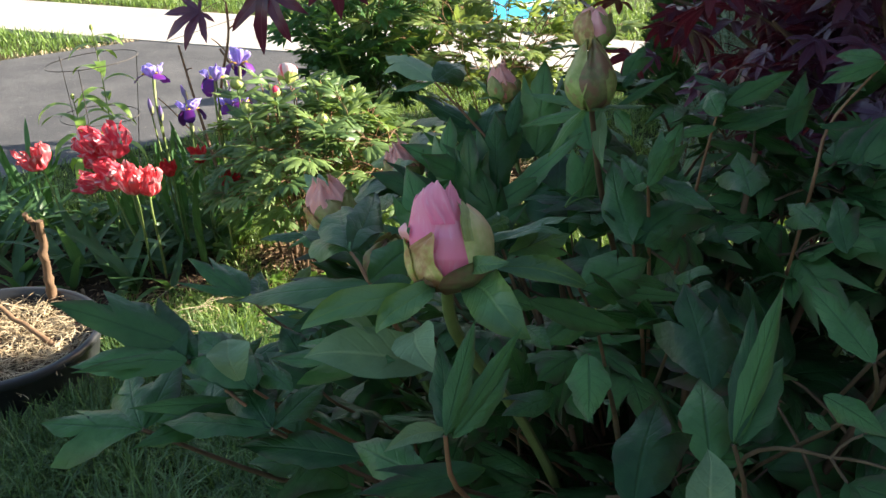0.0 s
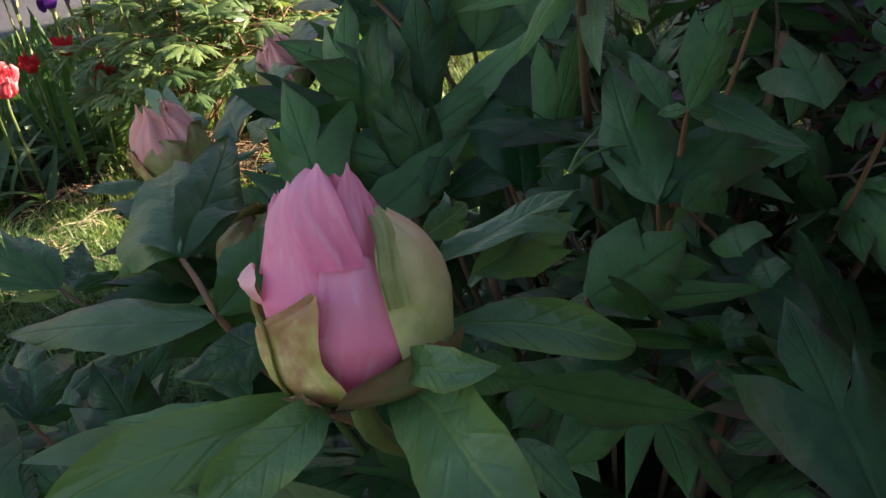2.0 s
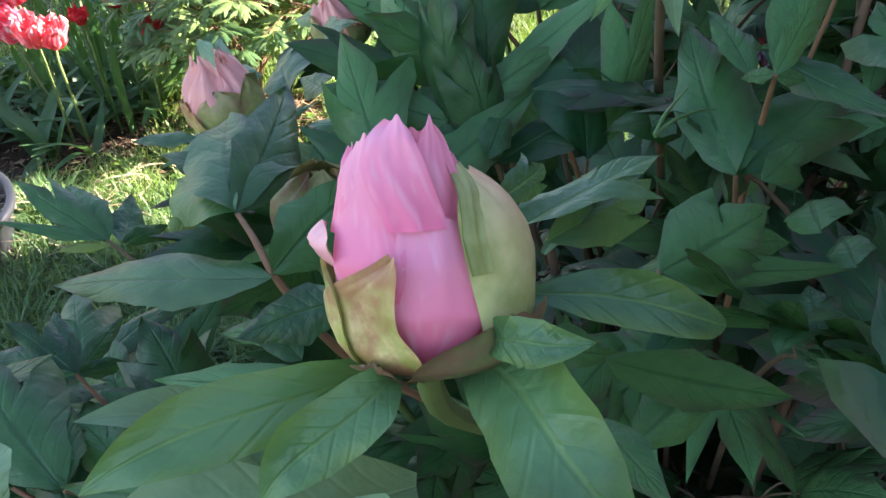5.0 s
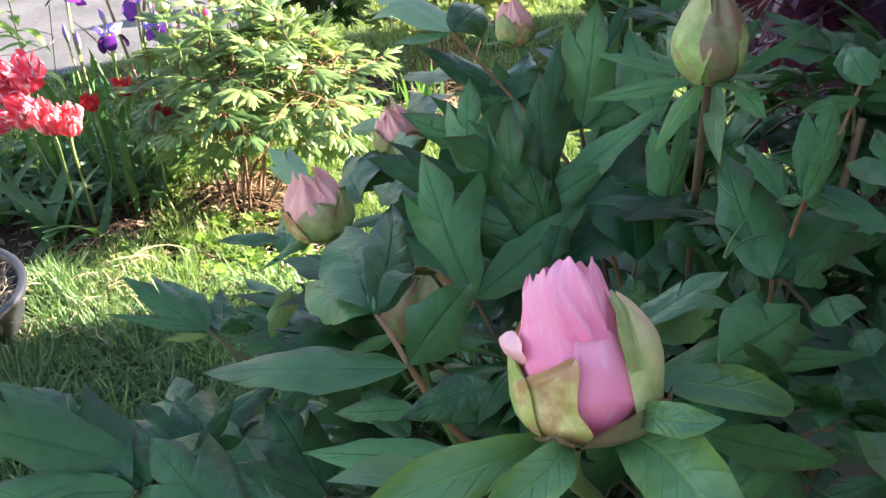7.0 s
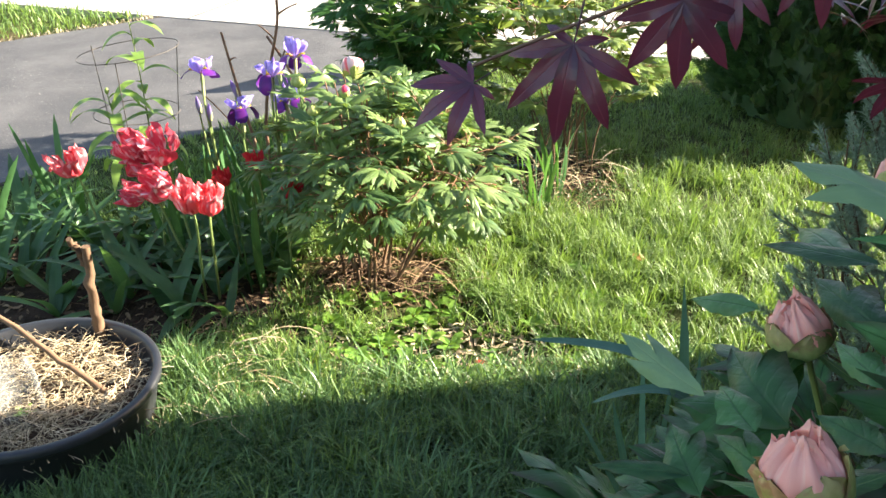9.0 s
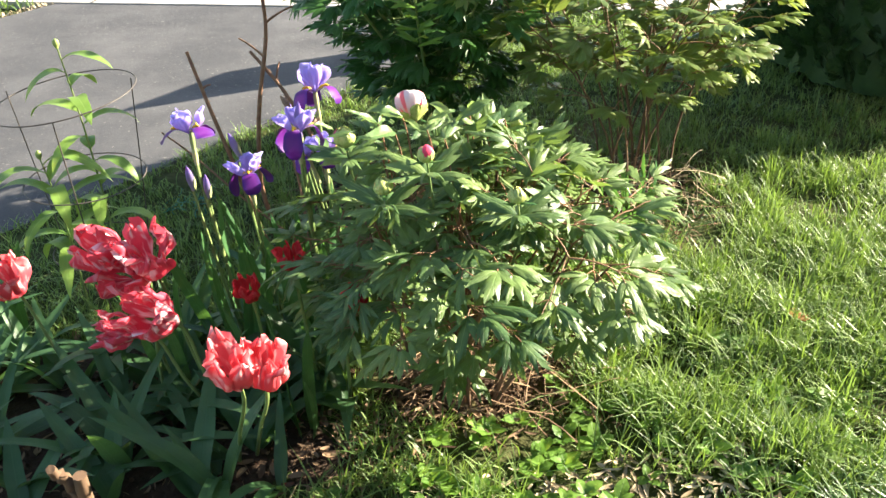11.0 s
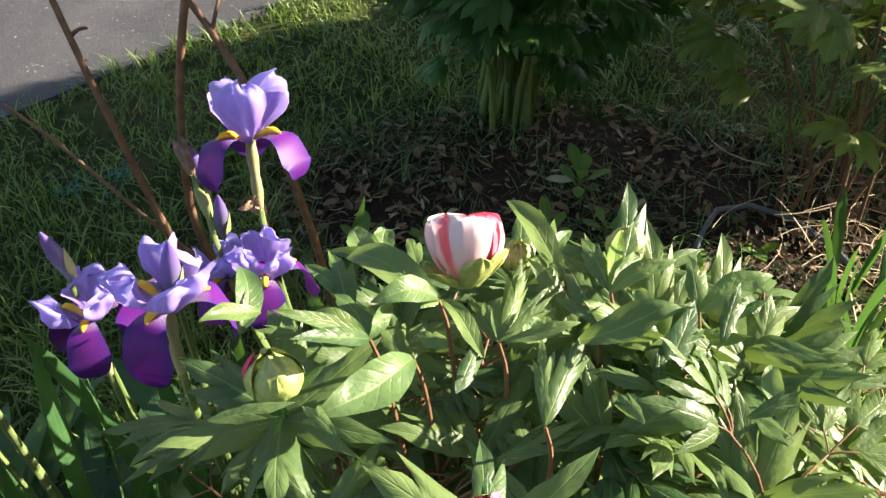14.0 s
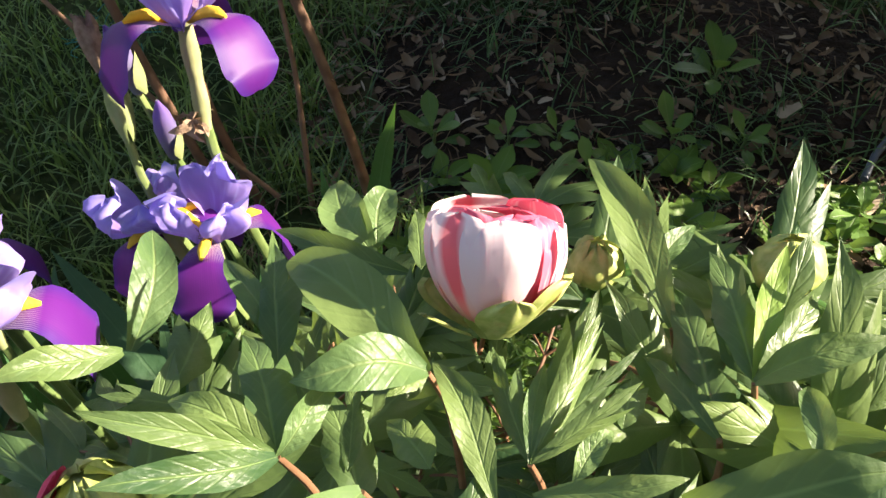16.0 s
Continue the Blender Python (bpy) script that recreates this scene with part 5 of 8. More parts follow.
stalk([(0.424, 0.201, 1.249), (0.43, 0.206, 1.222), (0.439, 0.21, 1.18), (0.5, 0.36, 0.9), (0.55, 0.41, 0.45)], 0.0011, 0.0022, M_REDSTEM)
stalk([(0.43, 0.198, 1.296), (0.437, 0.216, 1.266), (0.446, 0.239, 1.226), (0.5, 0.36, 0.9), (0.55, 0.41, 0.45)], 0.0011, 0.0022, M_REDSTEM)
stalk([(0.277, 0.429, 1.313), (0.321, 0.427, 1.266), (0.344, 0.413, 1.243), (0.379, 0.384, 1.204), (0.45, 0.4, 1.0), (0.55, 0.41, 0.45)], 0.001, 0.0022, M_REDSTEM)
stalk([(0.381, 0.29, 1.209), (0.4, 0.36, 1.1), (0.55, 0.41, 0.45)], 0.001, 0.0022, M_FGSTEM)
stalk([(0.505, 0.303, 1.316), (0.498, 0.303, 1.272), (0.5, 0.37, 1.1), (0.55, 0.41, 0.45)], 0.001, 0.0022, M_REDSTEM)
stalk([(0.622, 0.281, 1.366), (0.589, 0.293, 1.313), (0.58, 0.271, 1.269), (0.6, 0.38, 1.0), (0.55, 0.41, 0.45)], 0.001, 0.0022, M_REDSTEM)
stalk([(0.285, -0.086, 1.288), (0.288, -0.082, 1.252), (0.4, 0.2, 0.95), (0.55, 0.41, 0.45)], 0.001, 0.0022, M_REDSTEM)
stalk([(0.352, -0.041, 1.301), (0.369, -0.029, 1.27), (0.45, 0.2, 0.95), (0.55, 0.41, 0.45)], 0.001, 0.0022, M_FGSTEM)
stalk([(0.413, -0.076, 1.276), (0.424, -0.08, 1.244), (0.5, 0.2, 0.95), (0.55, 0.41, 0.45)], 0.001, 0.0022, M_FGSTEM)
stalk([(0.498, -0.02, 1.284), (0.508, -0.018, 1.256), (0.55, 0.3, 0.95), (0.55, 0.41, 0.45)], 0.001, 0.0022, M_FGSTEM)
stalk([(0.141, 0.1, 1.189), (0.174, 0.091, 1.164), (0.33, 0.25, 0.95), (0.55, 0.41, 0.45)], 0.001, 0.0022, M_REDSTEM)
stalk([(0.109, 0.142, 1.195), (0.137, 0.116, 1.179), (0.171, 0.09, 1.165)], 0.0013, 0.0018, M_FGSTEM)
stalk([(0.232, 0.07, 1.157), (0.276, 0.032, 1.17), (0.4, 0.25, 0.95), (0.55, 0.41, 0.45)], 0.001, 0.0022, M_FGSTEM)
stalk([(0.361, 0.123, 1.31), (0.369, 0.129, 1.313), (0.378, 0.134, 1.313), (0.384, 0.136, 1.312)], 0.0009, 0.0003, M_BRACT)
stalk([(0.361, 0.123, 1.31), (0.365, 0.129, 1.314), (0.371, 0.136, 1.316), (0.375, 0.14, 1.318)], 0.0008, 0.0003, M_BRACT)


# sprays that reach out over the lawn
skirt = [b.mesh("leaf", M_PEONYSHADE, M_FGSTEM) for b in FG_LEAVES]
for turn_k, (base, way, s) in enumerate((((0.3, 0.08, 1.08), (-0.5, -0.75, 0.25), 0.8), ((0.4, 0.1, 1.1), (0.2, -0.9, 0.3), 0.85), ((0.5, 0.12, 1.12), (0.35, -0.8, 0.5), 0.85), ((0.3, 0.25, 1.1), (-0.6, 0.1, 0.6), 0.8), ((0.45, 0.2, 1.12), (-0.1, -0.6, 0.7), 0.8), ((0.62, 0.2, 1.15), (0.5, -0.5, 0.6), 0.85))):
    part("leaf", skirt[turn_k % 6], tree_peony, m=axes_mat(np.array(base) - FOOT, way, (0.3 * math.sin(turn_k * 2.1), -0.2 + 0.3 * math.cos(turn_k * 1.7), 1), s))
    stalk([base, (base[0] * 0.6 + 0.22, base[1] * 0.6 + 0.17, base[2] - 0.18), (0.55, 0.42, 0.5)], 0.0018, 0.003, M_FGSTEM)
# a skirt of leaves low on the lawn side
skirt = [b.mesh("leaf", M_PEONYSHADE, M_FGSTEM) for b in FG_LEAVES[:4]]
rng = random.Random(63)
for k in range(78):
    px = rng.uniform(0.08, 0.95)
    py = rng.uniform(-0.1, 0.24)
    pz = rng.uniform(0.72, 1.1) - 0.25 * max(0, 0.3 - px) - 0.1 * max(0, 0.1 - py) / 0.2
    y = np.array([(px - 0.56) * 1.2 + rng.gauss(0, 0.5), -0.8 + rng.gauss(0, 0.35), rng.uniform(-0.1, 0.6)])
    y = y / np.linalg.norm(y)
    base = np.array([px, py, pz]) - FOOT - y * 0.12
    if in_the_way(base + FOOT, base + FOOT + y * 0.2) and px < 0.4:
        continue
    part("leaf", skirt[k % 4], tree_peony, m=axes_mat(base, y, (rng.gauss(0, 0.3), rng.gauss(0, 0.3), 1), rng.uniform(0.7, 0.95)))
    if k % 3 == 0:
        stalk([base + FOOT, base * 0.7 + FOOT + (0, 0, -0.12), base * 0.2 + FOOT + (0, 0, -0.35)], 0.0016, 0.003, M_FGSTEM)

rng = random.Random(65)
for k in range(90):
    base = np.array([rng.uniform(0.24, 0.66), rng.uniform(0.2, 0.62), rng.uniform(0.86, 1.1)])
    y = np.array([rng.gauss(-0.35, 0.45), rng.gauss(-0.45, 0.4), rng.uniform(0.1, 0.8)])
    if base[2] + 0.2 * y[2] / np.linalg.norm(y) > 1.2 or (base[0] < 0.34 and base[2] > 1.02):
        continue
    part("leaf", skirt[k % 4], tree_peony, m=axes_mat(base - FOOT, y, (rng.gauss(0, 0.3), rng.gauss(-0.3, 0.3), 1), rng.uniform(0.6, 0.9)))

rng = random.Random(64)
for k in range(46):
    f = rng.random()
    base = np.array([0.5 + 0.34 * f + rng.gauss(0, 0.05), 0.42 + 0.28 * rng.random(), 0.98 + 0.2 * rng.random()])
    y = np.array([rng.gauss(0, 0.5), -0.5 + rng.gauss(0, 0.4), rng.uniform(0.1, 0.8)])
    part("leaf", skirt[k % 4], tree_peony, m=axes_mat(base - FOOT, y, (rng.gauss(0, 0.3), -0.3 + rng.gauss(0, 0.3), 1), rng.uniform(0.7, 0.95)))
    if k % 4 == 0:
        stalk([base, base * 0.6 + (0.22, 0.17, 0.3), (0.56, 0.43, 0.5)], 0.0016, 0.003, M_FGSTEM)


def trio(base, L, seed, ways, normal):
    """Three leaflets at the end of one stalk."""
    r = random.Random(seed)
    base = np.array(base)
    for k, d in enumerate(ways):
        d = np.array(d) + (r.gauss(0, 0.15), r.gauss(0, 0.15), r.gauss(0, 0.1))
        put_leaf((TRI[seed % 3], BROAD[(seed + k) % 3], ONE[(seed + k) % 6])[k], base, base + d / np.linalg.norm(d) * L * r.uniform(0.8, 1.15), np.array(normal) + (r.gauss(0, 0.2), r.gauss(0, 0.2), 0))
    stalk([base, base * 0.75 + np.array([0.5, 0.4, 0.8]) * 0.25 - (0, 0, 0.03), (0.5, 0.4, 0.85)], 0.0015, 0.003, M_FGSTEM)


for k, base in enumerate([(0.148, 0.198, 1.108), (0.109, 0.17, 1.117), (0.184, 0.183, 1.089), (0.104, 0.265, 1.096), (0.143, 0.257, 1.088), (0.109, 0.128, 1.194), (0.174, 0.076, 1.175), (0.078, 0.109, 1.151)]):
    trio(base, 0.078, k, ((-0.45, 0.8, 0.2), (-0.9, 0.2, 0.05), (0.4, 0.85, 0.15)), (-0.1, -0.35, 0.9))
for k, base in enumerate([(0.31, 0.334, 1.211), (0.291, 0.402, 1.208), (0.335, 0.361, 1.223), (0.374, 0.433, 1.239), (0.33, 0.445, 1.21), (0.282, 0.299, 1.18), (0.337, 0.321, 1.191)]):
    trio(base, 0.09, k + 20, ((-0.2, 0.3, 0.9), (-0.85, 0.1, 0.35), (0.7, 0.1, 0.5)), (-0.2, -0.75, 0.55))


# the open pink bud
def open_bud():
    R, H = 0.0248, 0.0575
    axis, front = np.array([-0.03, 0.38, 0.92]), np.array([-0.12, -0.9, 0.4])
    at = np.array([0.2885, 0.04, 1.2945]) - FOOT

    def globe(f):
        return np.interp(f, [-0.06, 0, 0.03, 0.08, 0.15, 0.24, 0.37, 0.475, 0.576, 0.665, 0.73, 0.79, 0.83], [0.12, 0.4, 0.64, 0.82, 0.93, 0.985, 1.0, 1.0, 0.94, 0.81, 0.65, 0.44, 0.3])

    def column(f):
        """Half width and middle of the leaning column of petals."""
        return np.interp(f, [0, 0.1, 0.3, 0.5, 0.65, 0.8, 0.9, 1.02], [0.3, 0.72, 0.95, 0.91, 0.68, 0.58, 0.46, 0.32]), np.interp(f, [0, 0.4, 0.65, 0.8, 1.02], [0, -0.04, -0.2, -0.19, -0.16])

    core = Build()
    a = np.linspace(0, 2 * np.pi, 25)
    f = np.linspace(0, 0.86, 14)
    hw, xc = column(f)
    core.grid(np.stack([0.9 * hw[:, None] * R * np.cos(a), (0.9 * hw[:, None] * np.sin(a) + xc[:, None]) * R, f[:, None] * H + 0 * a], -1))
    bud = part("flower_bud", core.mesh("flower_bud", M_PINK), tree_peony, "fat bud opening to pink petals between green sepals", frame_mat(at, axis, front))

    def rim(rows, n):
        rows = np.array(rows, float)
        f = np.linspace(rows[0, 0], rows[-1, 0], n)
        l, r = np.interp(f, rows[:, 0], rows[:, 1]), np.interp(f, rows[:, 0], rows[:, 2])
        for _ in range(2):
            l[1:-1] = (l[:-2] + 2 * l[1:-1] + l[2:]) / 4
            r[1:-1] = (r[:-2] + 2 * r[1:-1] + r[2:]) / 4
        return f, l, r

    def crinkle(u, v, seed):
        return np.array([[noise.noise((p * 2.4 + seed * 5.1, q * 1.6, seed)) + 0.2 * noise.noise((p * 5 + seed, q * 4.2, seed * 3)) for p in u] for q in v])

    def petal(rows, off, seed, back=1.0, crumple=0.1, lip=0.0, n=26, m=21):
        """A petal laid on the column: rows give height and both edges, in radii."""
        f, xl, xr = rim(rows, n)
        hw, xc = column(f)
        hw = hw + off
        u, v = np.linspace(0, 1, m), np.linspace(0, 1, n)
        X = xl[:, None] + (xr - xl)[:, None] * u
        d = np.clip((X - xc[:, None]) / hw[:, None], -0.995, 0.995)
        D = hw[:, None] * np.sqrt(1 - d * d) * 0.95
        nz = crinkle(u, v, seed)
        ribs = 0.003 * np.sin(30 * u[None] + 2 * np.sin(5 * v[:, None]) + seed)
        D = D + crumple * nz * (0.35 + v[:, None]) + ribs * v[:, None] + lip * np.clip(v[:, None] - 0.82, 0, 1) * 5.5
        Z = f[:, None] + 0.014 * v[:, None] ** 8 * np.sin(8 * u + seed) - 0.02 * v[:, None] ** 5 * (2 * u - 1) ** 2
        return Build().grid(np.stack([back * D * R, X * R, Z * H], -1))

    for rows, off, seed, back, lip, crumple in (
        (((0.1, -0.12, 0.1), (0.18, -0.2, 0.36), (0.27, -0.26, 0.54), (0.42, -0.24, 0.46), (0.55, -0.22, 0.36), (0.65, -0.2, 0.3)), 0.07, 1.0, 1.0, 0.05, 0.03),
        (((0.62, -0.28, 0.22), (0.68, -0.34, 0.2), (0.766, -0.46, 0.12), (0.87, -0.54, 0.05), (0.94, -0.5, -0.02), (0.99, -0.44, -0.06), (1.03, -0.32, -0.14)), 0.13, 2.0, 1.0, -0.12, 0.08),
        (((0.36, -0.7, -0.2), (0.46, -0.8, -0.12), (0.55, -0.81, -0.12), (0.66, -0.78, -0.24), (0.8, -0.74, -0.38), (0.9, -0.66, -0.4), (0.96, -0.6, -0.44)), 0.07, 3.3, 1.0, -0.05, 0.06),
        (((0.5, 0.05, 0.42), (0.59, 0.08, 0.4), (0.67, 0.1, 0.37), (0.753, 0.04, 0.36), (0.867, -0.03, 0.27), (0.94, -0.02, 0.22), (0.99, 0.0, 0.17), (1.02, 0.05, 0.13)), 0.03, 4.0, 1.0, 0.08, 0.06),
        (((0.3, -0.85, 0.8), (0.6, -0.78, 0.4), (0.8, -0.72, 0.32), (0.9, -0.66, 0.2), (0.95, -0.56, 0.1)), 0.0, 5.0, 1.0, 0.0, 0.05),
        (((0.3, -0.85, 0.1), (0.6, -0.8, 0.1), (0.8, -0.7, 0.0), (0.93, -0.55, -0.2)), 0.02, 6.0, -1.0, 0.0, 0.08),
        (((0.3, -0.3, 0.85), (0.6, -0.4, 0.42), (0.8, -0.35, 0.33), (0.96, -0.2, 0.05)), 0.03, 7.0, -1.0, 0.0, 0.08),
        (((0.6, -0.86, -0.6), (0.75, -0.8, -0.55), (0.86, -0.78, -0.6), (0.92, -0.72, -0.66)), 0.05, 8.0, 1.0, -0.1, 0.03),
    ):
        part("petal", petal(rows, off, seed, back, crumple, lip).mesh("petal", M_PINK), bud, "bright pink crumpled petal")

    def sepal(rows, off, seed, crumple=0.03, n=26, m=23, roll=0.0, side=1):
        """A sepal wrapped on the globe: rows give height and both edges as angles from the front; one rim may roll out."""
        f, al, ar = rim(rows, n)
        u, v = np.linspace(0, 1, m), np.linspace(0, 1, n)
        A = al[:, None] + (ar - al)[:, None] * u
        nz = crinkle(u, v, seed)
        edge = np.clip((u if side > 0 else 1 - u) - 0.86, 0, 1) / 0.14
        rr = (globe(f) + off)[:, None] + crumple * nz * (0.3 + v[:, None]) + roll * edge[None] ** 2
        Z = f[:, None] + 0.012 * v[:, None] ** 6 * np.sin(8 * u + seed) + 0.008 * v[:, None] ** 6 * np.sin(21 * u + seed)
        return Build().grid(np.stack([rr * R * np.cos(A), rr * R * np.sin(A), Z * H], -1))

    for rows, off, seed, mat_, crumple, roll, side, lab in (
        (((0.02, 0.5, 2.2), (0.2, 0.56, 2.1), (0.3, 0.5, 2.1), (0.45, 0.42, 2.1), (0.6, 0.38, 2.1), (0.7, 0.42, 2.0), (0.78, 0.7, 1.7), (0.8, 1.0, 1.5)), 0.0, 0.5, M_GLOBE, 0.025, 0.0, 1, "smooth pale green sepal with a peach blush"),
        (((0.46, 0.4, 0.62), (0.6, 0.36, 0.62), (0.7, 0.42, 0.72), (0.79, 0.5, 1.05), (0.83, 0.52, 1.15)), 0.06, 1.5, M_SEPOLIVE, 0.05, 0.07, -1, "olive rolled rim of the large sepal"),
        (((0.0, -0.9, 0.0), (0.1, -1.05, 0.0), (0.17, -1.1, -0.06), (0.26, -1.2, -0.2), (0.36, -1.2, -0.2), (0.43, -0.8, -0.18), (0.5, -0.42, -0.16), (0.54, -0.26, -0.18)), 0.045, 2.0, M_SEPYELLOW, 0.09, 0.05, 1, "ragged yellow-green sepal with brown tips"),
        (((0.0, -2.2, -0.7), (0.15, -2.1, -0.72), (0.3, -2.0, -0.74), (0.42, -1.9, -0.8), (0.5, -1.6, -1.0), (0.54, -1.4, -1.1)), 0.015, 3.0, M_SEPGREEN, 0.05, 0.1, 1, "green sepal with a curled tip"),
        (((-0.05, -0.3, -0.1), (0.0, -0.35, 1.4), (0.06, -0.16, 1.55), (0.14, -0.04, 1.6), (0.2, 0.16, 1.62), (0.25, 0.45, 1.6), (0.28, 0.7, 1.4)), 0.1, 1.0, M_SEPBROWN, 0.04, 0.07, -1, "brown-green lower sepal with a rolled rim"),
        (((-0.02, -1.0, -0.24), (0.05, -0.95, -0.26), (0.1, -0.8, -0.24), (0.125, -0.6, -0.34)), 0.15, 4.0, M_SEPBROWN, 0.05, 0.1, 1, "small brown sepal at the bud's foot"),
        (((0.0, 1.9, 3.8), (0.4, 1.9, 3.7), (0.7, 2.0, 3.3), (0.8, 2.3, 3.0)), 0.02, 5.0, M_GLOBE, 0.03, 0.0, 1, "smooth pale green sepal with a peach blush"),
        (((0.0, 3.4, 4.5), (0.4, 3.4, 4.4), (0.62, 3.5, 4.2), (0.7, 3.7, 4.0)), 0.03, 6.0, M_SEPAL, 0.04, 0.0, 1, "thick sepal, green with brown blush"),
    ):
        part("sepal", sepal(rows, off, seed, crumple, roll=roll, side=side).mesh("sepal", mat_), bud, lab)
    b = Build()
    shell(b, -1.2, 0.38, [0.88 * R, 1.06 * R, 1.13 * R, 0.98 * R], np.array([0.44, 0.5, 0.57, 0.64]) * H, 0.0, 4, 11, 9, crumple=0.0015)
    part("petal", b.mesh("petal", M_BLUSH), bud, "curled pale pink petal tip")


open_bud()
stalk([(0.286, 0.046, 1.3), (0.288, 0.06, 1.255), (0.35, 0.2, 1.1), (0.49, 0.36, 0.7), (0.55, 0.41, 0.2)], 0.0036, 0.005)
for at, R, H, petal, opening, seed, lean, down in (
    ((0.187, 0.36, 1.194), 0.0222, 0.046, M_BLUSHPINK, 0.78, 1, (-0.2, -0.05, 1), (0.3, 0.38, 0.95)),
    ((0.252, 0.53, 1.178), 0.0205, 0.044, M_BLUSHPINK, 0.85, 2, (-0.45, -0.1, 1), (0.36, 0.5, 0.95)),
    ((0.396, 0.258, 1.334), 0.0172, 0.05, M_BLUSH, 0.0, 3, (-0.05, 0.1, 1), (0.47, 0.42, 1.1)),
    ((0.240, 0.233, 1.198), 0.0185, 0.046, M_BLUSH, 0.1, 4, (0.15, -0.1, 1), (0.3, 0.23, 1.05)),
    ((0.361, 0.656, 1.232), 0.018, 0.042, M_BLUSHPINK, 0.6, 5, (-0.2, 0, 1), (0.42, 0.6, 1.0)),
    ((0.454, 0.62, 1.303), 0.021, 0.048, M_BLUSH, 0.3, 6, (0, -0.1, 1), (0.48, 0.57, 1.0)),
    ((0.69, 0.3, 1.27), 0.021, 0.048, M_BLUSH, 0.33, 7, (0, -0.1, 1), (0.65, 0.36, 1.0)),
):
    at = np.array(at)
    peony_bud(tree_peony, at - FOOT, np.array(lean), (-0.4, -0.9, 0), R, H, petal, seed, opening, "half-closed bud with brownish green sepals and a blush of pink")
    stalk([at + (0, 0, 0.002), at * 0.75 + np.array(down) * 0.25 + (0, 0, -0.02), down, (0.54, 0.42, 0.6)], 0.0022, 0.0034, M_FGSTEM if seed == 3 else M_STEM)
    r2 = random.Random(seed)
    for k in range(4):
        a = r2.uniform(0, 1) + k * 1.6
        put_leaf(BRACT[k % 3], at + (0.004 * math.cos(a), 0.004 * math.sin(a), 0.003), at + (0.05 * math.cos(a), 0.05 * math.sin(a), r2.uniform(-0.02, 0.03)), (0, 0, 1), "bract")

# ---- sunlit peony with a striped flower ----
P2 = np.array([-0.236, 2.83, 0.0])
rng = random.Random(15)
LEAVES2 = [peony_leaf(rng, 0.24, 0.098, 0.0215, side_lobes=0.6) for _ in range(7)]
FLOWER_AT = np.array([-0.309, 3.018, 0.668])


def clear_of_flower(p, reach=0.06):
    """True where a leaf would stand in front of the striped flower."""
    for d in ((0.0, -0.65, 0.76), (-0.03, -0.82, 0.57)):
        o, d = np.asarray(p) - FLOWER_AT - (0, 0, 0.02), np.array(d)
        s = o @ d
        if s > -0.01 and np.linalg.norm(o - d * s) < reach:
            return False
    return True


def peony_mound():
    """A loose umbrella of leaves on many thin bare stems."""
    root = thing("peony", P2, "bushy sunlit green peony with one striped pink flower and round buds", "peony")
    meshes = [b.mesh("leaf", M_PEONYSUN, M_REDSTEM) for b in LEAVES2]
    rng = random.Random(151)
    mid = np.array([-0.17, 2.88, 0.0]) - P2
    n = 42
    mains = []
    for i in range(n):
        r = math.sqrt((i + 0.5) / n)
        az = i * 2.39996 + rng.uniform(-0.25, 0.25)
        out = np.array([math.cos(az), math.sin(az), 0.0])
        z = 0.565 - 0.15 * r**2.2 + rng.uniform(-0.06, 0.03)
        end = mid + out * (0.36, 0.33, 0) * r + (0, 0, z)
        foot = np.array([0.1 * math.cos(az) * r + rng.uniform(-0.03, 0.03), 0.08 * math.sin(az) * r + rng.uniform(-0.03, 0.03), -0.02])
        if i % 3 == 0 or not mains:
            pts = curve(foot, end, 0.0, 8, np.array([-end[0], -end[1], 0]) * rng.uniform(-0.02, 0.16))
            mains.append(pts)
            thick = np.linspace(0.0062, 0.0024, 8)
        else:
            near = min(mains, key=lambda m: np.linalg.norm(m[-1] - end))
            pts = curve(near[3 + i % 2], end, 0.0, 8, np.array([0, 0, -0.03]))
            thick = np.linspace(0.0036, 0.002, 8)
        part("stem", Build().tube(pts, thick * rng.uniform(0.85, 1.2), 6).mesh("stem", M_WOOD if i % 3 == 0 else M_REDSTEM), root)
        k = 0
        for f in ((0.82, 0.9, 0.96, 1.0, 1.0) if i % 3 == 0 else (0.5, 0.7, 0.9, 1.0, 1.0)):
            pos = np.array([np.interp(f, np.linspace(0, 1, 8), pts[:, c]) for c in range(3)])
            a2 = az + k * 2.4 + rng.uniform(-0.5, 0.5)
            hor = np.array([math.cos(a2), math.sin(a2), 0])
            lift = rng.uniform(-0.25, 0.4) - 0.3 * r * r + 0.35 * (k == 4)
            y = hor * 0.8 + out * 0.5 * r + np.array([0, 0, lift])
            nz = np.array([rng.uniform(-0.35, 0.35), rng.uniform(-0.35, 0.35), 1.0]) + 0.3 * out * r
            M = axes_mat(pos, y, nz, rng.uniform(0.75, 1.1))
            k += 1
            ends = [M[:3, 3] + M[:3, 1] * q + P2 for q in (0.1, 0.17, 0.24)]
            if all(clear_of_flower(e, 0.075) for e in ends) and ends[2][2] < 0.72 and not (ends[2][1] > 3.12 and ends[2][2] > 0.5):
                part("leaf", meshes[rng.randrange(7)], root, m=M)
    return root


peony2 = peony_mound()
F2 = [b.mesh("leaf", M_PEONYSUN) for b in singles(17, 3, 1.0, 0.27, 1, fold=(0.25, 0.55))] + [b.mesh("leaf", M_PEONYSUN) for b in singles(18, 3, 1.0, 0.29, 2, fold=(0.2, 0.5))]


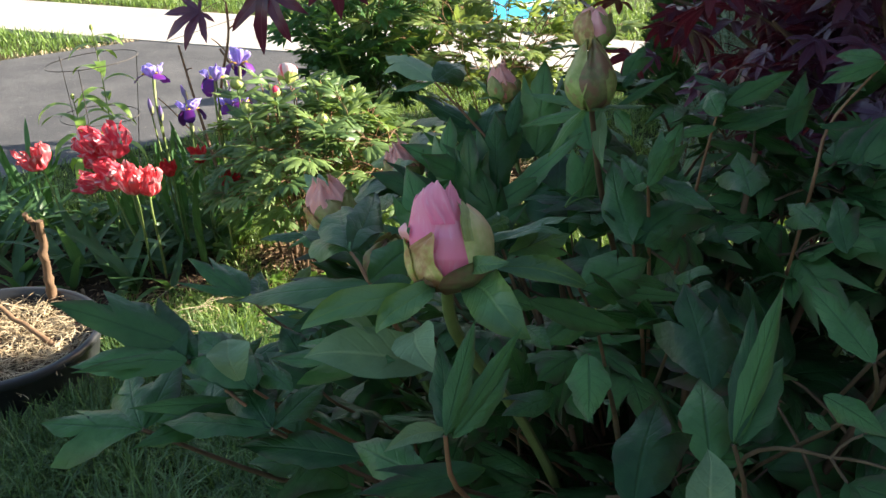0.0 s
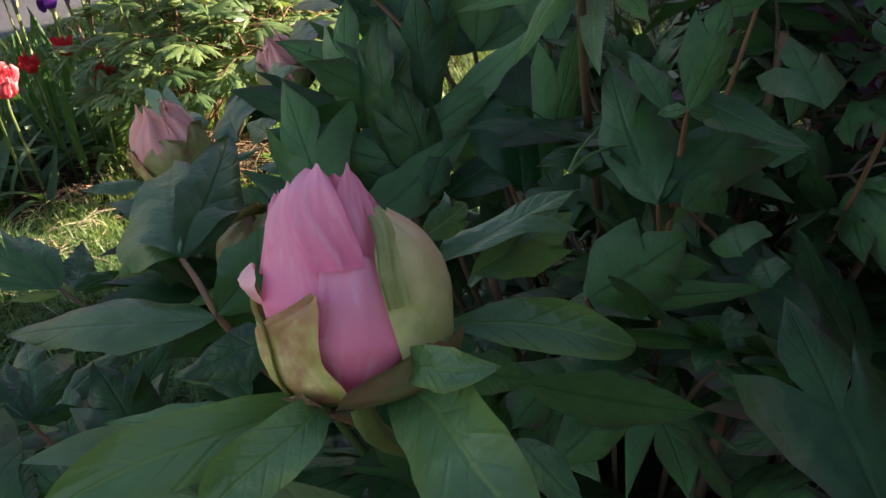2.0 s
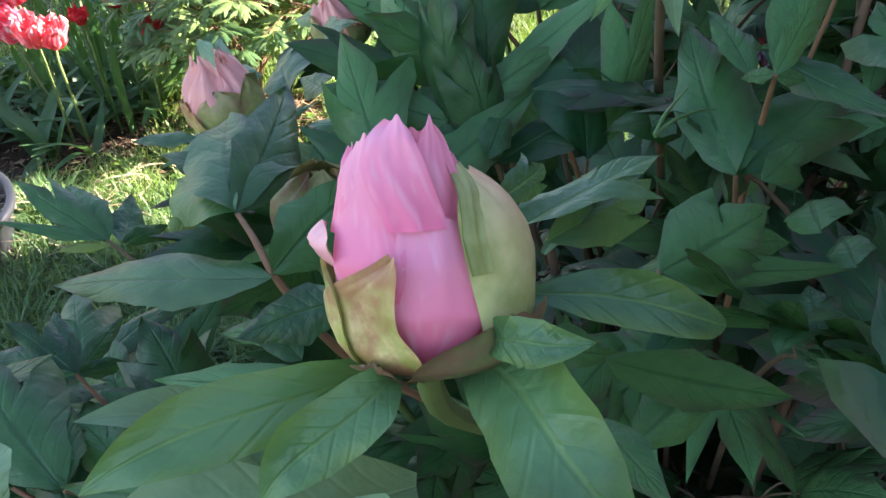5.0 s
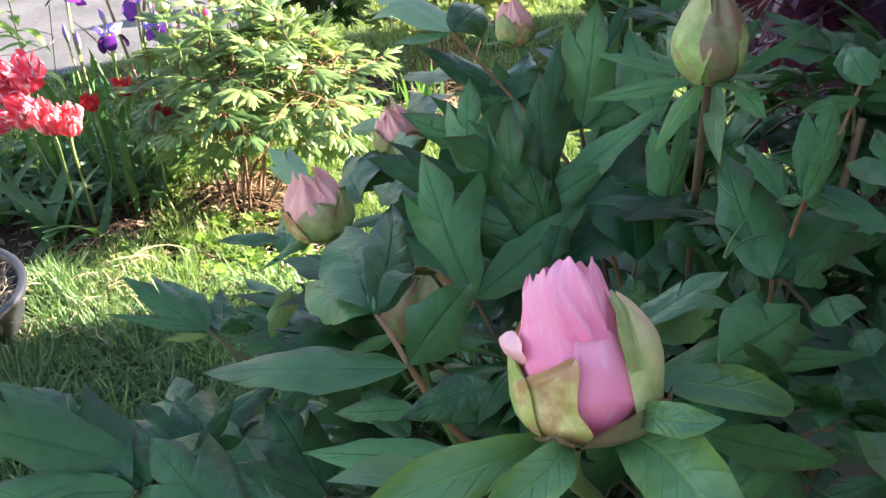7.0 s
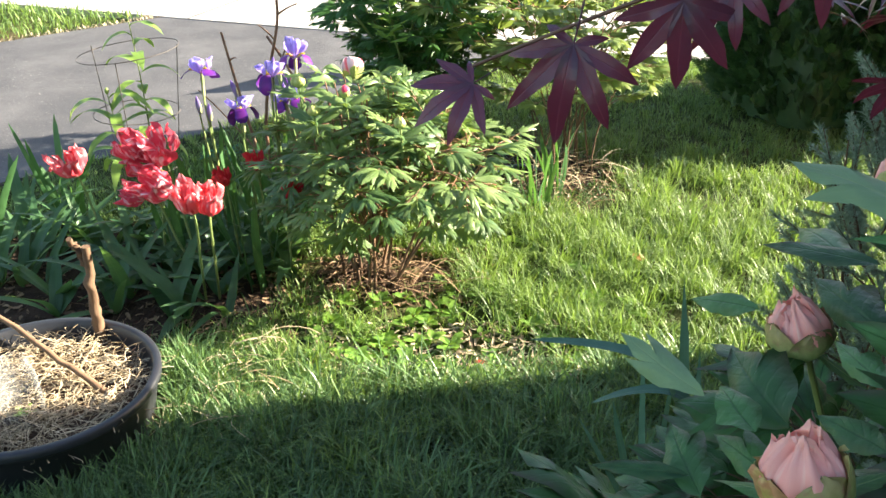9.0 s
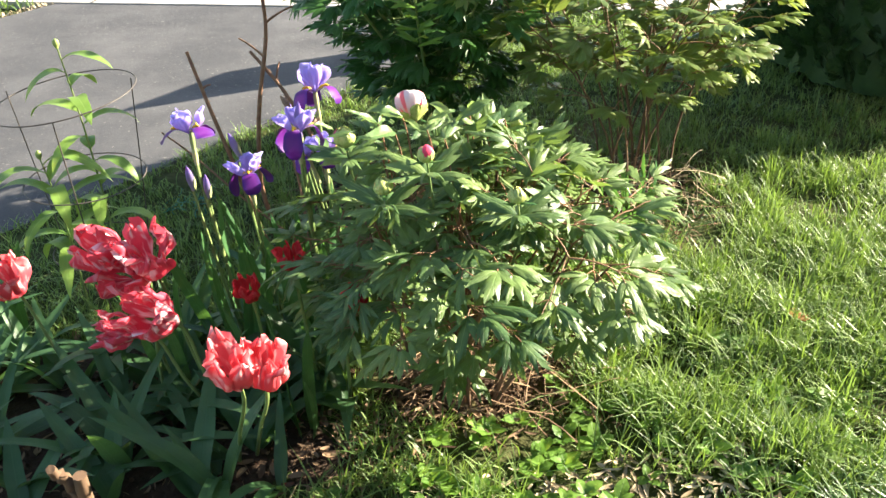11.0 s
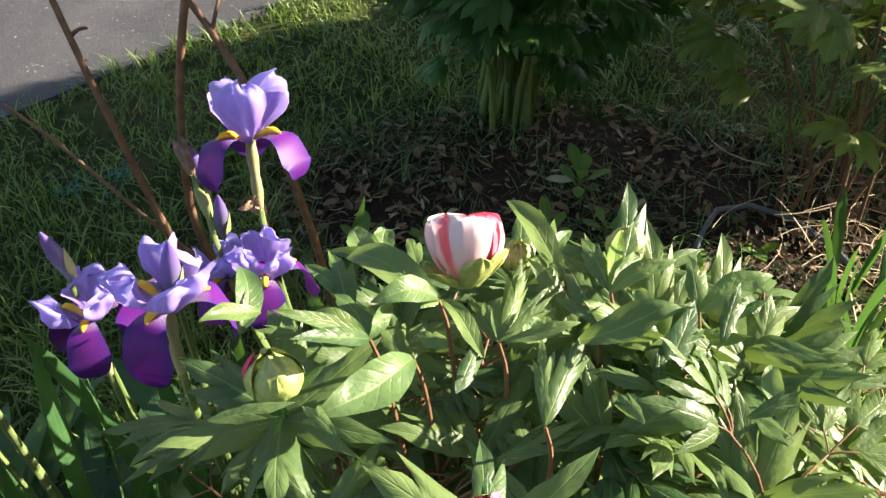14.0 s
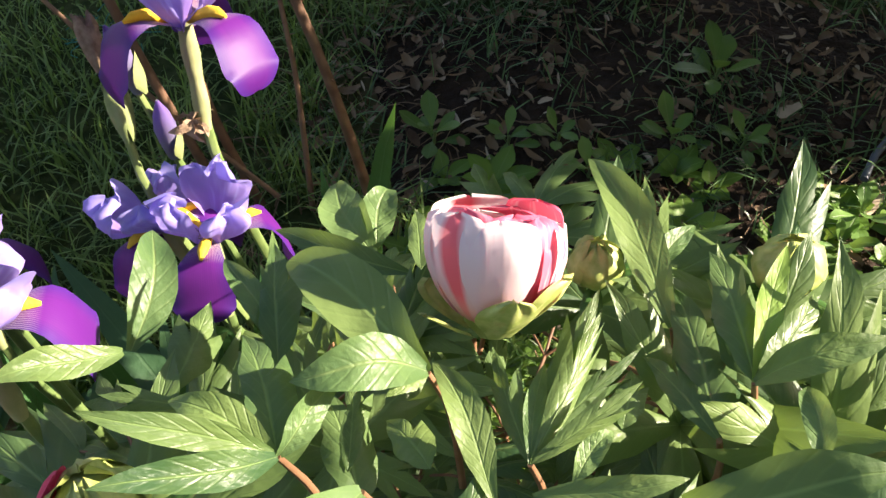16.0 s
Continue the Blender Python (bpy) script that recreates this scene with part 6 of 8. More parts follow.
def crown(at, n, L, seed, tilt=0.5):
    """Leaflets that stand round a shoot's tip."""
    r = random.Random(seed)
    for k in range(n):
        a = k * 2.4 + r.uniform(-0.3, 0.3)
        l = L * r.uniform(0.65, 1.0)
        tip = np.array(at) + l * np.array([math.cos(a) * 0.8, math.sin(a) * 0.8, r.uniform(0.1, 0.35 + tilt)])
        if clear_of_flower(tip, 0.065) and clear_of_flower((tip + at) / 2, 0.055):
            put_leaf(F2[r.randrange(6)], at, tip, (0.1 * math.cos(a), -0.3, 1), root=peony2, foot=P2, wide=1.0)


for at, n, L, seed, tilt in (((-0.39, 2.97, 0.6), 6, 0.11, 1, 0.5), ((-0.2, 3.0, 0.61), 6, 0.11, 2, 0.7), ((-0.13, 2.97, 0.62), 7, 0.11, 3, 0.8), ((-0.3, 2.9, 0.56), 6, 0.11, 4, 0.3), ((-0.19, 2.88, 0.6), 7, 0.11, 5, 0.5), ((-0.04, 2.95, 0.6), 6, 0.11, 6, 0.7), ((-0.44, 2.85, 0.55), 6, 0.1, 7, 0.4), ((-0.07, 2.83, 0.58), 7, 0.11, 8, 0.6), ((-0.24, 2.76, 0.57), 6, 0.1, 9, 0.4), ((-0.37, 3.06, 0.58), 5, 0.09, 10, 0.5), ((0.05, 2.9, 0.54), 6, 0.1, 11, 0.5), ((0.02, 3.03, 0.56), 6, 0.1, 12, 0.6), ((-0.36, 2.78, 0.54), 6, 0.1, 13, 0.3)):
    crown(at, n, L, seed, tilt)
    stalk([at, (at[0] * 0.8 + P2[0] * 0.2, at[1] * 0.8 + P2[1] * 0.2, at[2] - 0.15), P2 + (0, 0, 0.1)], 0.0025, 0.004, M_REDSTEM, root=peony2, foot=P2)


SUN = F2
SUNW = [wavy_leaf(k + 40, wave=0.16, curl=0.25).mesh("leaf", M_PEONYSUN) for k in range(4)]
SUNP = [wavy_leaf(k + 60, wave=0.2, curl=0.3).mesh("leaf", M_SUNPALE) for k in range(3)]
SUNY = [wavy_leaf(k + 80, wave=0.2, curl=0.2).mesh("leaf", M_YOUNG) for k in range(2)]
# the shoots that stand highest
leaf_at(SUNW, (-0.396, 2.92, 0.707), (-0.469, 2.913, 0.751), (0.29, -0.32, 0.9), 0.17, peony2, P2)
leaf_at(SUNW, (-0.396, 2.92, 0.707), (-0.447, 2.937, 0.716), (0.29, -0.23, 0.93), 0.34, peony2, P2)
leaf_at(SUNW, (-0.396, 2.92, 0.707), (-0.452, 2.881, 0.753), (0.28, -0.29, 0.92), 0.2, peony2, P2)
leaf_at(SUN, (-0.396, 2.92, 0.707), (-0.426, 2.995, 0.703), (0.43, -0.32, 0.84), 0.34, peony2, P2)
leaf_at(SUNP, (-0.396, 2.92, 0.707), (-0.379, 2.96, 0.706), (0.56, -0.47, 0.68), 0.36, peony2, P2)
leaf_at(SUNW, (-0.336, 2.974, 0.695), (-0.419, 3.041, 0.682), (0.15, -0.44, 0.89), 0.32, peony2, P2)
leaf_at(SUNP, (-0.336, 2.975, 0.695), (-0.394, 2.952, 0.717), (0.11, -0.31, 0.94), 0.4, peony2, P2)
leaf_at(SUN, (-0.336, 2.974, 0.695), (-0.351, 2.956, 0.71), (0.08, -0.31, 0.95), 0.4, peony2, P2)
leaf_at(SUN, (-0.362, 2.916, 0.661), (-0.381, 2.974, 0.679), (0.34, -0.29, 0.89), 0.42, peony2, P2)
leaf_at(SUNW, (-0.3, 2.92, 0.679), (-0.335, 2.987, 0.679), (0.22, -0.29, 0.93), 0.25, peony2, P2)
leaf_at(SUN, (-0.284, 2.942, 0.672), (-0.246, 3.027, 0.681), (0.23, -0.5, 0.84), 0.18, peony2, P2)
leaf_at(SUN, (-0.284, 2.942, 0.672), (-0.311, 3.008, 0.666), (-0.19, -0.46, 0.87), 0.26, peony2, P2)
leaf_at(SUN, (-0.284, 2.942, 0.672), (-0.23, 2.98, 0.69), (0.07, -0.49, 0.87), 0.22, peony2, P2)
leaf_at(SUNP, (-0.284, 2.942, 0.672), (-0.279, 3.001, 0.662), (-0.03, -0.41, 0.91), 0.18, peony2, P2)
leaf_at(SUN, (-0.193, 2.965, 0.667), (-0.202, 3.073, 0.658), (-0.18, -0.47, 0.86), 0.28, peony2, P2)
leaf_at(SUN, (-0.193, 2.965, 0.667), (-0.227, 3.023, 0.657), (-0.01, -0.33, 0.95), 0.26, peony2, P2)
leaf_at(SUN, (-0.193, 2.965, 0.667), (-0.181, 3.026, 0.657), (-0.48, -0.36, 0.8), 0.25, peony2, P2)
leaf_at(SUNW, (-0.209, 3.041, 0.647), (-0.255, 3.162, 0.645), (0.07, -0.48, 0.87), 0.21, peony2, P2)
leaf_at(SUN, (-0.211, 3.051, 0.642), (-0.219, 3.165, 0.639), (-0.33, -0.57, 0.75), 0.18, peony2, P2)
leaf_at(SUNP, (-0.22, 3.076, 0.645), (-0.192, 3.116, 0.643), (-0.14, -0.51, 0.85), 0.28, peony2, P2)
leaf_at(SUN, (-0.178, 2.989, 0.684), (-0.185, 3.08, 0.681), (-0.02, -0.48, 0.88), 0.27, peony2, P2)
leaf_at(SUN, (-0.178, 2.989, 0.684), (-0.137, 3.041, 0.694), (0.04, -0.57, 0.82), 0.3, peony2, P2)
leaf_at(SUNW, (-0.178, 2.989, 0.684), (-0.118, 3.007, 0.705), (-0.24, -0.38, 0.89), 0.28, peony2, P2)
leaf_at(SUNY, (-0.178, 2.989, 0.684), (-0.151, 3.078, 0.677), (-0.02, -0.51, 0.86), 0.16, peony2, P2)
leaf_at(SUNW, (-0.218, 2.92, 0.697), (-0.137, 2.928, 0.726), (-0.24, -0.32, 0.92), 0.36, peony2, P2)
leaf_at(SUNW, (-0.283, 2.912, 0.708), (-0.221, 2.921, 0.719), (-0.08, -0.29, 0.95), 0.2, peony2, P2)
leaf_at(SUNP, (-0.264, 2.93, 0.684), (-0.247, 2.955, 0.686), (-0.08, -0.34, 0.94), 0.4, peony2, P2)
leaf_at(SUNP, (-0.533, 3.027, 0.595), (-0.543, 3.113, 0.603), (0.51, -0.34, 0.79), 0.34, peony2, P2)
leaf_at(SUN, (-0.494, 2.994, 0.609), (-0.479, 3.058, 0.615), (0.31, -0.43, 0.85), 0.48, peony2, P2)
leaf_at(SUN, (-0.419, 2.998, 0.655), (-0.443, 3.079, 0.666), (0.51, -0.38, 0.77), 0.24, peony2, P2)
leaf_at(SUNP, (-0.42, 3.001, 0.657), (-0.462, 3.051, 0.666), (0.24, -0.43, 0.87), 0.24, peony2, P2)
leaf_at(SUNP, (-0.389, 3.099, 0.615), (-0.422, 3.155, 0.615), (0.17, -0.56, 0.81), 0.46, peony2, P2)
leaf_at(SUNP, (-0.388, 3.103, 0.617), (-0.386, 3.151, 0.616), (0.14, -0.57, 0.81), 0.5, peony2, P2)
leaf_at(SUN, (-0.354, 3.073, 0.64), (-0.362, 3.124, 0.642), (0.11, -0.56, 0.82), 0.34, peony2, P2)
leaf_at(SUNW, (-0.359, 3.059, 0.656), (-0.443, 3.089, 0.647), (0.15, -0.44, 0.88), 0.2, peony2, P2)
leaf_at(SUNW, (-0.497, 2.982, 0.677), (-0.54, 2.943, 0.707), (0.36, -0.31, 0.88), 0.28, peony2, P2)
leaf_at(SUN, (-0.457, 2.957, 0.671), (-0.497, 2.954, 0.687), (0.32, -0.34, 0.88), 0.3, peony2, P2)
leaf_at(SUN, (-0.24, 2.965, 0.669), (-0.23, 3.01, 0.66), (-0.11, -0.4, 0.91), 0.34, peony2, P2)
leaf_at(SUN, (-0.331, 2.934, 0.675), (-0.355, 2.967, 0.671), (0.1, -0.38, 0.92), 0.5, peony2, P2)
leaf_at(SUNP, (-0.157, 2.94, 0.7), (-0.155, 2.985, 0.689), (-0.29, -0.4, 0.87), 0.3, peony2, P2)
leaf_at(SUNP, (-0.36, 2.916, 0.684), (-0.436, 2.844, 0.702), (0.09, -0.42, 0.9), 0.36, peony2, P2)
leaf_at(SUN, (-0.257, 2.838, 0.691), (-0.212, 2.934, 0.703), (0.06, -0.59, 0.8), 0.24, peony2, P2)
leaf_at(SUN, (-0.257, 2.838, 0.691), (-0.248, 2.934, 0.697), (-0.3, -0.49, 0.82), 0.2, peony2, P2)
leaf_at(SUN, (-0.154, 2.889, 0.668), (-0.103, 2.959, 0.705), (-0.06, -0.6, 0.8), 0.3, peony2, P2)
leaf_at(SUN, (-0.154, 2.889, 0.668), (-0.212, 2.906, 0.683), (-0.16, -0.42, 0.89), 0.24, peony2, P2)
leaf_at(SUN, (-0.155, 2.886, 0.671), (-0.145, 2.924, 0.688), (-0.22, -0.47, 0.85), 0.3, peony2, P2)
leaf_at(SUN, (-0.281, 2.957, 0.66), (-0.247, 3.04, 0.682), (0.11, -0.66, 0.74), 0.22, peony2, P2)
leaf_at(SUN, (-0.281, 2.957, 0.66), (-0.231, 3.013, 0.673), (-0.08, -0.54, 0.84), 0.2, peony2, P2)
leaf_at(SUN, (-0.371, 2.932, 0.667), (-0.374, 2.987, 0.671), (0.16, -0.56, 0.81), 0.36, peony2, P2)
leaf_at(SUNP, (-0.096, 2.977, 0.668), (-0.028, 2.998, 0.69), (-0.27, -0.48, 0.84), 0.34, peony2, P2)
leaf_at(SUN, (-0.096, 2.977, 0.668), (-0.089, 3.041, 0.686), (-0.28, -0.59, 0.76), 0.3, peony2, P2)
leaf_at(SUN, (-0.031, 2.891, 0.689), (-0.063, 2.934, 0.676), (-0.3, -0.42, 0.86), 0.28, peony2, P2)
leaf_at(SUN, (-0.179, 2.836, 0.694), (-0.196, 2.877, 0.691), (-0.2, -0.48, 0.85), 0.34, peony2, P2)
leaf_at(SUNP, (-0.076, 2.835, 0.707), (-0.069, 2.876, 0.711), (-0.32, -0.43, 0.84), 0.4, peony2, P2)
leaf_at(SUN, (-0.418, 2.817, 0.718), (-0.445, 2.849, 0.719), (0.15, -0.44, 0.89), 0.4, peony2, P2)
leaf_at(SUN, (-0.513, 2.827, 0.726), (-0.448, 2.835, 0.735), (0.2, -0.39, 0.9), 0.2, peony2, P2)
leaf_at(SUN, (-0.325, 2.882, 0.679), (-0.296, 2.94, 0.684), (0.08, -0.54, 0.84), 0.25, peony2, P2)
leaf_at(SUN, (-0.418, 2.987, 0.664), (-0.434, 3.063, 0.681), (0.12, -0.62, 0.77), 0.3, peony2, P2)
leaf_at(SUN, (-0.113, 2.814, 0.728), (-0.073, 2.821, 0.751), (-0.29, -0.37, 0.88), 0.3, peony2, P2)
leaf_at(SUN, (-0.092, 2.924, 0.682), (-0.066, 2.984, 0.702), (-0.29, -0.51, 0.81), 0.3, peony2, P2)
leaf_at(SUN, (-0.17, 3.009, 0.643), (-0.185, 3.081, 0.677), (-0.18, -0.62, 0.76), 0.24, peony2, P2)
leaf_at(SUN, (-0.17, 3.009, 0.643), (-0.134, 3.08, 0.692), (-0.11, -0.66, 0.74), 0.3, peony2, P2)
stalk([(-0.396, 2.92, 0.707), (-0.384, 2.924, 0.657), (-0.348, 2.893, 0.38), (-0.236, 2.83, 0.1)], 0.0016, 0.0034, M_REDSTEM, peony2, P2)
stalk([(-0.336, 2.974, 0.695), (-0.324, 2.978, 0.645), (-0.306, 2.931, 0.38), (-0.236, 2.83, 0.1)], 0.0016, 0.0034, M_REDSTEM, peony2, P2)
stalk([(-0.284, 2.942, 0.672), (-0.272, 2.946, 0.622), (-0.27, 2.908, 0.38), (-0.236, 2.83, 0.1)], 0.0016, 0.0034, M_REDSTEM, peony2, P2)
stalk([(-0.193, 2.965, 0.667), (-0.181, 2.969, 0.617), (-0.206, 2.924, 0.38), (-0.236, 2.83, 0.1)], 0.0016, 0.0034, M_REDSTEM, peony2, P2)
stalk([(-0.178, 2.989, 0.684), (-0.166, 2.993, 0.634), (-0.195, 2.941, 0.38), (-0.236, 2.83, 0.1)], 0.0016, 0.0034, M_REDSTEM, peony2, P2)
stalk([(-0.209, 3.041, 0.647), (-0.197, 3.045, 0.597), (-0.217, 2.978, 0.38), (-0.236, 2.83, 0.1)], 0.0016, 0.0034, M_REDSTEM, peony2, P2)
stalk([(-0.36, 2.916, 0.684), (-0.348, 2.92, 0.634), (-0.323, 2.89, 0.38), (-0.236, 2.83, 0.1)], 0.0016, 0.0034, M_REDSTEM, peony2, P2)
stalk([(-0.257, 2.838, 0.691), (-0.245, 2.842, 0.641), (-0.251, 2.836, 0.38), (-0.236, 2.83, 0.1)], 0.0016, 0.0034, M_REDSTEM, peony2, P2)
stalk([(-0.154, 2.889, 0.668), (-0.142, 2.893, 0.618), (-0.179, 2.871, 0.38), (-0.236, 2.83, 0.1)], 0.0016, 0.0034, M_REDSTEM, peony2, P2)
stalk([(-0.096, 2.977, 0.668), (-0.084, 2.981, 0.618), (-0.138, 2.933, 0.38), (-0.236, 2.83, 0.1)], 0.0016, 0.0034, M_REDSTEM, peony2, P2)


def striped_flower():
    R, H = 0.034, 0.066
    at, axis, front = np.array([-0.309, 3.018, 0.668]) - P2, np.array([-0.02, 0.66, 0.75]), np.array([0.05, -0.8, 0.6])
    b = Build().tube([(0, 0, -0.004), (0, 0, 0.004), (0, 0, 0.012)], [0.006, 0.014, 0.016], 10)
    fl = part("flower", b.mesh("flower", M_GREENBUD), peony2, "cupped white and pink striped flower", frame_mat(at, axis, front))
    p = [R * k for k in (0.28, 0.6, 0.82, 0.96, 1.04, 1.06, 1.0, 0.82)]
    for az, hw, top, off, mat_, seed in ((0.1, 0.5, 0.96, 0.0026, M_WHITEPINK, 0.0), (-0.62, 0.46, 1.0, 0.0014, M_FLAME, 1.0), (0.85, 0.34, 0.98, 0.0012, M_CORAL, 2.0), (1.3, 0.36, 0.9, 0.0034, M_WHITEPINK, 11.0), (1.15, 0.4, 0.84, 0.0022, M_CORAL, 12.0), (-1.7, 0.65, 0.95, 0.0012, M_WHITEPINK, 3.0), (2.2, 0.7, 1.02, 0.0, M_CORAL, 4.0), (-2.6, 0.75, 1.02, -0.0006, M_FLAME, 5.0), (0.5, 0.9, 0.98, -0.007, M_CORAL, 6.0), (-0.9, 0.9, 1.0, -0.009, M_CORAL, 7.0), (2.5, 1.2, 0.97, -0.012, M_CORAL, 8.0), (-2.4, 1.2, 0.94, -0.015, M_WHITEPINK, 9.0), (0.3, 1.4, 0.9, -0.018, M_CORAL, 10.0)):
        b = Build()
        shell(b, az, hw * 1.1, p, H * top * np.array([0.06, 0.2, 0.36, 0.52, 0.68, 0.83, 0.95, 1.0]), off, 14, 17, 13, ruffle=0.015, seed=seed, frill=0.0008, crumple=0.0022)
        part("petal", b.mesh("petal", mat_), fl)
    for az, hi in ((0.28, 0.4), (1.1, 0.5), (1.9, 0.42), (-0.9, 0.2), (2.6, 0.3), (-2.2, 0.3)):
        b = Build()
        shell(b, az, 0.62, [p[0], p[1] * 1.04, p[2] * 1.1, p[3] * 1.16], np.linspace(-0.002, H * hi, 4), 0.0032, 2.2, 13, 13, ruffle=0.07, seed=az, crumple=0.003)
        part("sepal", b.mesh("sepal", M_SEPGREEN), fl)


striped_flower()
for at, R, H, petal, opening, seed in (((-0.472, 2.888, 0.672), 0.0225, 0.046, M_CORAL, 0.02, 11), ((-0.307, 2.752, 0.68), 0.017, 0.036, M_CORAL, 0.2, 12), ((-0.403, 2.721, 0.63), 0.019, 0.038, M_CORAL, 0.05, 13), ((-0.131, 2.658, 0.61), 0.017, 0.036, M_CORAL, 0.05, 14), ((-0.248, 3.088, 0.618), 0.0155, 0.032, M_CORAL, 0.02, 15), ((-0.138, 3.084, 0.63), 0.019, 0.038, M_CORAL, 0.1, 16), ((-0.06, 3.0, 0.63), 0.014, 0.03, M_CORAL, 0.0, 17)):
    at = np.array(at)
    peony_bud(peony2, at - P2, np.array([-0.1, 0.25, 1]), (-0.6, -0.8, 0), R, H, petal, seed, opening, "round yellow-green bud", (M_SEPGREEN,) * 5)
    stalk([at + (0, 0, 0.002), at + (0.01, 0.01, -0.12), P2 + (0, 0, 0.1)], 0.0024, 0.004, root=peony2, foot=P2)
    for k in range(6):
        a = k * 1.05 + seed
        tip = at + (0.1 * math.cos(a), 0.1 * math.sin(a), 0.025 * math.sin(3 * a + seed) + 0.01)
        if clear_of_flower(tip, 0.07) and clear_of_flower((tip + at) / 2, 0.06):
            put_leaf(F2[(k + seed) % 6], at - (0, 0, 0.03), tip, (0.1 * math.cos(a), -0.3, 1), root=peony2, foot=P2, wide=1.0)
    for k in range(3):
        a = k * 2.1 + seed
        put_leaf(BRACT[k % 3], at, at + (0.045 * math.cos(a), 0.045 * math.sin(a), 0.02), (0, 0, 1), "bract", peony2, P2)

b = Build()
shell(b, 2.9, 0.55, [0.02, 0.0245, 0.0238, 0.018, 0.012], [0.012, 0.022, 0.032, 0.04, 0.045], 0.0, 4, 11, 9, crumple=0.0016)
part("petal", b.mesh("petal", M_CORALRED), peony2, "coral petal showing at the side of a bud", frame_mat(np.array([-0.472, 2.888, 0.672]) - P2, (-0.1, 0.25, 1), (1, 0.1, 0)))
b = Build()
shell(b, -1.2, 0.9, [0.014, 0.019, 0.0185, 0.012, 0.006], [0.01, 0.018, 0.028, 0.036, 0.04], 0.0, 4, 11, 9, crumple=0.0016)
part("petal", b.mesh("petal", M_CORALRED), peony2, "coral petal showing at the side of a bud", frame_mat(np.array([-0.307, 2.752, 0.68]) - P2, (-0.1, 0.25, 1), (1, 0.1, 0)))

# ---- the two shrubs behind ----
rng = random.Random(25)
LEAVES3 = [peony_leaf(rng, 0.27, 0.095, 0.032, n=8) for _ in range(4)]
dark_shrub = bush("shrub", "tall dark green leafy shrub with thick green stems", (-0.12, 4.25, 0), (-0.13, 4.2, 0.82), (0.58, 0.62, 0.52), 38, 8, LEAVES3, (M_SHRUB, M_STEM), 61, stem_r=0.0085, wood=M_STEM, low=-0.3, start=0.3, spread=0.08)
LEAVES4 = [peony_leaf(rng, 0.25, 0.092, 0.033, n=8) for _ in range(4)]
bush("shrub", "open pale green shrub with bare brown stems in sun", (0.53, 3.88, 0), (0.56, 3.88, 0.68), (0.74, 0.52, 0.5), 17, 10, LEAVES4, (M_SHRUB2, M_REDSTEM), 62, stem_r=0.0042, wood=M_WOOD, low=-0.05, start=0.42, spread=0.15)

# a bright upright shoot on the dark shrub
FOOT3 = np.array([-0.12, 4.25, 0.0])
stalk([(-0.13, 4.22, 0.1), (-0.17, 3.98, 0.42), (-0.21, 3.76, 0.66), (-0.225, 3.7, 0.82)], 0.006, 0.003, M_STEM, dark_shrub, FOOT3)
bright = [b.mesh("leaf", M_WEED) for b in singles(19, 3, 1.0, 0.36, 2, fold=(0.2, 0.4))]
for k in range(15):
    a, z = k * 2.4, 0.62 + 0.013 * k
    put_leaf(bright[k % 3], (-0.218, 3.71, z), (-0.218 + 0.085 * math.cos(a), 3.71 + 0.085 * math.sin(a), z + 0.04), (0, -0.2, 1), root=dark_shrub, foot=FOOT3, wide=0.8)


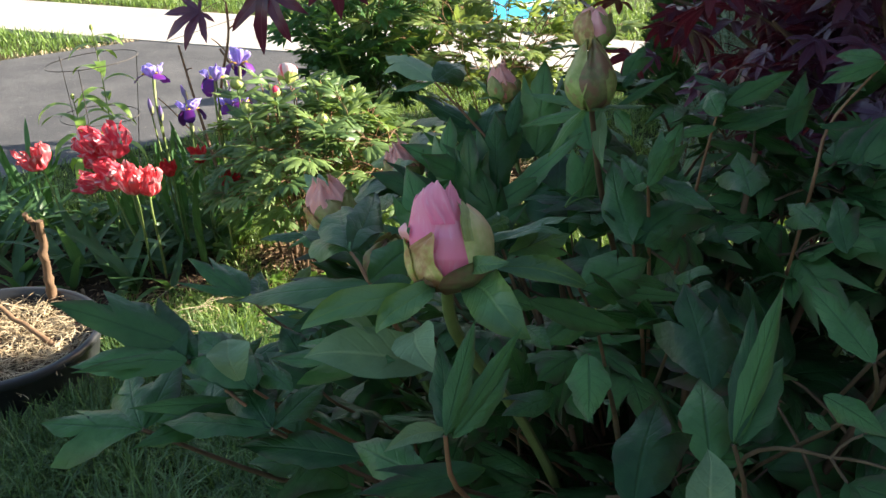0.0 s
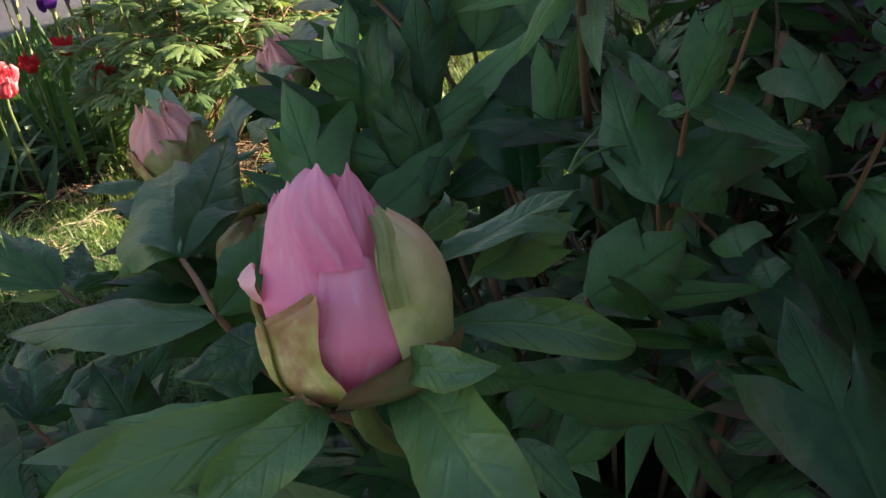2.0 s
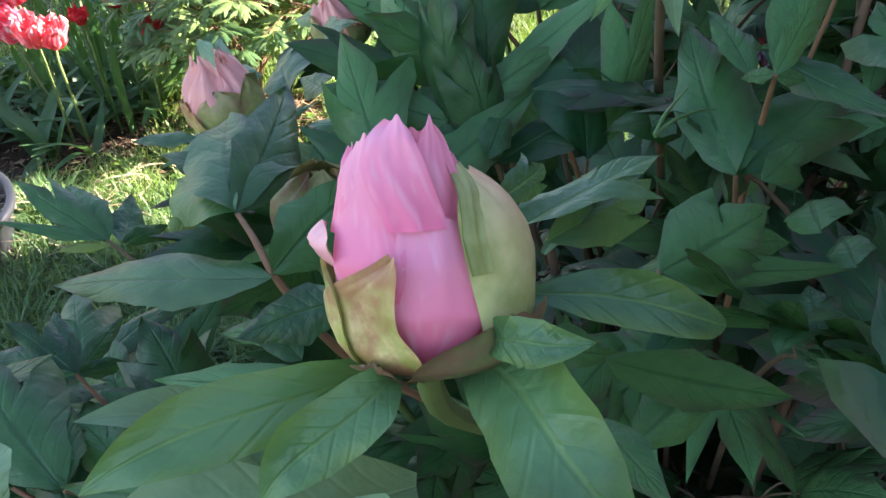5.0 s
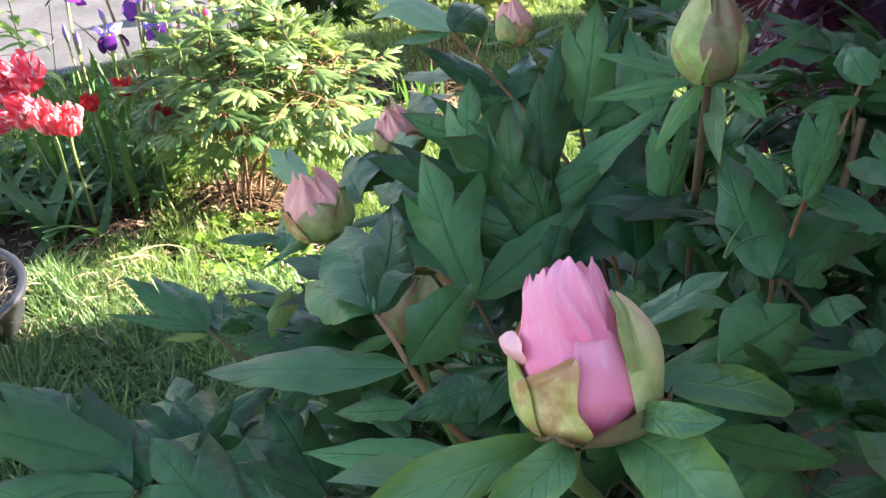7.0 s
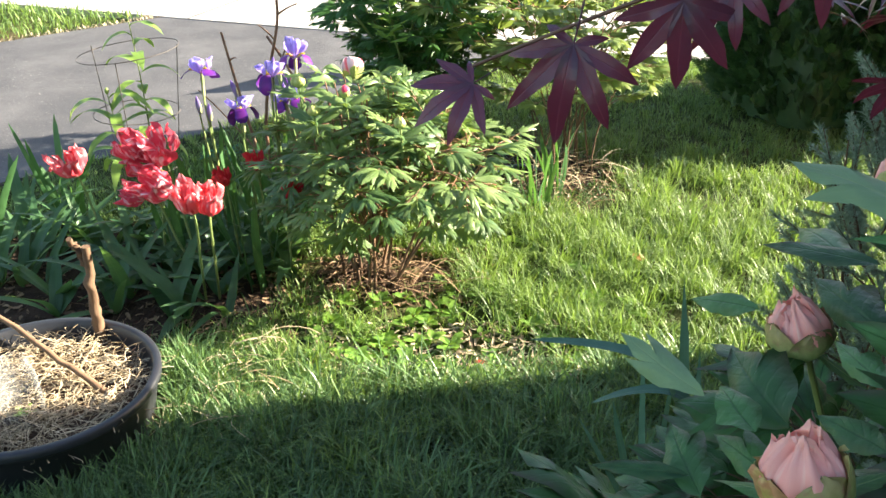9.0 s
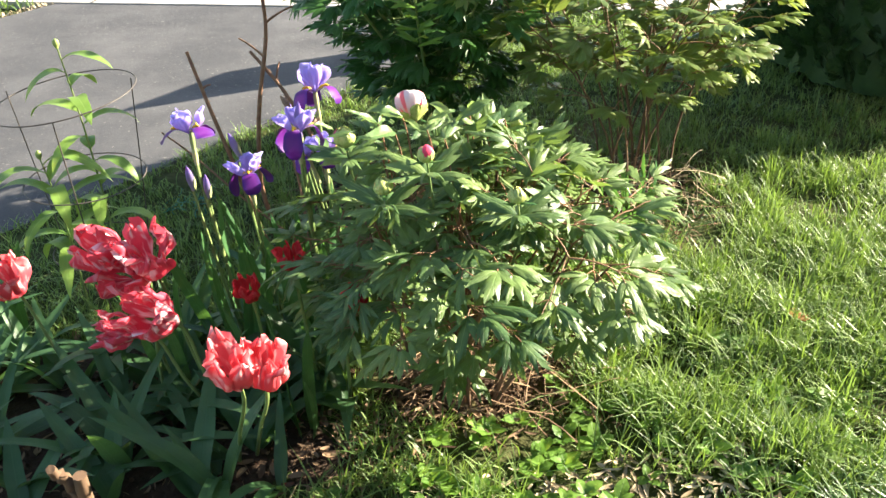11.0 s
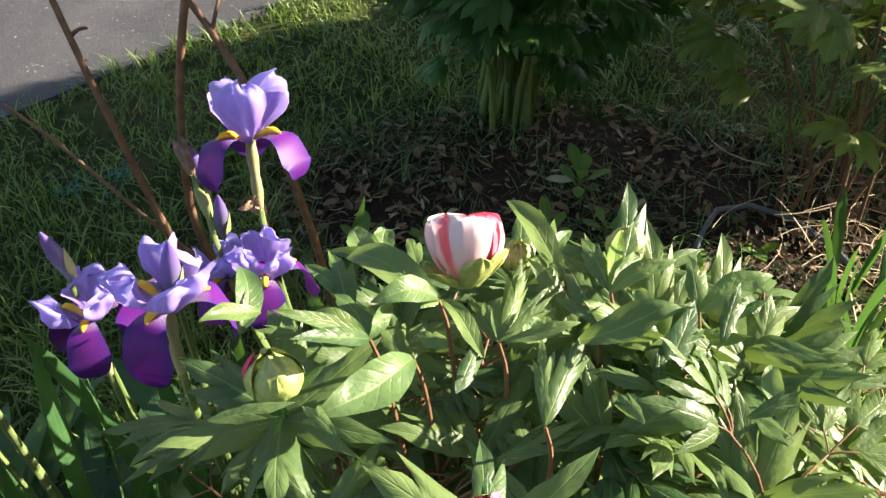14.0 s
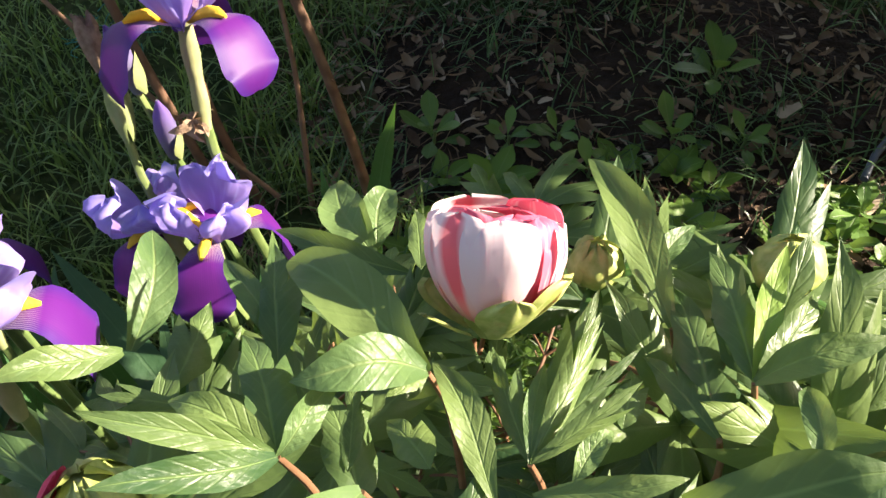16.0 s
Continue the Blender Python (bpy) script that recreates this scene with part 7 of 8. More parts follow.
# ---- irises ----
def iris_flower(parent, at, axis, front, s=1.0, seed=0, label="", droop=0.7, tall=0.78):
    rng = random.Random(seed)
    b = Build().tube([(0, 0, -0.04), (0, 0, -0.015), (0, 0, 0.004)], [0.0045, 0.0065, 0.005], 8)
    fl = part("flower", b.mesh("flower", M_SPATHE), parent, label or "lavender iris bloom with purple falls and yellow beards", frame_mat(at, axis, front, s))
    for k in range(3):
        b = Build()
        az = k * 2.094 + 1.047 + rng.uniform(-0.15, 0.15)
        shell(b, az, 0.92, np.array([0.006, 0.017, 0.029, 0.036, 0.037, 0.034, 0.03]) * rng.uniform(0.8, 1.15), np.array([0.002, 0.012, 0.025, 0.037, 0.048, 0.055, 0.057]) * rng.uniform(0.85, 1.12) * tall, 0.0, 5.0, 17, 19, ruffle=0.2, freq=2.2, seed=seed + k * 2.2, low=0.25, frill=0.006, crumple=0.019)
        part("standard", b.mesh("standard", M_STANDARD), fl)
        b = Build()
        az = k * 2.094 + rng.uniform(-0.12, 0.12)
        dr = droop * rng.uniform(0.75, 1.2)
        v = 1 - (1 - np.linspace(0, 1, 19)) ** 1.6
        dr = dr * 0.85
        reach = 0.072 - 0.026 * min(dr, 1.0)
        rr = 0.004 + reach * np.sin(np.minimum(v * (0.95 + 0.4 * dr), 1.35) * np.pi / 2 * 0.98)
        zz = 0.004 + 0.012 * np.sin(np.pi * np.minimum(v * 1.5, 1)) - 0.054 * dr * np.clip(v - 0.2, 0, 1) ** 1.7 * 1.45
        w = np.where(v < 0.62, np.interp(v, [0, 0.2, 0.45, 0.62], [0.006, 0.011, 0.0195, 0.023]), 0.023 * np.sqrt(np.clip(1 - ((v - 0.62) / 0.385) ** 2, 0, 1)))
        u = np.linspace(-1, 1, 11)
        e = np.array([math.cos(az), math.sin(az)])
        t = np.array([-e[1], e[0]])
        bow = 0.3 * w[:, None] * u**2 * (0.3 + 0.6 * v[:, None]) + 0.14 * w[:, None] * np.sin(5.5 * np.pi * v[:, None] + 3 * np.sign(u) + seed + k) * u**2 * (0.2 + v[:, None])
        R2 = rr[:, None] - 0.4 * bow * v[:, None] * dr
        P = np.stack([R2 * e[0] + w[:, None] * u * t[0], R2 * e[1] + w[:, None] * u * t[1], zz[:, None] - bow * (1 - 0.4 * v[:, None])], -1)
        b.grid(P)
        fall = part("fall", b.mesh("fall", M_FALL), fl)
        pts = np.stack([np.interp([0, 0.1, 0.2, 0.3, 0.38], v, c) for c in (rr * e[0], rr * e[1], zz + 0.003)], 1)
        part("beard", Build().tube(pts, [0.0018, 0.0034, 0.0042, 0.0036, 0.0012], 7).mesh("beard", M_BEARD), fall)
        b = Build()
        blade(b, 0.024, 0.011, 0.3, -0.25, n=6, M=axes_mat((0.003 * e[0], 0.003 * e[1], 0.006), (e[0], e[1], 0.5), (0, 0, 1)))
        part("style_arm", b.mesh("style_arm", M_STANDARD), fl)
    return fl


def iris_bud(parent, at, axis, s=1.0):
    b = Build().tube([(0, 0, -0.02), (0, 0, 0.0), (0, 0, 0.015), (0, 0, 0.03), (0, 0, 0.045)], [0.005, 0.0085, 0.0095, 0.007, 0.001], 9)
    bud = part("flower_bud", b.mesh("flower_bud", M_IRISBUD), parent, "furled violet bud", frame_mat(at, axis, (1, 0, 0), s))
    b = Build()
    shell(b, 0.5, 1.7, [0.006, 0.0105, 0.0105], [-0.022, -0.006, 0.016], 0.0006, 2.5, 6, 7)
    part("spathe", b.mesh("spathe", M_SPATHE), bud)


def sword(root, base, tip, W, seed, material=M_IRISLEAF):
    rng = random.Random(seed)
    base, tip = np.array(base, float), np.array(tip, float)
    n = 9
    s = np.linspace(0, 1, n)
    mid = curve(base, tip, 0, n, np.array([rng.uniform(-0.02, 0.02), rng.uniform(-0.02, 0.02), 0.01]))
    w = W / 2 * np.minimum(1, 0.75 + s) * np.sqrt(np.clip(1 - s**5, 0.0, 1))
    a = rng.uniform(0, 3.14)
    side = np.array([math.cos(a), math.sin(a), 0.0])
    u = np.array([-1, -0.4, 0.4, 1.0])
    nrm = np.array([-side[1], side[0], 0])
    P = mid[:, None] + w[:, None, None] * u[None, :, None] * side + (0.12 * w)[:, None, None] * (u**2)[None, :, None] * nrm
    b = Build().grid(P)
    part("leaf", b.mesh("leaf", material), root)


def iris_plant(base, flowers, buds, label, seed, nleaf=6):
    rng = random.Random(seed)
    base = np.array(base, float)
    root = thing("iris", base, label, "iris", "irises beside the driveway")
    for k, (at, axis, front, s, droop) in enumerate(flowers):
        at = np.array(at, float) - base
        iris_flower(root, at, axis, front, s * 1.06, seed * 5 + k, droop=droop, tall=1.2 if seed == 6 and k == 0 else 0.8)
        ax = np.array(axis, float) / np.linalg.norm(axis)
        pts = [at - ax * 0.03, at - ax * 0.09 + (0, 0, -0.02), at * [0.4, 0.4, 0.45], (0.01 * k, 0, -0.01)]
        stalk(np.array(pts) + base, 0.0036, 0.0055, M_STEM, root, base)
        part("spathe", Build().tube([at - ax * 0.075, at - ax * 0.055, at - ax * 0.03], [0.0045, 0.0068, 0.005], 8).mesh("spathe", M_SPATHE), root)
        if seed == 6 and k == 0:
            b = Build()
            for j in range(9):
                blade(b, rng.uniform(0.014, 0.024), 0.011, 0.7, rng.uniform(0.5, 1.2), n=7, wave=0.5, rng=rng, M=axes_mat(at - ax * 0.062 + np.array([-0.006, -0.008, 0]), (math.cos(j * 2.4), math.sin(j * 2.4), rng.uniform(-0.9, 0.5)), (rng.gauss(0, 1), rng.gauss(0, 1), 1)))
            part("withered_flower", b.mesh("withered_flower", M_WITHER), root, "shrivelled brown spent bloom")
    if seed == 6:
        # a spent stalk with two papery sheaths
        dry = np.array([(-0.612, 3.24, 0.655), (-0.603, 3.225, 0.64), (-0.591, 3.208, 0.618), (-0.58, 3.176, 0.56), (-0.53, 3.21, 0.25), (-0.5, 3.25, 0.0)])
        stalk(dry[1:], 0.0028, 0.0045, M_STEM, root, base)
        for j, way in ((0, dry[0] - dry[1]), (2, dry[1] - dry[3])):
            b = Build()
            for q in range(3):
                shell(b, q * 2.1, 1.3, np.array([0.0035, 0.0075, 0.008, 0.0062]) * (1 if j else 0.9), [-0.022, -0.008, 0.008, 0.022], 0.0005 * q, 3.0, 8, 8, ruffle=0.12, seed=q, frill=0.001, crumple=0.003)
            part("spathe", b.mesh("spathe", M_WITHER if j == 0 else M_SPATHE), root, "papery dry bud sheath", frame_mat(dry[j] - base, way, (1, 0, 0)))
    for at, axis in buds:
        at = np.array(at, float) - base
        iris_bud(root, at, axis)
        stalk(np.array([at + (0, 0, -0.015), at * [0.75, 0.75, 0.7], (0, 0, 0)]) + base, 0.003, 0.005, M_STEM, root, base)
    for k in range(nleaf):
        a = rng.uniform(0, 6.28)
        r = rng.uniform(0.0, 0.05)
        h = rng.uniform(0.32, 0.5)
        sword(root, (r * math.cos(a), r * math.sin(a), -0.01), ((r + rng.uniform(0.02, 0.14)) * math.cos(a), (r + rng.uniform(0.02, 0.14)) * math.sin(a), h), rng.uniform(0.022, 0.034), seed * 31 + k)
    return root


iris_plant((-0.78, 3.03, 0), [((-0.829, 3.05, 0.672), (-0.05, 0.3, 1), (0.3, 0.9, 0), 1.0, 0.3)], [((-0.814, 3.03, 0.53), (0.05, -0.05, 1)), ((-0.845, 3.02, 0.56), (-0.1, 0, 1))], "tall iris with one lavender and purple bloom and two buds", 3, 9)
iris_plant((-0.69, 3.12, 0), [((-0.722, 3.118, 0.517), (-0.1, 0.2, 1), (0.1, -0.9, 0), 0.95, 1.0)], [((-0.745, 3.15, 0.58), (-0.3, 0.1, 1))], "short iris with a lavender and purple bloom", 4, 6)
iris_plant((-0.57, 3.03, 0), [((-0.58, 2.985, 0.677), (0.0, 0.15, 1), (-0.15, -0.9, 0), 0.97, 1.05)], [((-0.575, 3.0, 0.7), (0.1, 0.1, 1))], "iris with a drooping purple bloom beside the peony", 5, 8)
iris_plant((-0.5, 3.25, 0), [((-0.535, 3.235, 0.675), (-0.05, 0.35, 1), (-0.15, 0.95, 0), 1.0, 0.9), ((-0.527, 3.155, 0.54), (0.0, 0.25, 1), (0.1, -0.9, 0), 0.95, 0.8), ((-0.57, 3.17, 0.53), (-0.3, 0.2, 1), (-0.4, -0.9, 0), 0.85, 0.7)], [((-0.591, 3.256, 0.54), (0.05, 0, 1)), ((-0.605, 3.26, 0.61), (-0.1, 0, 1))], "tallest iris with three lavender and purple blooms", 6, 9)

# more sword leaves between tulips and driveway
rng = random.Random(77)
for at, n, seed in (((-1.72, 3.0, 0), 9, 1), ((-1.5, 3.3, 0), 8, 2), ((-0.95, 3.0, 0), 8, 3), ((-0.62, 2.75, 0), 8, 4)):
    root = thing("iris", at, "clump of green iris sword leaves without flowers", "iris", "irises beside the driveway")
    for k in range(n):
        a, r = rng.uniform(0, 6.28), rng.uniform(0, 0.06)
        sword(root, (r * math.cos(a), r * math.sin(a), -0.01), ((r + rng.uniform(0.02, 0.16)) * math.cos(a), (r + rng.uniform(0.02, 0.16)) * math.sin(a), rng.uniform(0.22, 0.42)), rng.uniform(0.018, 0.03), seed * 97 + k)


# ---- tulips ----
def tulip(base, at, axis, material, seed, s=1.0, label="red and white fringed tulip", leaves=2, bow=0.0):
    rng = random.Random(seed)
    base = np.array(base, float)
    root = thing("tulip", base, label, "tulip", "tulips in the bed")
    at = np.array(at, float) - base
    ax = np.array(axis, float) / np.linalg.norm(axis)
    b = Build().tube([(0, 0, -0.002), (0, 0, 0.004), (0, 0, 0.02)], [0.004, 0.007, 0.003], 8)
    fl = part("flower", b.mesh("flower", M_STEM), root, m=frame_mat(at - ax * 0.028 * s, ax, (0.4, -0.9, 0), s))
    for k in range(7):
        b = Build()
        inner = k % 2
        open_ = rng.uniform(0.8, 1.25)
        R = 0.033 * open_
        prof = [0.005, R * 0.75, R, R * 1.06, R * rng.uniform(0.9, 1.2), R * rng.uniform(0.7, 1.3)]
        shell(b, k * 1.047 + rng.uniform(-0.2, 0.2), rng.uniform(0.55, 0.72), prof, np.array([0.0, 0.01, 0.025, 0.042, 0.056, 0.066]) * rng.uniform(0.8, 1.1), -0.004 * inner, 5.0, 12, 13, ruffle=0.1, freq=3.5, seed=rng.uniform(0, 6), low=0.45, frill=0.009, crumple=0.014)
        part("petal", b.mesh("petal", material), fl)
    foot = np.array([0.0, 0, -0.01])
    stem_top = at - ax * 0.028 * s
    stalk(np.array([stem_top, stem_top - ax * 0.05 + (0, 0, bow), stem_top * 0.45, foot]) + base, 0.0036, 0.0048, M_STEM, root, base)
    for k in range(leaves):
        a = rng.uniform(0, 6.28)
        L, W = rng.uniform(0.2, 0.3), rng.uniform(0.035, 0.055)
        b = Build()
        blade(b, L, W, 0.35, rng.uniform(0.3, 0.7), n=12, widest=0.35, rng=rng, M=axes_mat((0.005 * math.cos(a), 0.005 * math.sin(a), 0), (math.cos(a), math.sin(a), rng.uniform(0.9, 1.8)), (-math.cos(a), -math.sin(a), 1)))
        part("leaf", b.mesh("leaf", M_TULIPLEAF), root)
    return root


for k, (base, at, axis, material, s, label) in enumerate((
    ((-0.8, 2.66, 0), (-0.712, 2.345, 0.5), (-0.05, -0.15, 1), M_TULIPPINK, 0.95, "pink-red fringed tulip with white streaks on a tall pale stem"),
    ((-0.76, 2.68, 0), (-0.658, 2.335, 0.5), (0.1, -0.15, 1), M_TULIPPINK, 0.95, "pink-red fringed tulip with white streaks on a tall pale stem"),
    ((-0.95, 2.9, 0), (-1.06, 2.93, 0.44), (-0.5, -0.35, 0.8), M_TULIP, 1.05, "red fringed tulip flamed with white"),
    ((-0.86, 2.86, 0), (-0.94, 2.84, 0.475), (-0.1, -0.4, 1), M_TULIP, 1.05, "red fringed tulip flamed with white"),
    ((-0.98, 2.85, 0), (-1.0, 2.86, 0.42), (-0.4, -0.7, 0.6), M_TULIP, 1.0, "red fringed tulip flamed with white"),
    ((-0.82, 2.8, 0), (-0.92, 2.72, 0.385), (-0.5, -0.5, 0.7), M_TULIP, 0.95, "nodding red and white fringed tulip"),
    ((-0.85, 2.83, 0), (-1.01, 2.73, 0.35), (-0.9, -0.3, 0.35), M_TULIP, 0.75, "nodding red and white fringed tulip"),
    ((-1.25, 3.05, 0), (-1.312, 2.988, 0.36), (-0.15, -0.4, 1), M_TULIPPINK, 1.1, "pink and white fringed tulip"),
    ((-0.6, 2.86, 0), (-0.622, 2.83, 0.43), (0, -0.3, 1), M_TULIPRED, 0.85, "plain red tulip among the leaves"),
    ((-0.53, 2.8, 0), (-0.5, 2.72, 0.375), (0.4, -0.3, 0.8), M_TULIPRED, 0.85, "plain red tulip under the peony"),
    ((-0.7, 2.82, 0), (-0.722, 2.765, 0.4), (-0.1, -0.3, 1), M_TULIPRED, 0.8, "plain red tulip among the leaves"),
)):
    tulip(base, at, axis, material, 100 + k, s * (0.95 if material is M_TULIPRED else 1.5 if material is M_TULIP else 1.3), label, 3, 0.0)
rng = random.Random(88)
for k in range(46):
    at = (rng.uniform(-1.75, -0.55), rng.uniform(2.5, 3.2), 0)
    root = thing("tulip", at, "tulip clump of broad grey-green leaves", "tulip", "tulips in the bed")
    for j in range(4):
        a = rng.uniform(0, 6.28)
        b = Build()
        blade(b, rng.uniform(0.22, 0.4), rng.uniform(0.03, 0.055), 0.35, rng.uniform(0.15, 0.7), n=12, widest=0.35, rng=rng, M=axes_mat((0, 0, -0.005), (math.cos(a), math.sin(a), rng.uniform(0.7, 2.2)), (-math.cos(a), -math.sin(a), 1)))
        part("leaf", b.mesh("leaf", M_TULIPLEAF), root)


# ---- black tub with straw ----
def tub():
    root = thing("planter", (POT_AT[0], POT_AT[1], 0), "wide black plastic tub filled with straw mulch", "planter")
    R, H, seg = POT_R, 0.17, 64
    a = np.linspace(0, 2 * np.pi, seg + 1)
    prof = [(R * 0.86, -0.01), (R * 0.88, 0.0), (R * 0.965, H - 0.03), (R * 0.985, H - 0.028), (R, H - 0.02), (R, H - 0.004), (R - 0.004, H), (R - 0.018, H), (R - 0.022, H - 0.004), (R - 0.026, H - 0.03), (R * 0.85, 0.04)]
    P = np.array([[(r * math.cos(t), r * math.sin(t), z) for t in a] for r, z in prof])
    part("body", Build().grid(P).mesh("body", M_POT), root)
    rr, aa = np.meshgrid(np.linspace(0, R * 0.9, 14), a, indexing="ij")
    Z = 0.105 + 0.012 * soft_noise(rr * np.cos(aa), rr * np.sin(aa), 20) + 0.02 * (1 - rr / R)
    part("soil", Build().grid(np.stack([rr * np.cos(aa), rr * np.sin(aa), Z], -1)).mesh("soil", M_SOIL), root)
    return root


tub()
ring = lambda px, py: px * px + py * py < (POT_R * 0.86) ** 2
strands("straw_mulch", 2400, (-0.3, 0.3, -0.3, 0.3), 41, M_STRAW, "pale dry straw heaped in the tub", z=(0.112, 0.152), length=(0.02, 0.1), rad=0.00095, keep=ring, at=(POT_AT[0], POT_AT[1], 0))


def stick(name, pts, r, label, category, material=M_WOOD, knots=3, seed=0):
    rs = np.random.RandomState(seed)
    p = np.array(pts, float)
    t = np.linspace(0, len(p) - 1, 14)
    q = np.stack([np.interp(t, range(len(p)), p[:, c]) for c in range(3)], 1) + rs.normal(0, r * 0.25, (14, 3))
    rad = np.linspace(r, r * 0.75, 14) * (1 + 0.2 * (rs.rand(14) > 0.7))
    o = q[0].copy()
    ob = new(name, Build().tube(q - o, rad, 8).mesh(name, material))
    ob.location = o
    return tagged(ob, label, category)


stick("stick", [(-0.84, 1.93, 0.11), (-1.02, 2.0, 0.21), (-1.3, 2.12, 0.35)], 0.009, "dry brown stick leaning in the tub", "stick", M_WOOD)
stick("broken_stem", [(-0.99, 2.235, 0.1), (-0.985, 2.22, 0.25), (-0.972, 2.2, 0.43)], 0.016, "snapped reddish brown plant stem in the tub", "stem", M_WOOD, seed=2)
stick("broken_stem", [(-0.982, 2.21, 0.37), (-0.995, 2.205, 0.42), (-1.01, 2.2, 0.455)], 0.011, "split tip of the snapped stem", "stem", M_WOOD, seed=3)
m_clear = Mat("clear plastic", 0.12)
m_clear.colour((0.5, 0.53, 0.52))
see_through = m_clear.n("ShaderNodeBsdfTransparent")
thin_mix = m_clear.n("ShaderNodeMixShader")
thin_mix.inputs[0].default_value = 0.11
m_clear.t.links.new(see_through.outputs[0], thin_mix.inputs[1])
m_clear.t.links.new(m_clear.bsdf.outputs[0], thin_mix.inputs[2])
m_clear.t.links.new(thin_mix.outputs[0], m_clear.out.inputs[0])


def bottle():
    root = thing("bottle", (-1.06, 1.86, 0.12), "clear cut plastic bottle set upside over a seedling", "bottle")
    a = np.linspace(0, 2 * np.pi, 33)
    prof = [(0.055, 0.0), (0.054, 0.06), (0.05, 0.12), (0.04, 0.155), (0.034, 0.16), (0.032, 0.175), (0.0305, 0.175), (0.032, 0.158), (0.048, 0.12), (0.0525, 0.06), (0.0535, 0.0)]
    ob = part("wall", Build().grid(np.array([[(r * math.cos(t), r * math.sin(t), z) for t in a] for r, z in prof])).mesh("wall", m_clear.mat), root)
    ob.visible_shadow = False
    rng = random.Random(4)
    for k in range(5):
        b = Build()
        blade(b, 0.04, 0.018, 0.3, 0.3, rng=rng, M=axes_mat((0, 0, 0.0), (math.cos(k * 1.3), math.sin(k * 1.3), 1.0), (0, 0, 1)))
        part("leaf", b.mesh("leaf", M_WEED), root)


bottle()


# ---- wire cage with a young plant ----
def cage():
    c = np.array([-1.2, 3.42, 0.0])
    root = thing("plant_cage", c, "thin wire ring cage round a young plant", "cage")
    a = np.linspace(0, 2 * np.pi, 41)
    for r, z, tilt in ((0.19, 0.66, 0.02), (0.165, 0.42, 0.0), (0.14, 0.2, 0.0)):
        P = np.stack([r * np.cos(a), r * np.sin(a), z + tilt * np.cos(a)], 1)
        part("ring", Build().tube(P, 0.0018, 6, cap=False).mesh("ring", M_WIRE), root)
    for k in range(3):
        t = k * 2.09 + 0.6
        P = [(0.1 * math.cos(t), 0.1 * math.sin(t), -0.02), (0.14 * math.cos(t), 0.14 * math.sin(t), 0.2), (0.165 * math.cos(t), 0.165 * math.sin(t), 0.42), (0.19 * math.cos(t), 0.19 * math.sin(t), 0.66)]
        part("wire", Build().tube(P, 0.0018, 6).mesh("wire", M_WIRE), root)
    b2 = c + (0.02, 0.0, 0)
    plant = thing("young_plant", b2, "young plant with drooping bright green leaves in a wire cage", "plant")
    rng = random.Random(12)
    for off, h in (((0.0, 0.02), 0.78), ((-0.1, -0.05), 0.5)):
        top = np.array([off[0] - 0.02, off[1] + 0.03, h])
        pts = curve((off[0], off[1], -0.01), top, 0, 8, (0.015, 0, 0))
        part("stem", Build().tube(pts, np.linspace(0.004, 0.002, 8), 6).mesh("stem", M_STEM), plant)
        for k in range(14):
            f = 0.35 + 0.65 * k / 14
            pos = np.array([np.interp(f, np.linspace(0, 1, 8), pts[:, j]) for j in range(3)])
            az = k * 2.4
            b = Build()
            blade(b, rng.uniform(0.17, 0.22) * (1.2 - 0.45 * f * (h > 0.6)), rng.uniform(0.04, 0.05), 0.3, rng.uniform(0.8, 1.2), n=10, rng=rng, M=axes_mat(pos, (math.cos(az), math.sin(az), rng.uniform(0.5, 1.0)), (-math.cos(az) * 0.5, -math.sin(az) * 0.5, 1)))
            part("leaf", b.mesh("leaf", M_YOUNG), plant)
        part("flower_bud", Build().tube([top - (0, 0, 0.005), top + (0, 0, 0.006), top + (0, 0, 0.016), top + (0, 0, 0.022)], [0.003, 0.009, 0.008, 0.002], 8).mesh("flower_bud", M_GREENBUD), plant)


cage()


# ---- bare rose canes ----
def cane(pts, r, twigs, label, seed):
    rs = np.random.RandomState(seed)
    p = np.array(pts, float)
    root = thing("rose_cane", p[0], label, "cane", "bare rose canes")
    p = p - p[0]
    t = np.linspace(0, len(p) - 1, 16)
    q = np.stack([np.interp(t, range(len(p)), p[:, c]) for c in range(3)], 1)
    for _ in range(2):
        q[1:-1] = (q[:-2] + 2 * q[1:-1] + q[2:]) / 4
    part("stem", Build().tube(q, np.linspace(r, r * 0.65, 16), 8).mesh("stem", M_CANE), root)
    for k in range(9):
        i = rs.randint(3, 15)
        a = rs.uniform(0, 6.28)
        part("thorn", Build().tube([q[i], q[i] + np.array([math.cos(a), math.sin(a), 0.3]) * 0.012], [r * 0.35, 0.0002], 5).mesh("thorn", M_CANE), root)
    for i, d, l in twigs:
        e = q[i] + np.array(d, float) / np.linalg.norm(d) * l
        part("twig", Build().tube(curve(q[i], e, 0.005, 5), np.linspace(r * 0.5, r * 0.3, 5), 6).mesh("twig", M_CANE), root)


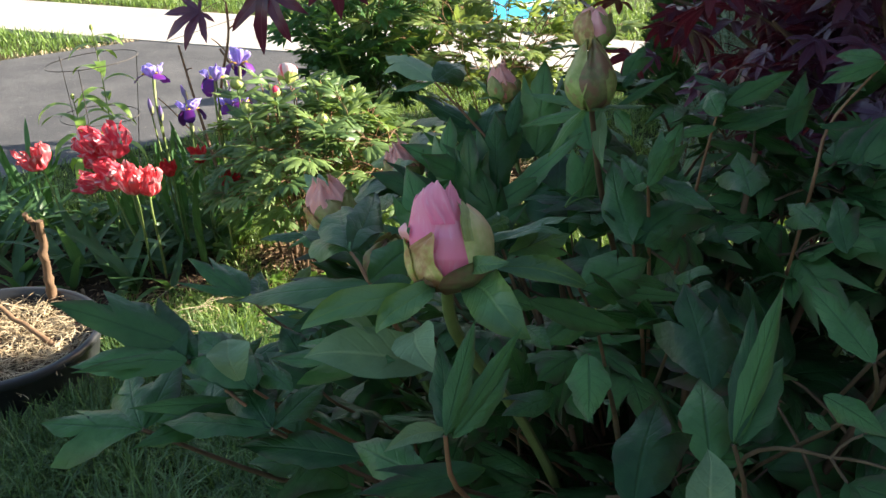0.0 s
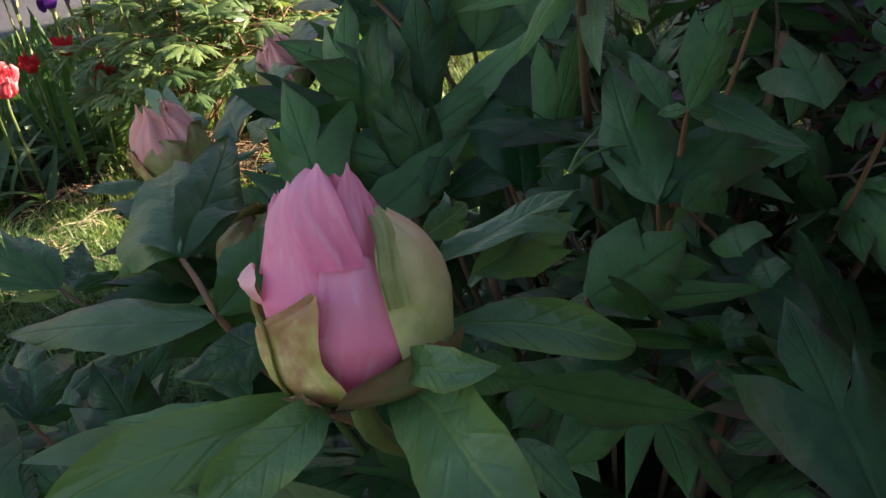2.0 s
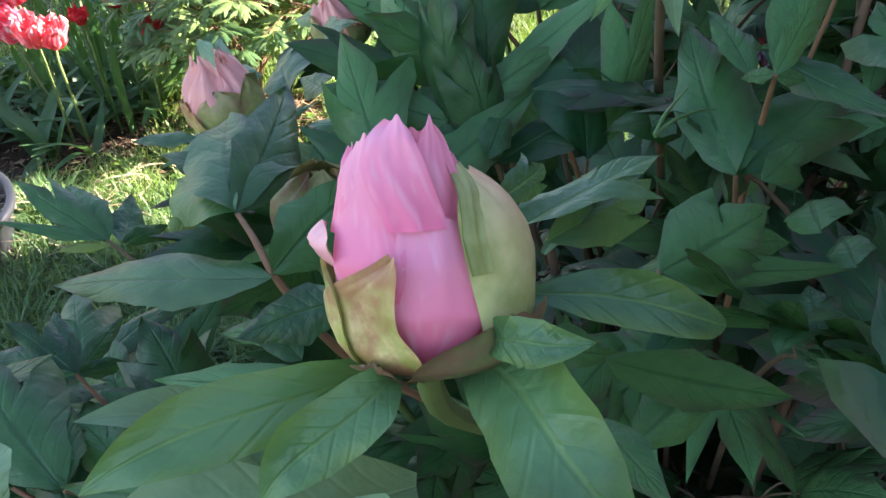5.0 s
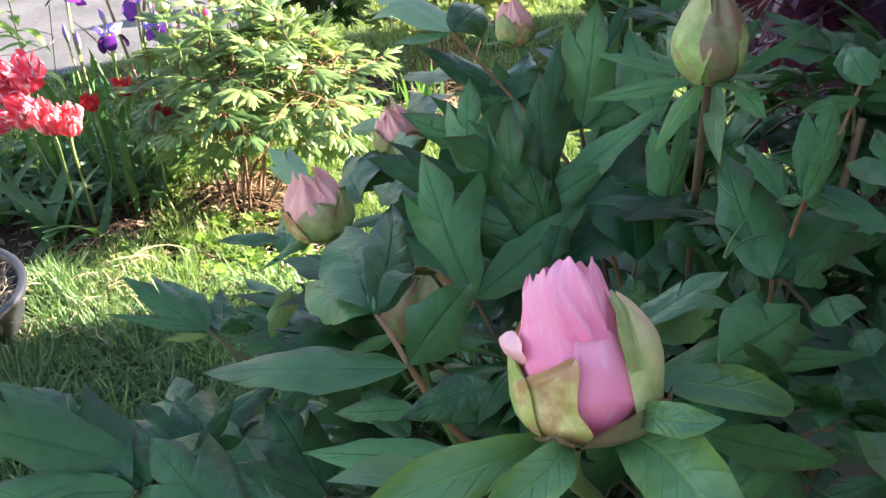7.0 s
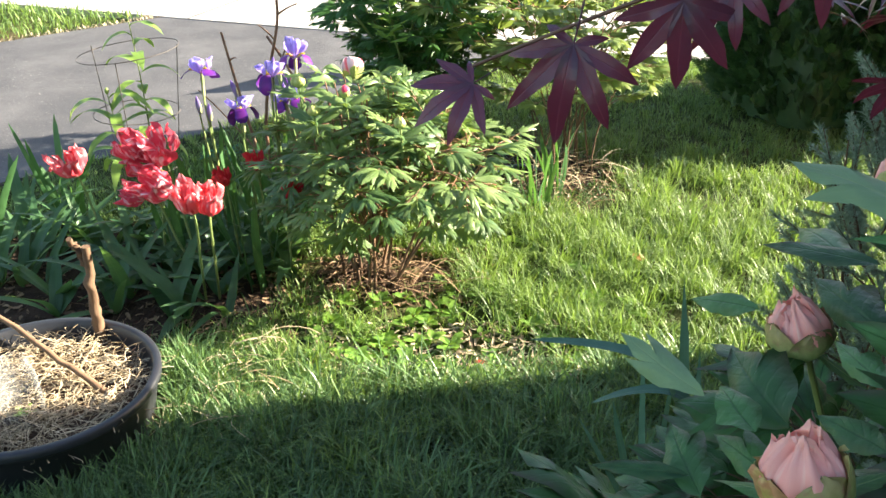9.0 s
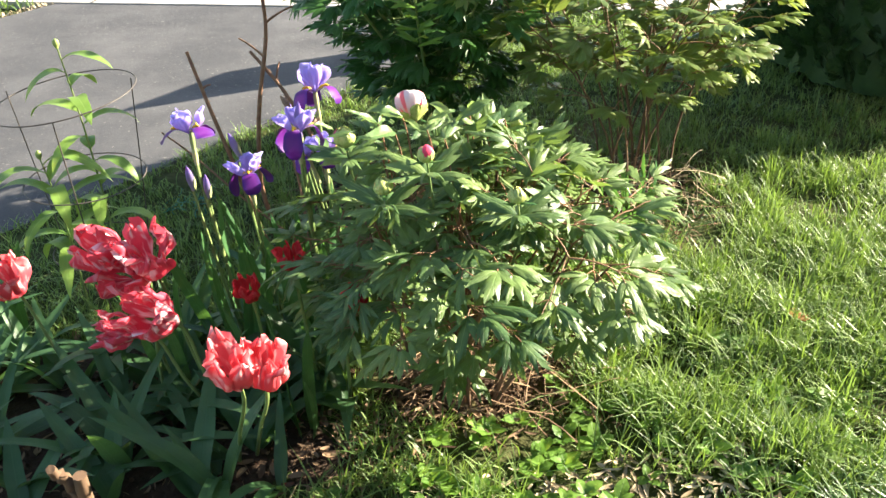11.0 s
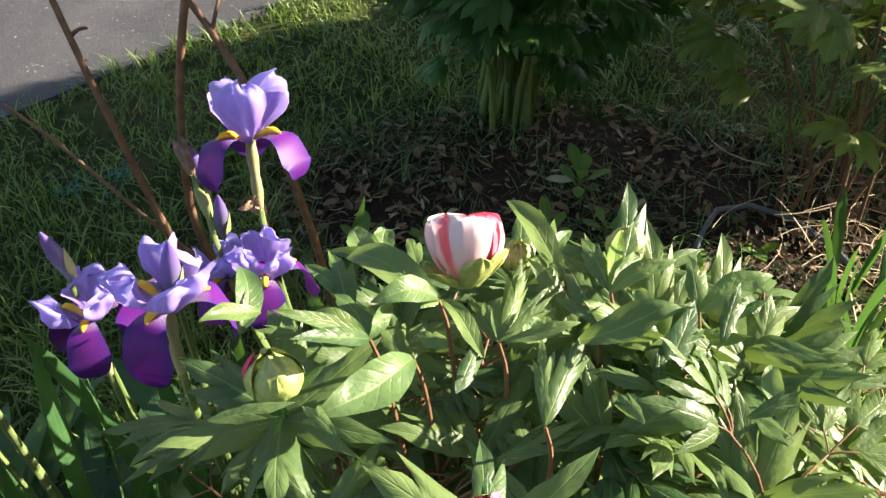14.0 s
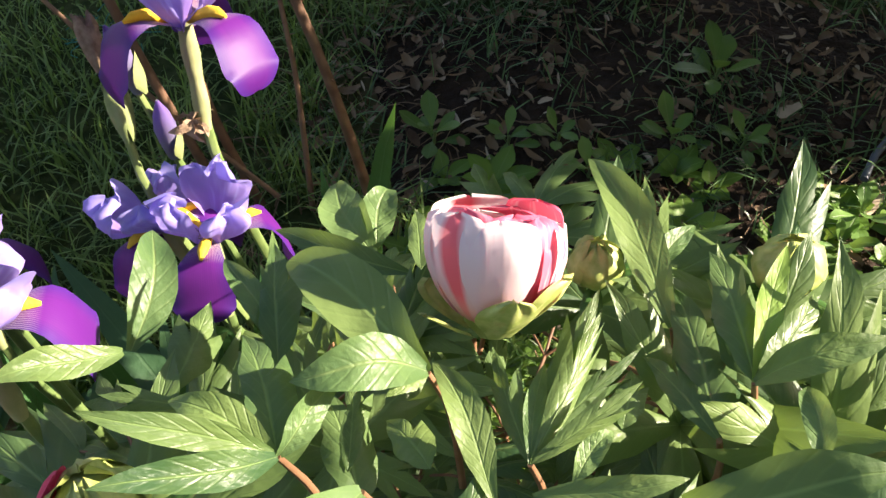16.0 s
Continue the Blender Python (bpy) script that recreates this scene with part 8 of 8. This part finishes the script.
cane([(-0.74, 3.6, 0), (-0.8, 3.62, 0.25), (-0.86, 3.66, 0.48), (-0.908, 3.705, 0.665)], 0.008, [(12, (0.6, 0.3, 0.2), 0.03)], "bare reddish cane cut off at the top", 1)
cane([(-0.7, 3.62, 0), (-0.755, 3.64, 0.22), (-0.72, 3.64, 0.5), (-0.66, 3.66, 0.72), (-0.665, 3.665, 0.86)], 0.008, [(10, (-0.6, 0.2, 0.5), 0.09), (12, (0.7, -0.2, 0.4), 0.1), (15, (-0.7, 0, 0.5), 0.03)], "bare forked reddish cane", 2)
cane([(-0.5, 3.56, 0), (-0.52, 3.56, 0.2), (-0.56, 3.58, 0.4), (-0.64, 3.65, 0.55), (-0.725, 3.72, 0.645)], 0.008, [(12, (0.2, 0.5, 0.6), 0.06)], "bare brown cane bent over", 3)
cane([(-0.66, 3.6, 0.05), (-0.8, 3.62, 0.2), (-0.95, 3.67, 0.36), (-1.025, 3.69, 0.425)], 0.004, [], "thin reddish cane with a pale tip", 4)
cane([(-0.62, 3.62, 0), (-0.63, 3.7, 0.2), (-0.66, 3.78, 0.36)], 0.005, [], "short bare brown cane", 5)


# ---- weeds ----
rng = random.Random(50)
WEED_LEAVES = []
for k in range(5):
    b = Build()
    blade(b, rng.uniform(0.035, 0.055), rng.uniform(0.018, 0.026), 0.25, rng.uniform(0.1, 0.5), n=8, rng=rng, widest=0.6)
    WEED_LEAVES.append(b.mesh("leaf", M_WEED))
rng = random.Random(91)
spots = [(rng.gauss(-0.17, 0.17), rng.gauss(2.36, 0.1)) for _ in range(44)] + [(rng.uniform(-0.6, 0.35), rng.uniform(3.3, 3.75)) for _ in range(46)] + [(rng.uniform(-0.05, 0.6), rng.uniform(2.65, 3.2)) for _ in range(18)] + [(rng.uniform(-0.75, -0.3), rng.uniform(1.6, 2.3)) for _ in range(14)] + [(rng.uniform(-1.9, -1.3), rng.uniform(2.0, 2.5)) for _ in range(10)]
spots += [(rng.uniform(-0.4, 0.7), rng.uniform(2.1, 2.7)) for _ in range(46)]
spots += [(rng.uniform(-0.45, 0.2), rng.uniform(3.28, 3.55)) for _ in range(70)]
for px, py in spots:
    root = thing("weed", (px, py, 0.004), "small bright green broad-leaved weed", "weed", "weeds in lawn and bed")
    root.scale = [rng.uniform(0.7, 1.25) if py < 2.8 else rng.uniform(0.7, 1.3)] * 3
    for j in range(rng.randrange(7, 11)):
        a = j * 2.4 + rng.uniform(-0.3, 0.3)
        part("leaf", WEED_LEAVES[rng.randrange(5)], root, m=axes_mat((0, 0, 0), (math.cos(a), math.sin(a), rng.uniform(0.2, 1.4)), (0, 0, 1), rng.uniform(0.8, 1.2)))
for px, py, h in ((0.01, 3.95, 0.115), (-0.07, 3.8, 0.09), (-0.45, 3.775, 0.09), (0.043, 3.8, 0.085), (0.2, 3.66, 0.09), (-0.33, 3.78, 0.07), (-0.25, 3.79, 0.08), (-0.2, 3.72, 0.07), (0.16, 3.6, 0.08)):
    root = thing("weed", (px, py, 0), "upright weed with rounded green leaves", "weed", "weeds in lawn and bed")
    part("stem", Build().tube(curve((0, 0, -0.01), (0.004, 0, h * 0.3), 0, 5), 0.003, 5).mesh("stem", M_STEM), root)
    for k in range(8):
        b = Build()
        a = k * 2.4 + rng.uniform(-0.4, 0.4)
        L = h * rng.uniform(0.55, 0.85)
        blade(b, L, L * rng.uniform(0.32, 0.44), 0.3, rng.uniform(0.1, 0.45), n=10, rng=rng, widest=0.7, rough=0.04, M=axes_mat((0, 0, h * 0.3 * k / 8), (math.cos(a), math.sin(a), 0.25 + 0.2 * k), (0, 0, 1)))
        part("leaf", b.mesh("leaf", M_BEDWEED), root)

# daffodil-like straps
for at, n, seed, lab in (((0.4, 3.42, 0), 10, 1, "upright clump of green strap leaves by the shrub"), ((0.5, 3.62, 0), 8, 2, "upright clump of green strap leaves by the shrub"), ((0.48, 1.45, 0), 8, 3, "arching blue-green strap leaves beside the tree peony")):
    root = thing("strap_leaf_plant", at, lab, "plant")
    rng = random.Random(seed + 200)
    for k in range(n):
        a, r = rng.uniform(0, 6.28), rng.uniform(0, 0.05)
        tall = 0.55 if seed == 3 else 0.25
        sword(root, (r * math.cos(a), r * math.sin(a), -0.01), ((r + rng.uniform(0.03, 0.1 if seed < 3 else 0.35)) * math.cos(a), (r + rng.uniform(0.03, 0.1)) * math.sin(a), tall * rng.uniform(0.7, 1.1)), rng.uniform(0.012, 0.02), seed * 13 + k, M_STRAP if seed == 3 else M_IRISLEAF)

strap = thing("strap_leaf_plant", (0.45, 1.22, 0), "arching blue-green strap leaves beside the tree peony", "plant")
for base, tip, w in (((0, 0, -0.01), (-0.05, 0.1, 0.81), 0.02), ((0.02, -0.02, -0.01), (-0.02, 0.06, 0.7), 0.018), ((0.04, 0.03, -0.01), (0.06, 0.12, 0.66), 0.018)):
    sword(strap, base, tip, w, int(w * 1000) + int(tip[2] * 100), M_STRAP)
for pts in (((0, 0, 0), (-0.04, -0.02, 0.55), (-0.1, -0.04, 0.74), (-0.2, 0.04, 0.72), (-0.3, 0.1, 0.69)), ((0.02, 0, 0), (0.0, -0.02, 0.5), (-0.05, -0.04, 0.68), (-0.13, 0.0, 0.66), (-0.2, 0.04, 0.6))):
    p = np.array(pts)
    t = np.linspace(0, 4, 21)
    mid = np.stack([np.interp(t, range(5), p[:, c]) for c in range(3)], 1)
    for _ in range(6):
        mid[1:-1] = (mid[:-2] + 2 * mid[1:-1] + mid[2:]) / 4
    w = 0.011 * np.sqrt(np.clip(1 - (t / 4) ** 4, 0, 1))
    u = np.array([-1, 0, 1.0])
    P = mid[:, None] + w[:, None, None] * u[None, :, None] * np.array([0.35, 0.85, 0.3]) + (0.3 * w)[:, None, None] * (u**2)[None, :, None] * np.array([0, 0, 1.0])
    part("leaf", Build().grid(P).mesh("leaf", M_STRAP), strap)


# ---- cedar, spruce ----
def cedar(at, r, h, n, seed, label):
    rs = np.random.RandomState(seed)
    root = thing("cedar", at, label, "cedar", "clipped cedars")
    part("trunk", Build().tube([(0, 0, -0.02), (0, 0, h * 0.9)], [0.035, 0.006], 8).mesh("trunk", M_WOOD), root)
    spray = Build()
    rng = random.Random(seed)
    for k in range(11):
        f = k / 10
        sgn = 1 if k % 2 else -1
        blade(spray, 0.05 * (1.1 - 0.7 * f), 0.011, 0.1, 0.15, n=4, rng=rng, M=turn(sgn * -0.7, at=(0, 0.085 * f, 0)))
    blade(spray, 0.1, 0.012, 0.1, 0.1, n=5, rng=rng)
    b = Build()
    fz, fa = np.meshgrid(np.linspace(0, 1, 14), np.linspace(0, 2 * np.pi, 25), indexing="ij")
    rad = r * 0.8 * (1 - 0.55 * fz**1.6) * np.sqrt(np.clip(1 - fz**6, 0, 1)) * (1 + 0.12 * np.sin(3 * fa + seed) + 0.06 * np.sin(9 * fa + 14 * fz))
    b.grid(np.stack([rad * np.cos(fa), rad * np.sin(fa), 0.02 + fz * h], -1))
    for i in range(n):
        f = rs.rand() ** 0.8
        a = rs.uniform(0, 6.28)
        rad = r * (1 - 0.55 * f**1.6) * rs.uniform(0.7, 1.02) * (1 + 0.12 * math.sin(3 * a + seed) + 0.08 * math.sin(9 * f + a))
        pos = (rad * math.cos(a), rad * math.sin(a), 0.03 + f * h)
        M = axes_mat(pos, (math.cos(a) * 0.8 + rs.normal(0, 0.3), math.sin(a) * 0.8 + rs.normal(0, 0.3), rs.uniform(0.3, 1.4)), (rs.normal(), rs.normal(), 0.4), rs.uniform(0.7, 1.2))
        b.add(spray, M)
    tagged(part("foliage", b.mesh("foliage", M_CEDAR), root), kind="stuff")


cedar((1.97, 4.8, 0), 0.52, 1.3, 4200, 1, "dense dark green clipped cedar in its own shade")
cedar((2.45, 4.62, 0), 0.5, 1.2, 3600, 2, "dense dark green clipped cedar in its own shade")


def spruce():
    at = np.array([1.14, 1.93, 0.0])
    root = thing("dwarf_spruce", at, "blue-green dwarf spruce with stiff needles", "spruce")
    part("trunk", Build().tube([(0, 0, -0.02), (0, 0, 1.06)], [0.02, 0.004], 8).mesh("trunk", M_WOOD), root)
    rs = np.random.RandomState(3)
    tufts = []
    for j in range(4):
        b = Build().tube([(0, -0.12, -0.02), (0, 0, 0), (0, 0.1, 0.01)], [0.004, 0.003, 0.001], 5, 1)
        for k in range(320):
            p = np.array([0, -0.1 + 0.205 * rs.rand(), 0.0])
            d = np.array([rs.normal(0, 0.7), 0.75, rs.normal(0.1, 0.7)])
            d /= np.linalg.norm(d)
            s = np.cross(d, rs.normal(size=3))
            s /= np.linalg.norm(s)
            q = p + d * rs.uniform(0.018, 0.026)
            b.grid([[p - s * 0.0013, p + s * 0.0013], [q - s * 0.0005, q + s * 0.0005]], 0)
        tufts.append(b.mesh("branch", M_NEEDLE, M_WOOD))
    for i in range(290):
        f = (i + 0.5) / 290
        a = i * 2.39996
        r = 0.38 * math.sqrt(1 - f * f * 0.8) * rs.uniform(0.6, 1.0)
        pos = np.array([r * math.cos(a), r * math.sin(a), 0.06 + 1.06 * f])
        y = np.array([math.cos(a) * (1.1 - f), math.sin(a) * (1.1 - f), rs.uniform(0.3, 1.1)]) + rs.normal(0, 0.2, 3)
        part("branch", tufts[i % 4], root, m=axes_mat(pos * (0.8, 0.8, 0.98), y, (0, 0, 1), rs.uniform(0.65, 1.0)))


spruce()


# ---- red maple ----
def maple_leaf_build(seed, L=0.07):
    rng = random.Random(seed)
    b = Build()
    b.tube([(0, -0.03, 0), (0, 0, 0)], 0.0007, 4)
    for ang, l in ((0, 1.0), (0.62, 0.92), (-0.62, 0.92), (1.25, 0.72), (-1.25, 0.72), (2.0, 0.4), (-2.0, 0.4)):
        blade(b, L * l * rng.uniform(0.92, 1.08), L * 0.245 * l, 0.25, rng.uniform(0.15, 0.5), n=8, M=turn(ang, 0.05, at=(0, 0, -0.0004 * abs(ang))), rng=rng, widest=0.45)
    return b


def maple():
    foot = np.array([1.2, 1.0, 0.0])
    root = thing("japanese_maple", foot, "purple-red japanese maple with low arching branches", "maple")
    rng = random.Random(31)
    meshes = [maple_leaf_build(k).mesh("leaf", M_MAPLE) for k in range(4)]
    part("trunk", Build().tube(curve((0, 0, -0.02), (-0.05, 0.05, 0.9), 0, 7, (0.06, 0.03, 0)), np.linspace(0.045, 0.028, 7), 9).mesh("trunk", M_WOOD), root)
    builds = [maple_leaf_build(k + 9) for k in range(2)]
    rest = Build()
    count = 0
    tips = []
    for i in range(40):
        a = i * 2.4
        z = 0.5 + 1.2 * rng.random()
        l = rng.uniform(0.3, 0.62)
        e = np.array([math.cos(a) * l, math.sin(a) * l, max(z, 1.28) if math.cos(a) < -0.1 else z])
        tips.append((curve((-0.04, 0.04, rng.uniform(0.4, 0.85)), e, 0.1, 8), 44))
    for e in ((-0.98, -0.36, 1.43), (-0.75, -0.2, 1.4), (-0.45, -0.1, 1.45), (-0.56, 0.35, 1.27)):
        tips.append((curve((-0.04, 0.04, 0.85), e, 0.3, 10), 0 if e[0] < -0.7 else 16))
    for pts, n in tips:
        k = len(pts)
        part("branch", Build().tube(pts, np.linspace(0.011, 0.0022, k), 6).mesh("branch", M_WOOD), root)
        for j in range(n):
            f = rng.uniform(0.35, 1.0)
            p = np.array([np.interp(f, np.linspace(0, 1, k), pts[:, c]) for c in range(3)]) + np.array([rng.gauss(0, 0.07), rng.gauss(0, 0.07), rng.gauss(-0.02, 0.05)])
            a = rng.uniform(0, 6.28)
            M = axes_mat(p, (math.cos(a), math.sin(a), rng.uniform(-1.2, 0.1)), (rng.gauss(0, 0.4), rng.gauss(0, 0.4), 1), rng.uniform(0.8, 1.25))
            if count < 280:
                part("leaf", meshes[rng.randrange(4)], root, m=M)
            else:
                rest.add(builds[count % 2], M)
            count += 1
    # unseen upper canopy, added above the view to shade the tree peony
    for i in range(380):
        a, r = rng.uniform(0, 6.28), math.sqrt(rng.random())
        p = (0.0 + 0.8 * r * math.cos(a), -0.35 + 0.85 * r * math.sin(a), 1.75 + 0.3 * (1 - r * r) + rng.uniform(-0.08, 0.08))
        a = rng.uniform(0, 6.28)
        rest.add(builds[i % 2], axes_mat(p, (math.cos(a), math.sin(a), rng.uniform(-0.8, 0.1)), (rng.gauss(0, 0.3), rng.gauss(0, 0.3), 1), rng.uniform(1.1, 1.5)))
    for i in range(9):
        a = i * 0.7
        part("branch", Build().tube(curve((-0.05, 0.05, 0.85), (0.1 + 0.6 * math.cos(a), -0.35 + 0.7 * math.sin(a), 1.8), 0.15, 8), np.linspace(0.014, 0.003, 8), 6).mesh("branch", M_WOOD), root)
    tagged(part("leaves", rest.mesh("leaves", M_MAPLE), root), kind="stuff")
    # the low sprays over the lawn
    part("branch", Build().tube(curve(np.array((0.02, 0.6, 1.36)) - foot, np.array((0.45, 0.76, 1.46)) - foot, 0.01, 8), np.linspace(0.0012, 0.0025, 8), 6).mesh("branch", M_CANE), root)
    for base, tip, s in (((0.02, 0.6, 1.348), (-0.025, 0.585, 1.325), 0.72), ((0.09, 0.62, 1.37), (0.075, 0.6, 1.31), 1.05), ((0.165, 0.63, 1.398), (0.165, 0.62, 1.32), 1.05), ((0.2, 0.64, 1.41), (0.17, 0.63, 1.36), 0.8), ((0.27, 0.67, 1.43), (0.28, 0.65, 1.36), 0.9)):
        b0, t0 = np.array(base) - foot, np.array(tip) - foot
        part("leaf", meshes[rng.randrange(4)], root, m=axes_mat(b0, t0 - b0, (-0.2, -0.8, 0.5), s))


maple()


# ---- yard sign ----
def sign():
    root = thing("yard_sign", (0.83, 5.72, 0), "blue and white yard sign on a wire frame", "sign")
    root.rotation_euler = (0, 0, radians(43))
    m_blue = plain_mat("sign blue", (0.02, 0.33, 0.62), (0.03, 0.38, 0.68), 5, 0.4, 0.05)
    m_white = plain_mat("sign white", (0.75, 0.76, 0.76), (0.8, 0.8, 0.8), 5, 0.4, 0.05)

    def box(x0, x1, z0, z1, y0, y1):
        b = Build()
        P = np.array([[(x0, y, z0), (x1, y, z0), (x1, y, z1), (x0, y, z1), (x0, y, z0)] for y in (y0, y1)])
        b.grid(P)
        for y in (y0, y1):
            b.grid([[(x0, y, z0), (x1, y, z0)], [(x0, y, z1), (x1, y, z1)]])
        return b

    board = part("board", box(-0.315, 0.315, 0.4, 0.86, -0.004, 0.004).mesh("board", m_white), root)
    part("panel", box(-0.3, 0.3, 0.425, 0.845, -0.0062, -0.0052).mesh("panel", m_blue), board)
    for z, x0, x1 in ((0.5, -0.05, 0.24), (0.56, -0.02, 0.26), (0.64, -0.22, 0.25), (0.73, -0.24, 0.22)):
        part("lettering_bar", box(x0, x1, z, z + 0.03, -0.0082, -0.0068).mesh("lettering_bar", m_white), board)
    for x in (-0.2, 0.2):
        part("leg", Build().tube([(x, 0, -0.05), (x, 0, 0.5)], 0.003, 6).mesh("leg", M_WIRE), root)


sign()


# ---- scraps ----
hose = new("hose", Build().tube(np.array([(0.22, 3.74, 0), (0.245, 3.79, 0.004), (0.29, 3.85, 0.01), (0.36, 3.86, 0.012), (0.44, 3.82, 0.01), (0.5, 3.74, 0.004), (0.53, 3.66, -0.004)]) - (0.22, 3.74, 0), 0.006, 9).mesh("hose", plain_mat("grey hose", (0.1, 0.12, 0.15), (0.16, 0.18, 0.22), 20, 0.4, 0.1)))
hose.location = (0.22, 3.74, 0.012)
tagged(hose, "short length of grey garden hose on soil", "hose")


def flake(name, at, L, W, yaw, material, label, category):
    b = Build()
    s = np.linspace(0, 1, 6)[:, None]
    u = np.array([-1, -0.3, 0.3, 1.0])[None]
    up = np.stack([u * W / 2 * (0.6 + 0.4 * np.sin(np.pi * s)), (s - 0.5) * L + 0 * u, 0.004 + 0.12 * L * (2 * s - 1) ** 2 * 0.5 + 0 * u], -1)
    b.grid(up).grid(up[:, ::-1] - (0, 0, 0.002))
    ob = new(name, b.mesh(name, material))
    ob.matrix_basis = Matrix.Translation(at) @ Matrix.Rotation(yaw, 4, "Z")
    tagged(ob, label, category)


flake("wood_chip", (0.124, 3.876, 0.012), 0.05, 0.018, -0.9, M_CHIP, "pale splinter of wood on the soil", "chip")
flake("wood_chip", (0.22, 3.68, 0.012), 0.06, 0.014, -0.7, M_CHIP, "pale splinter of wood on the soil", "chip")
flake("dead_leaf", (0.712, 2.918, 0.03), 0.06, 0.04, 0.4, plain_mat("dead leaf", (0.25, 0.1, 0.04), (0.4, 0.18, 0.07), 40, 0.8), "curled orange-brown dead leaf on the grass", "leaf")
flake("fallen_petal", (0.11, 2.24, 0.03), 0.025, 0.018, 0.9, M_TULIPRED, "fallen red petal on the bare patch", "petal")
strands("netting_scrap", 26, (-0.06, 0.06, -0.05, 0.05), 71, plain_mat("green netting", (0.02, 0.2, 0.16), (0.03, 0.3, 0.24), 30, 0.5), "tangle of green plastic netting in the grass", z=(0.02, 0.07), length=(0.03, 0.07), rad=0.0009, at=(-1.03, 3.95, 0))
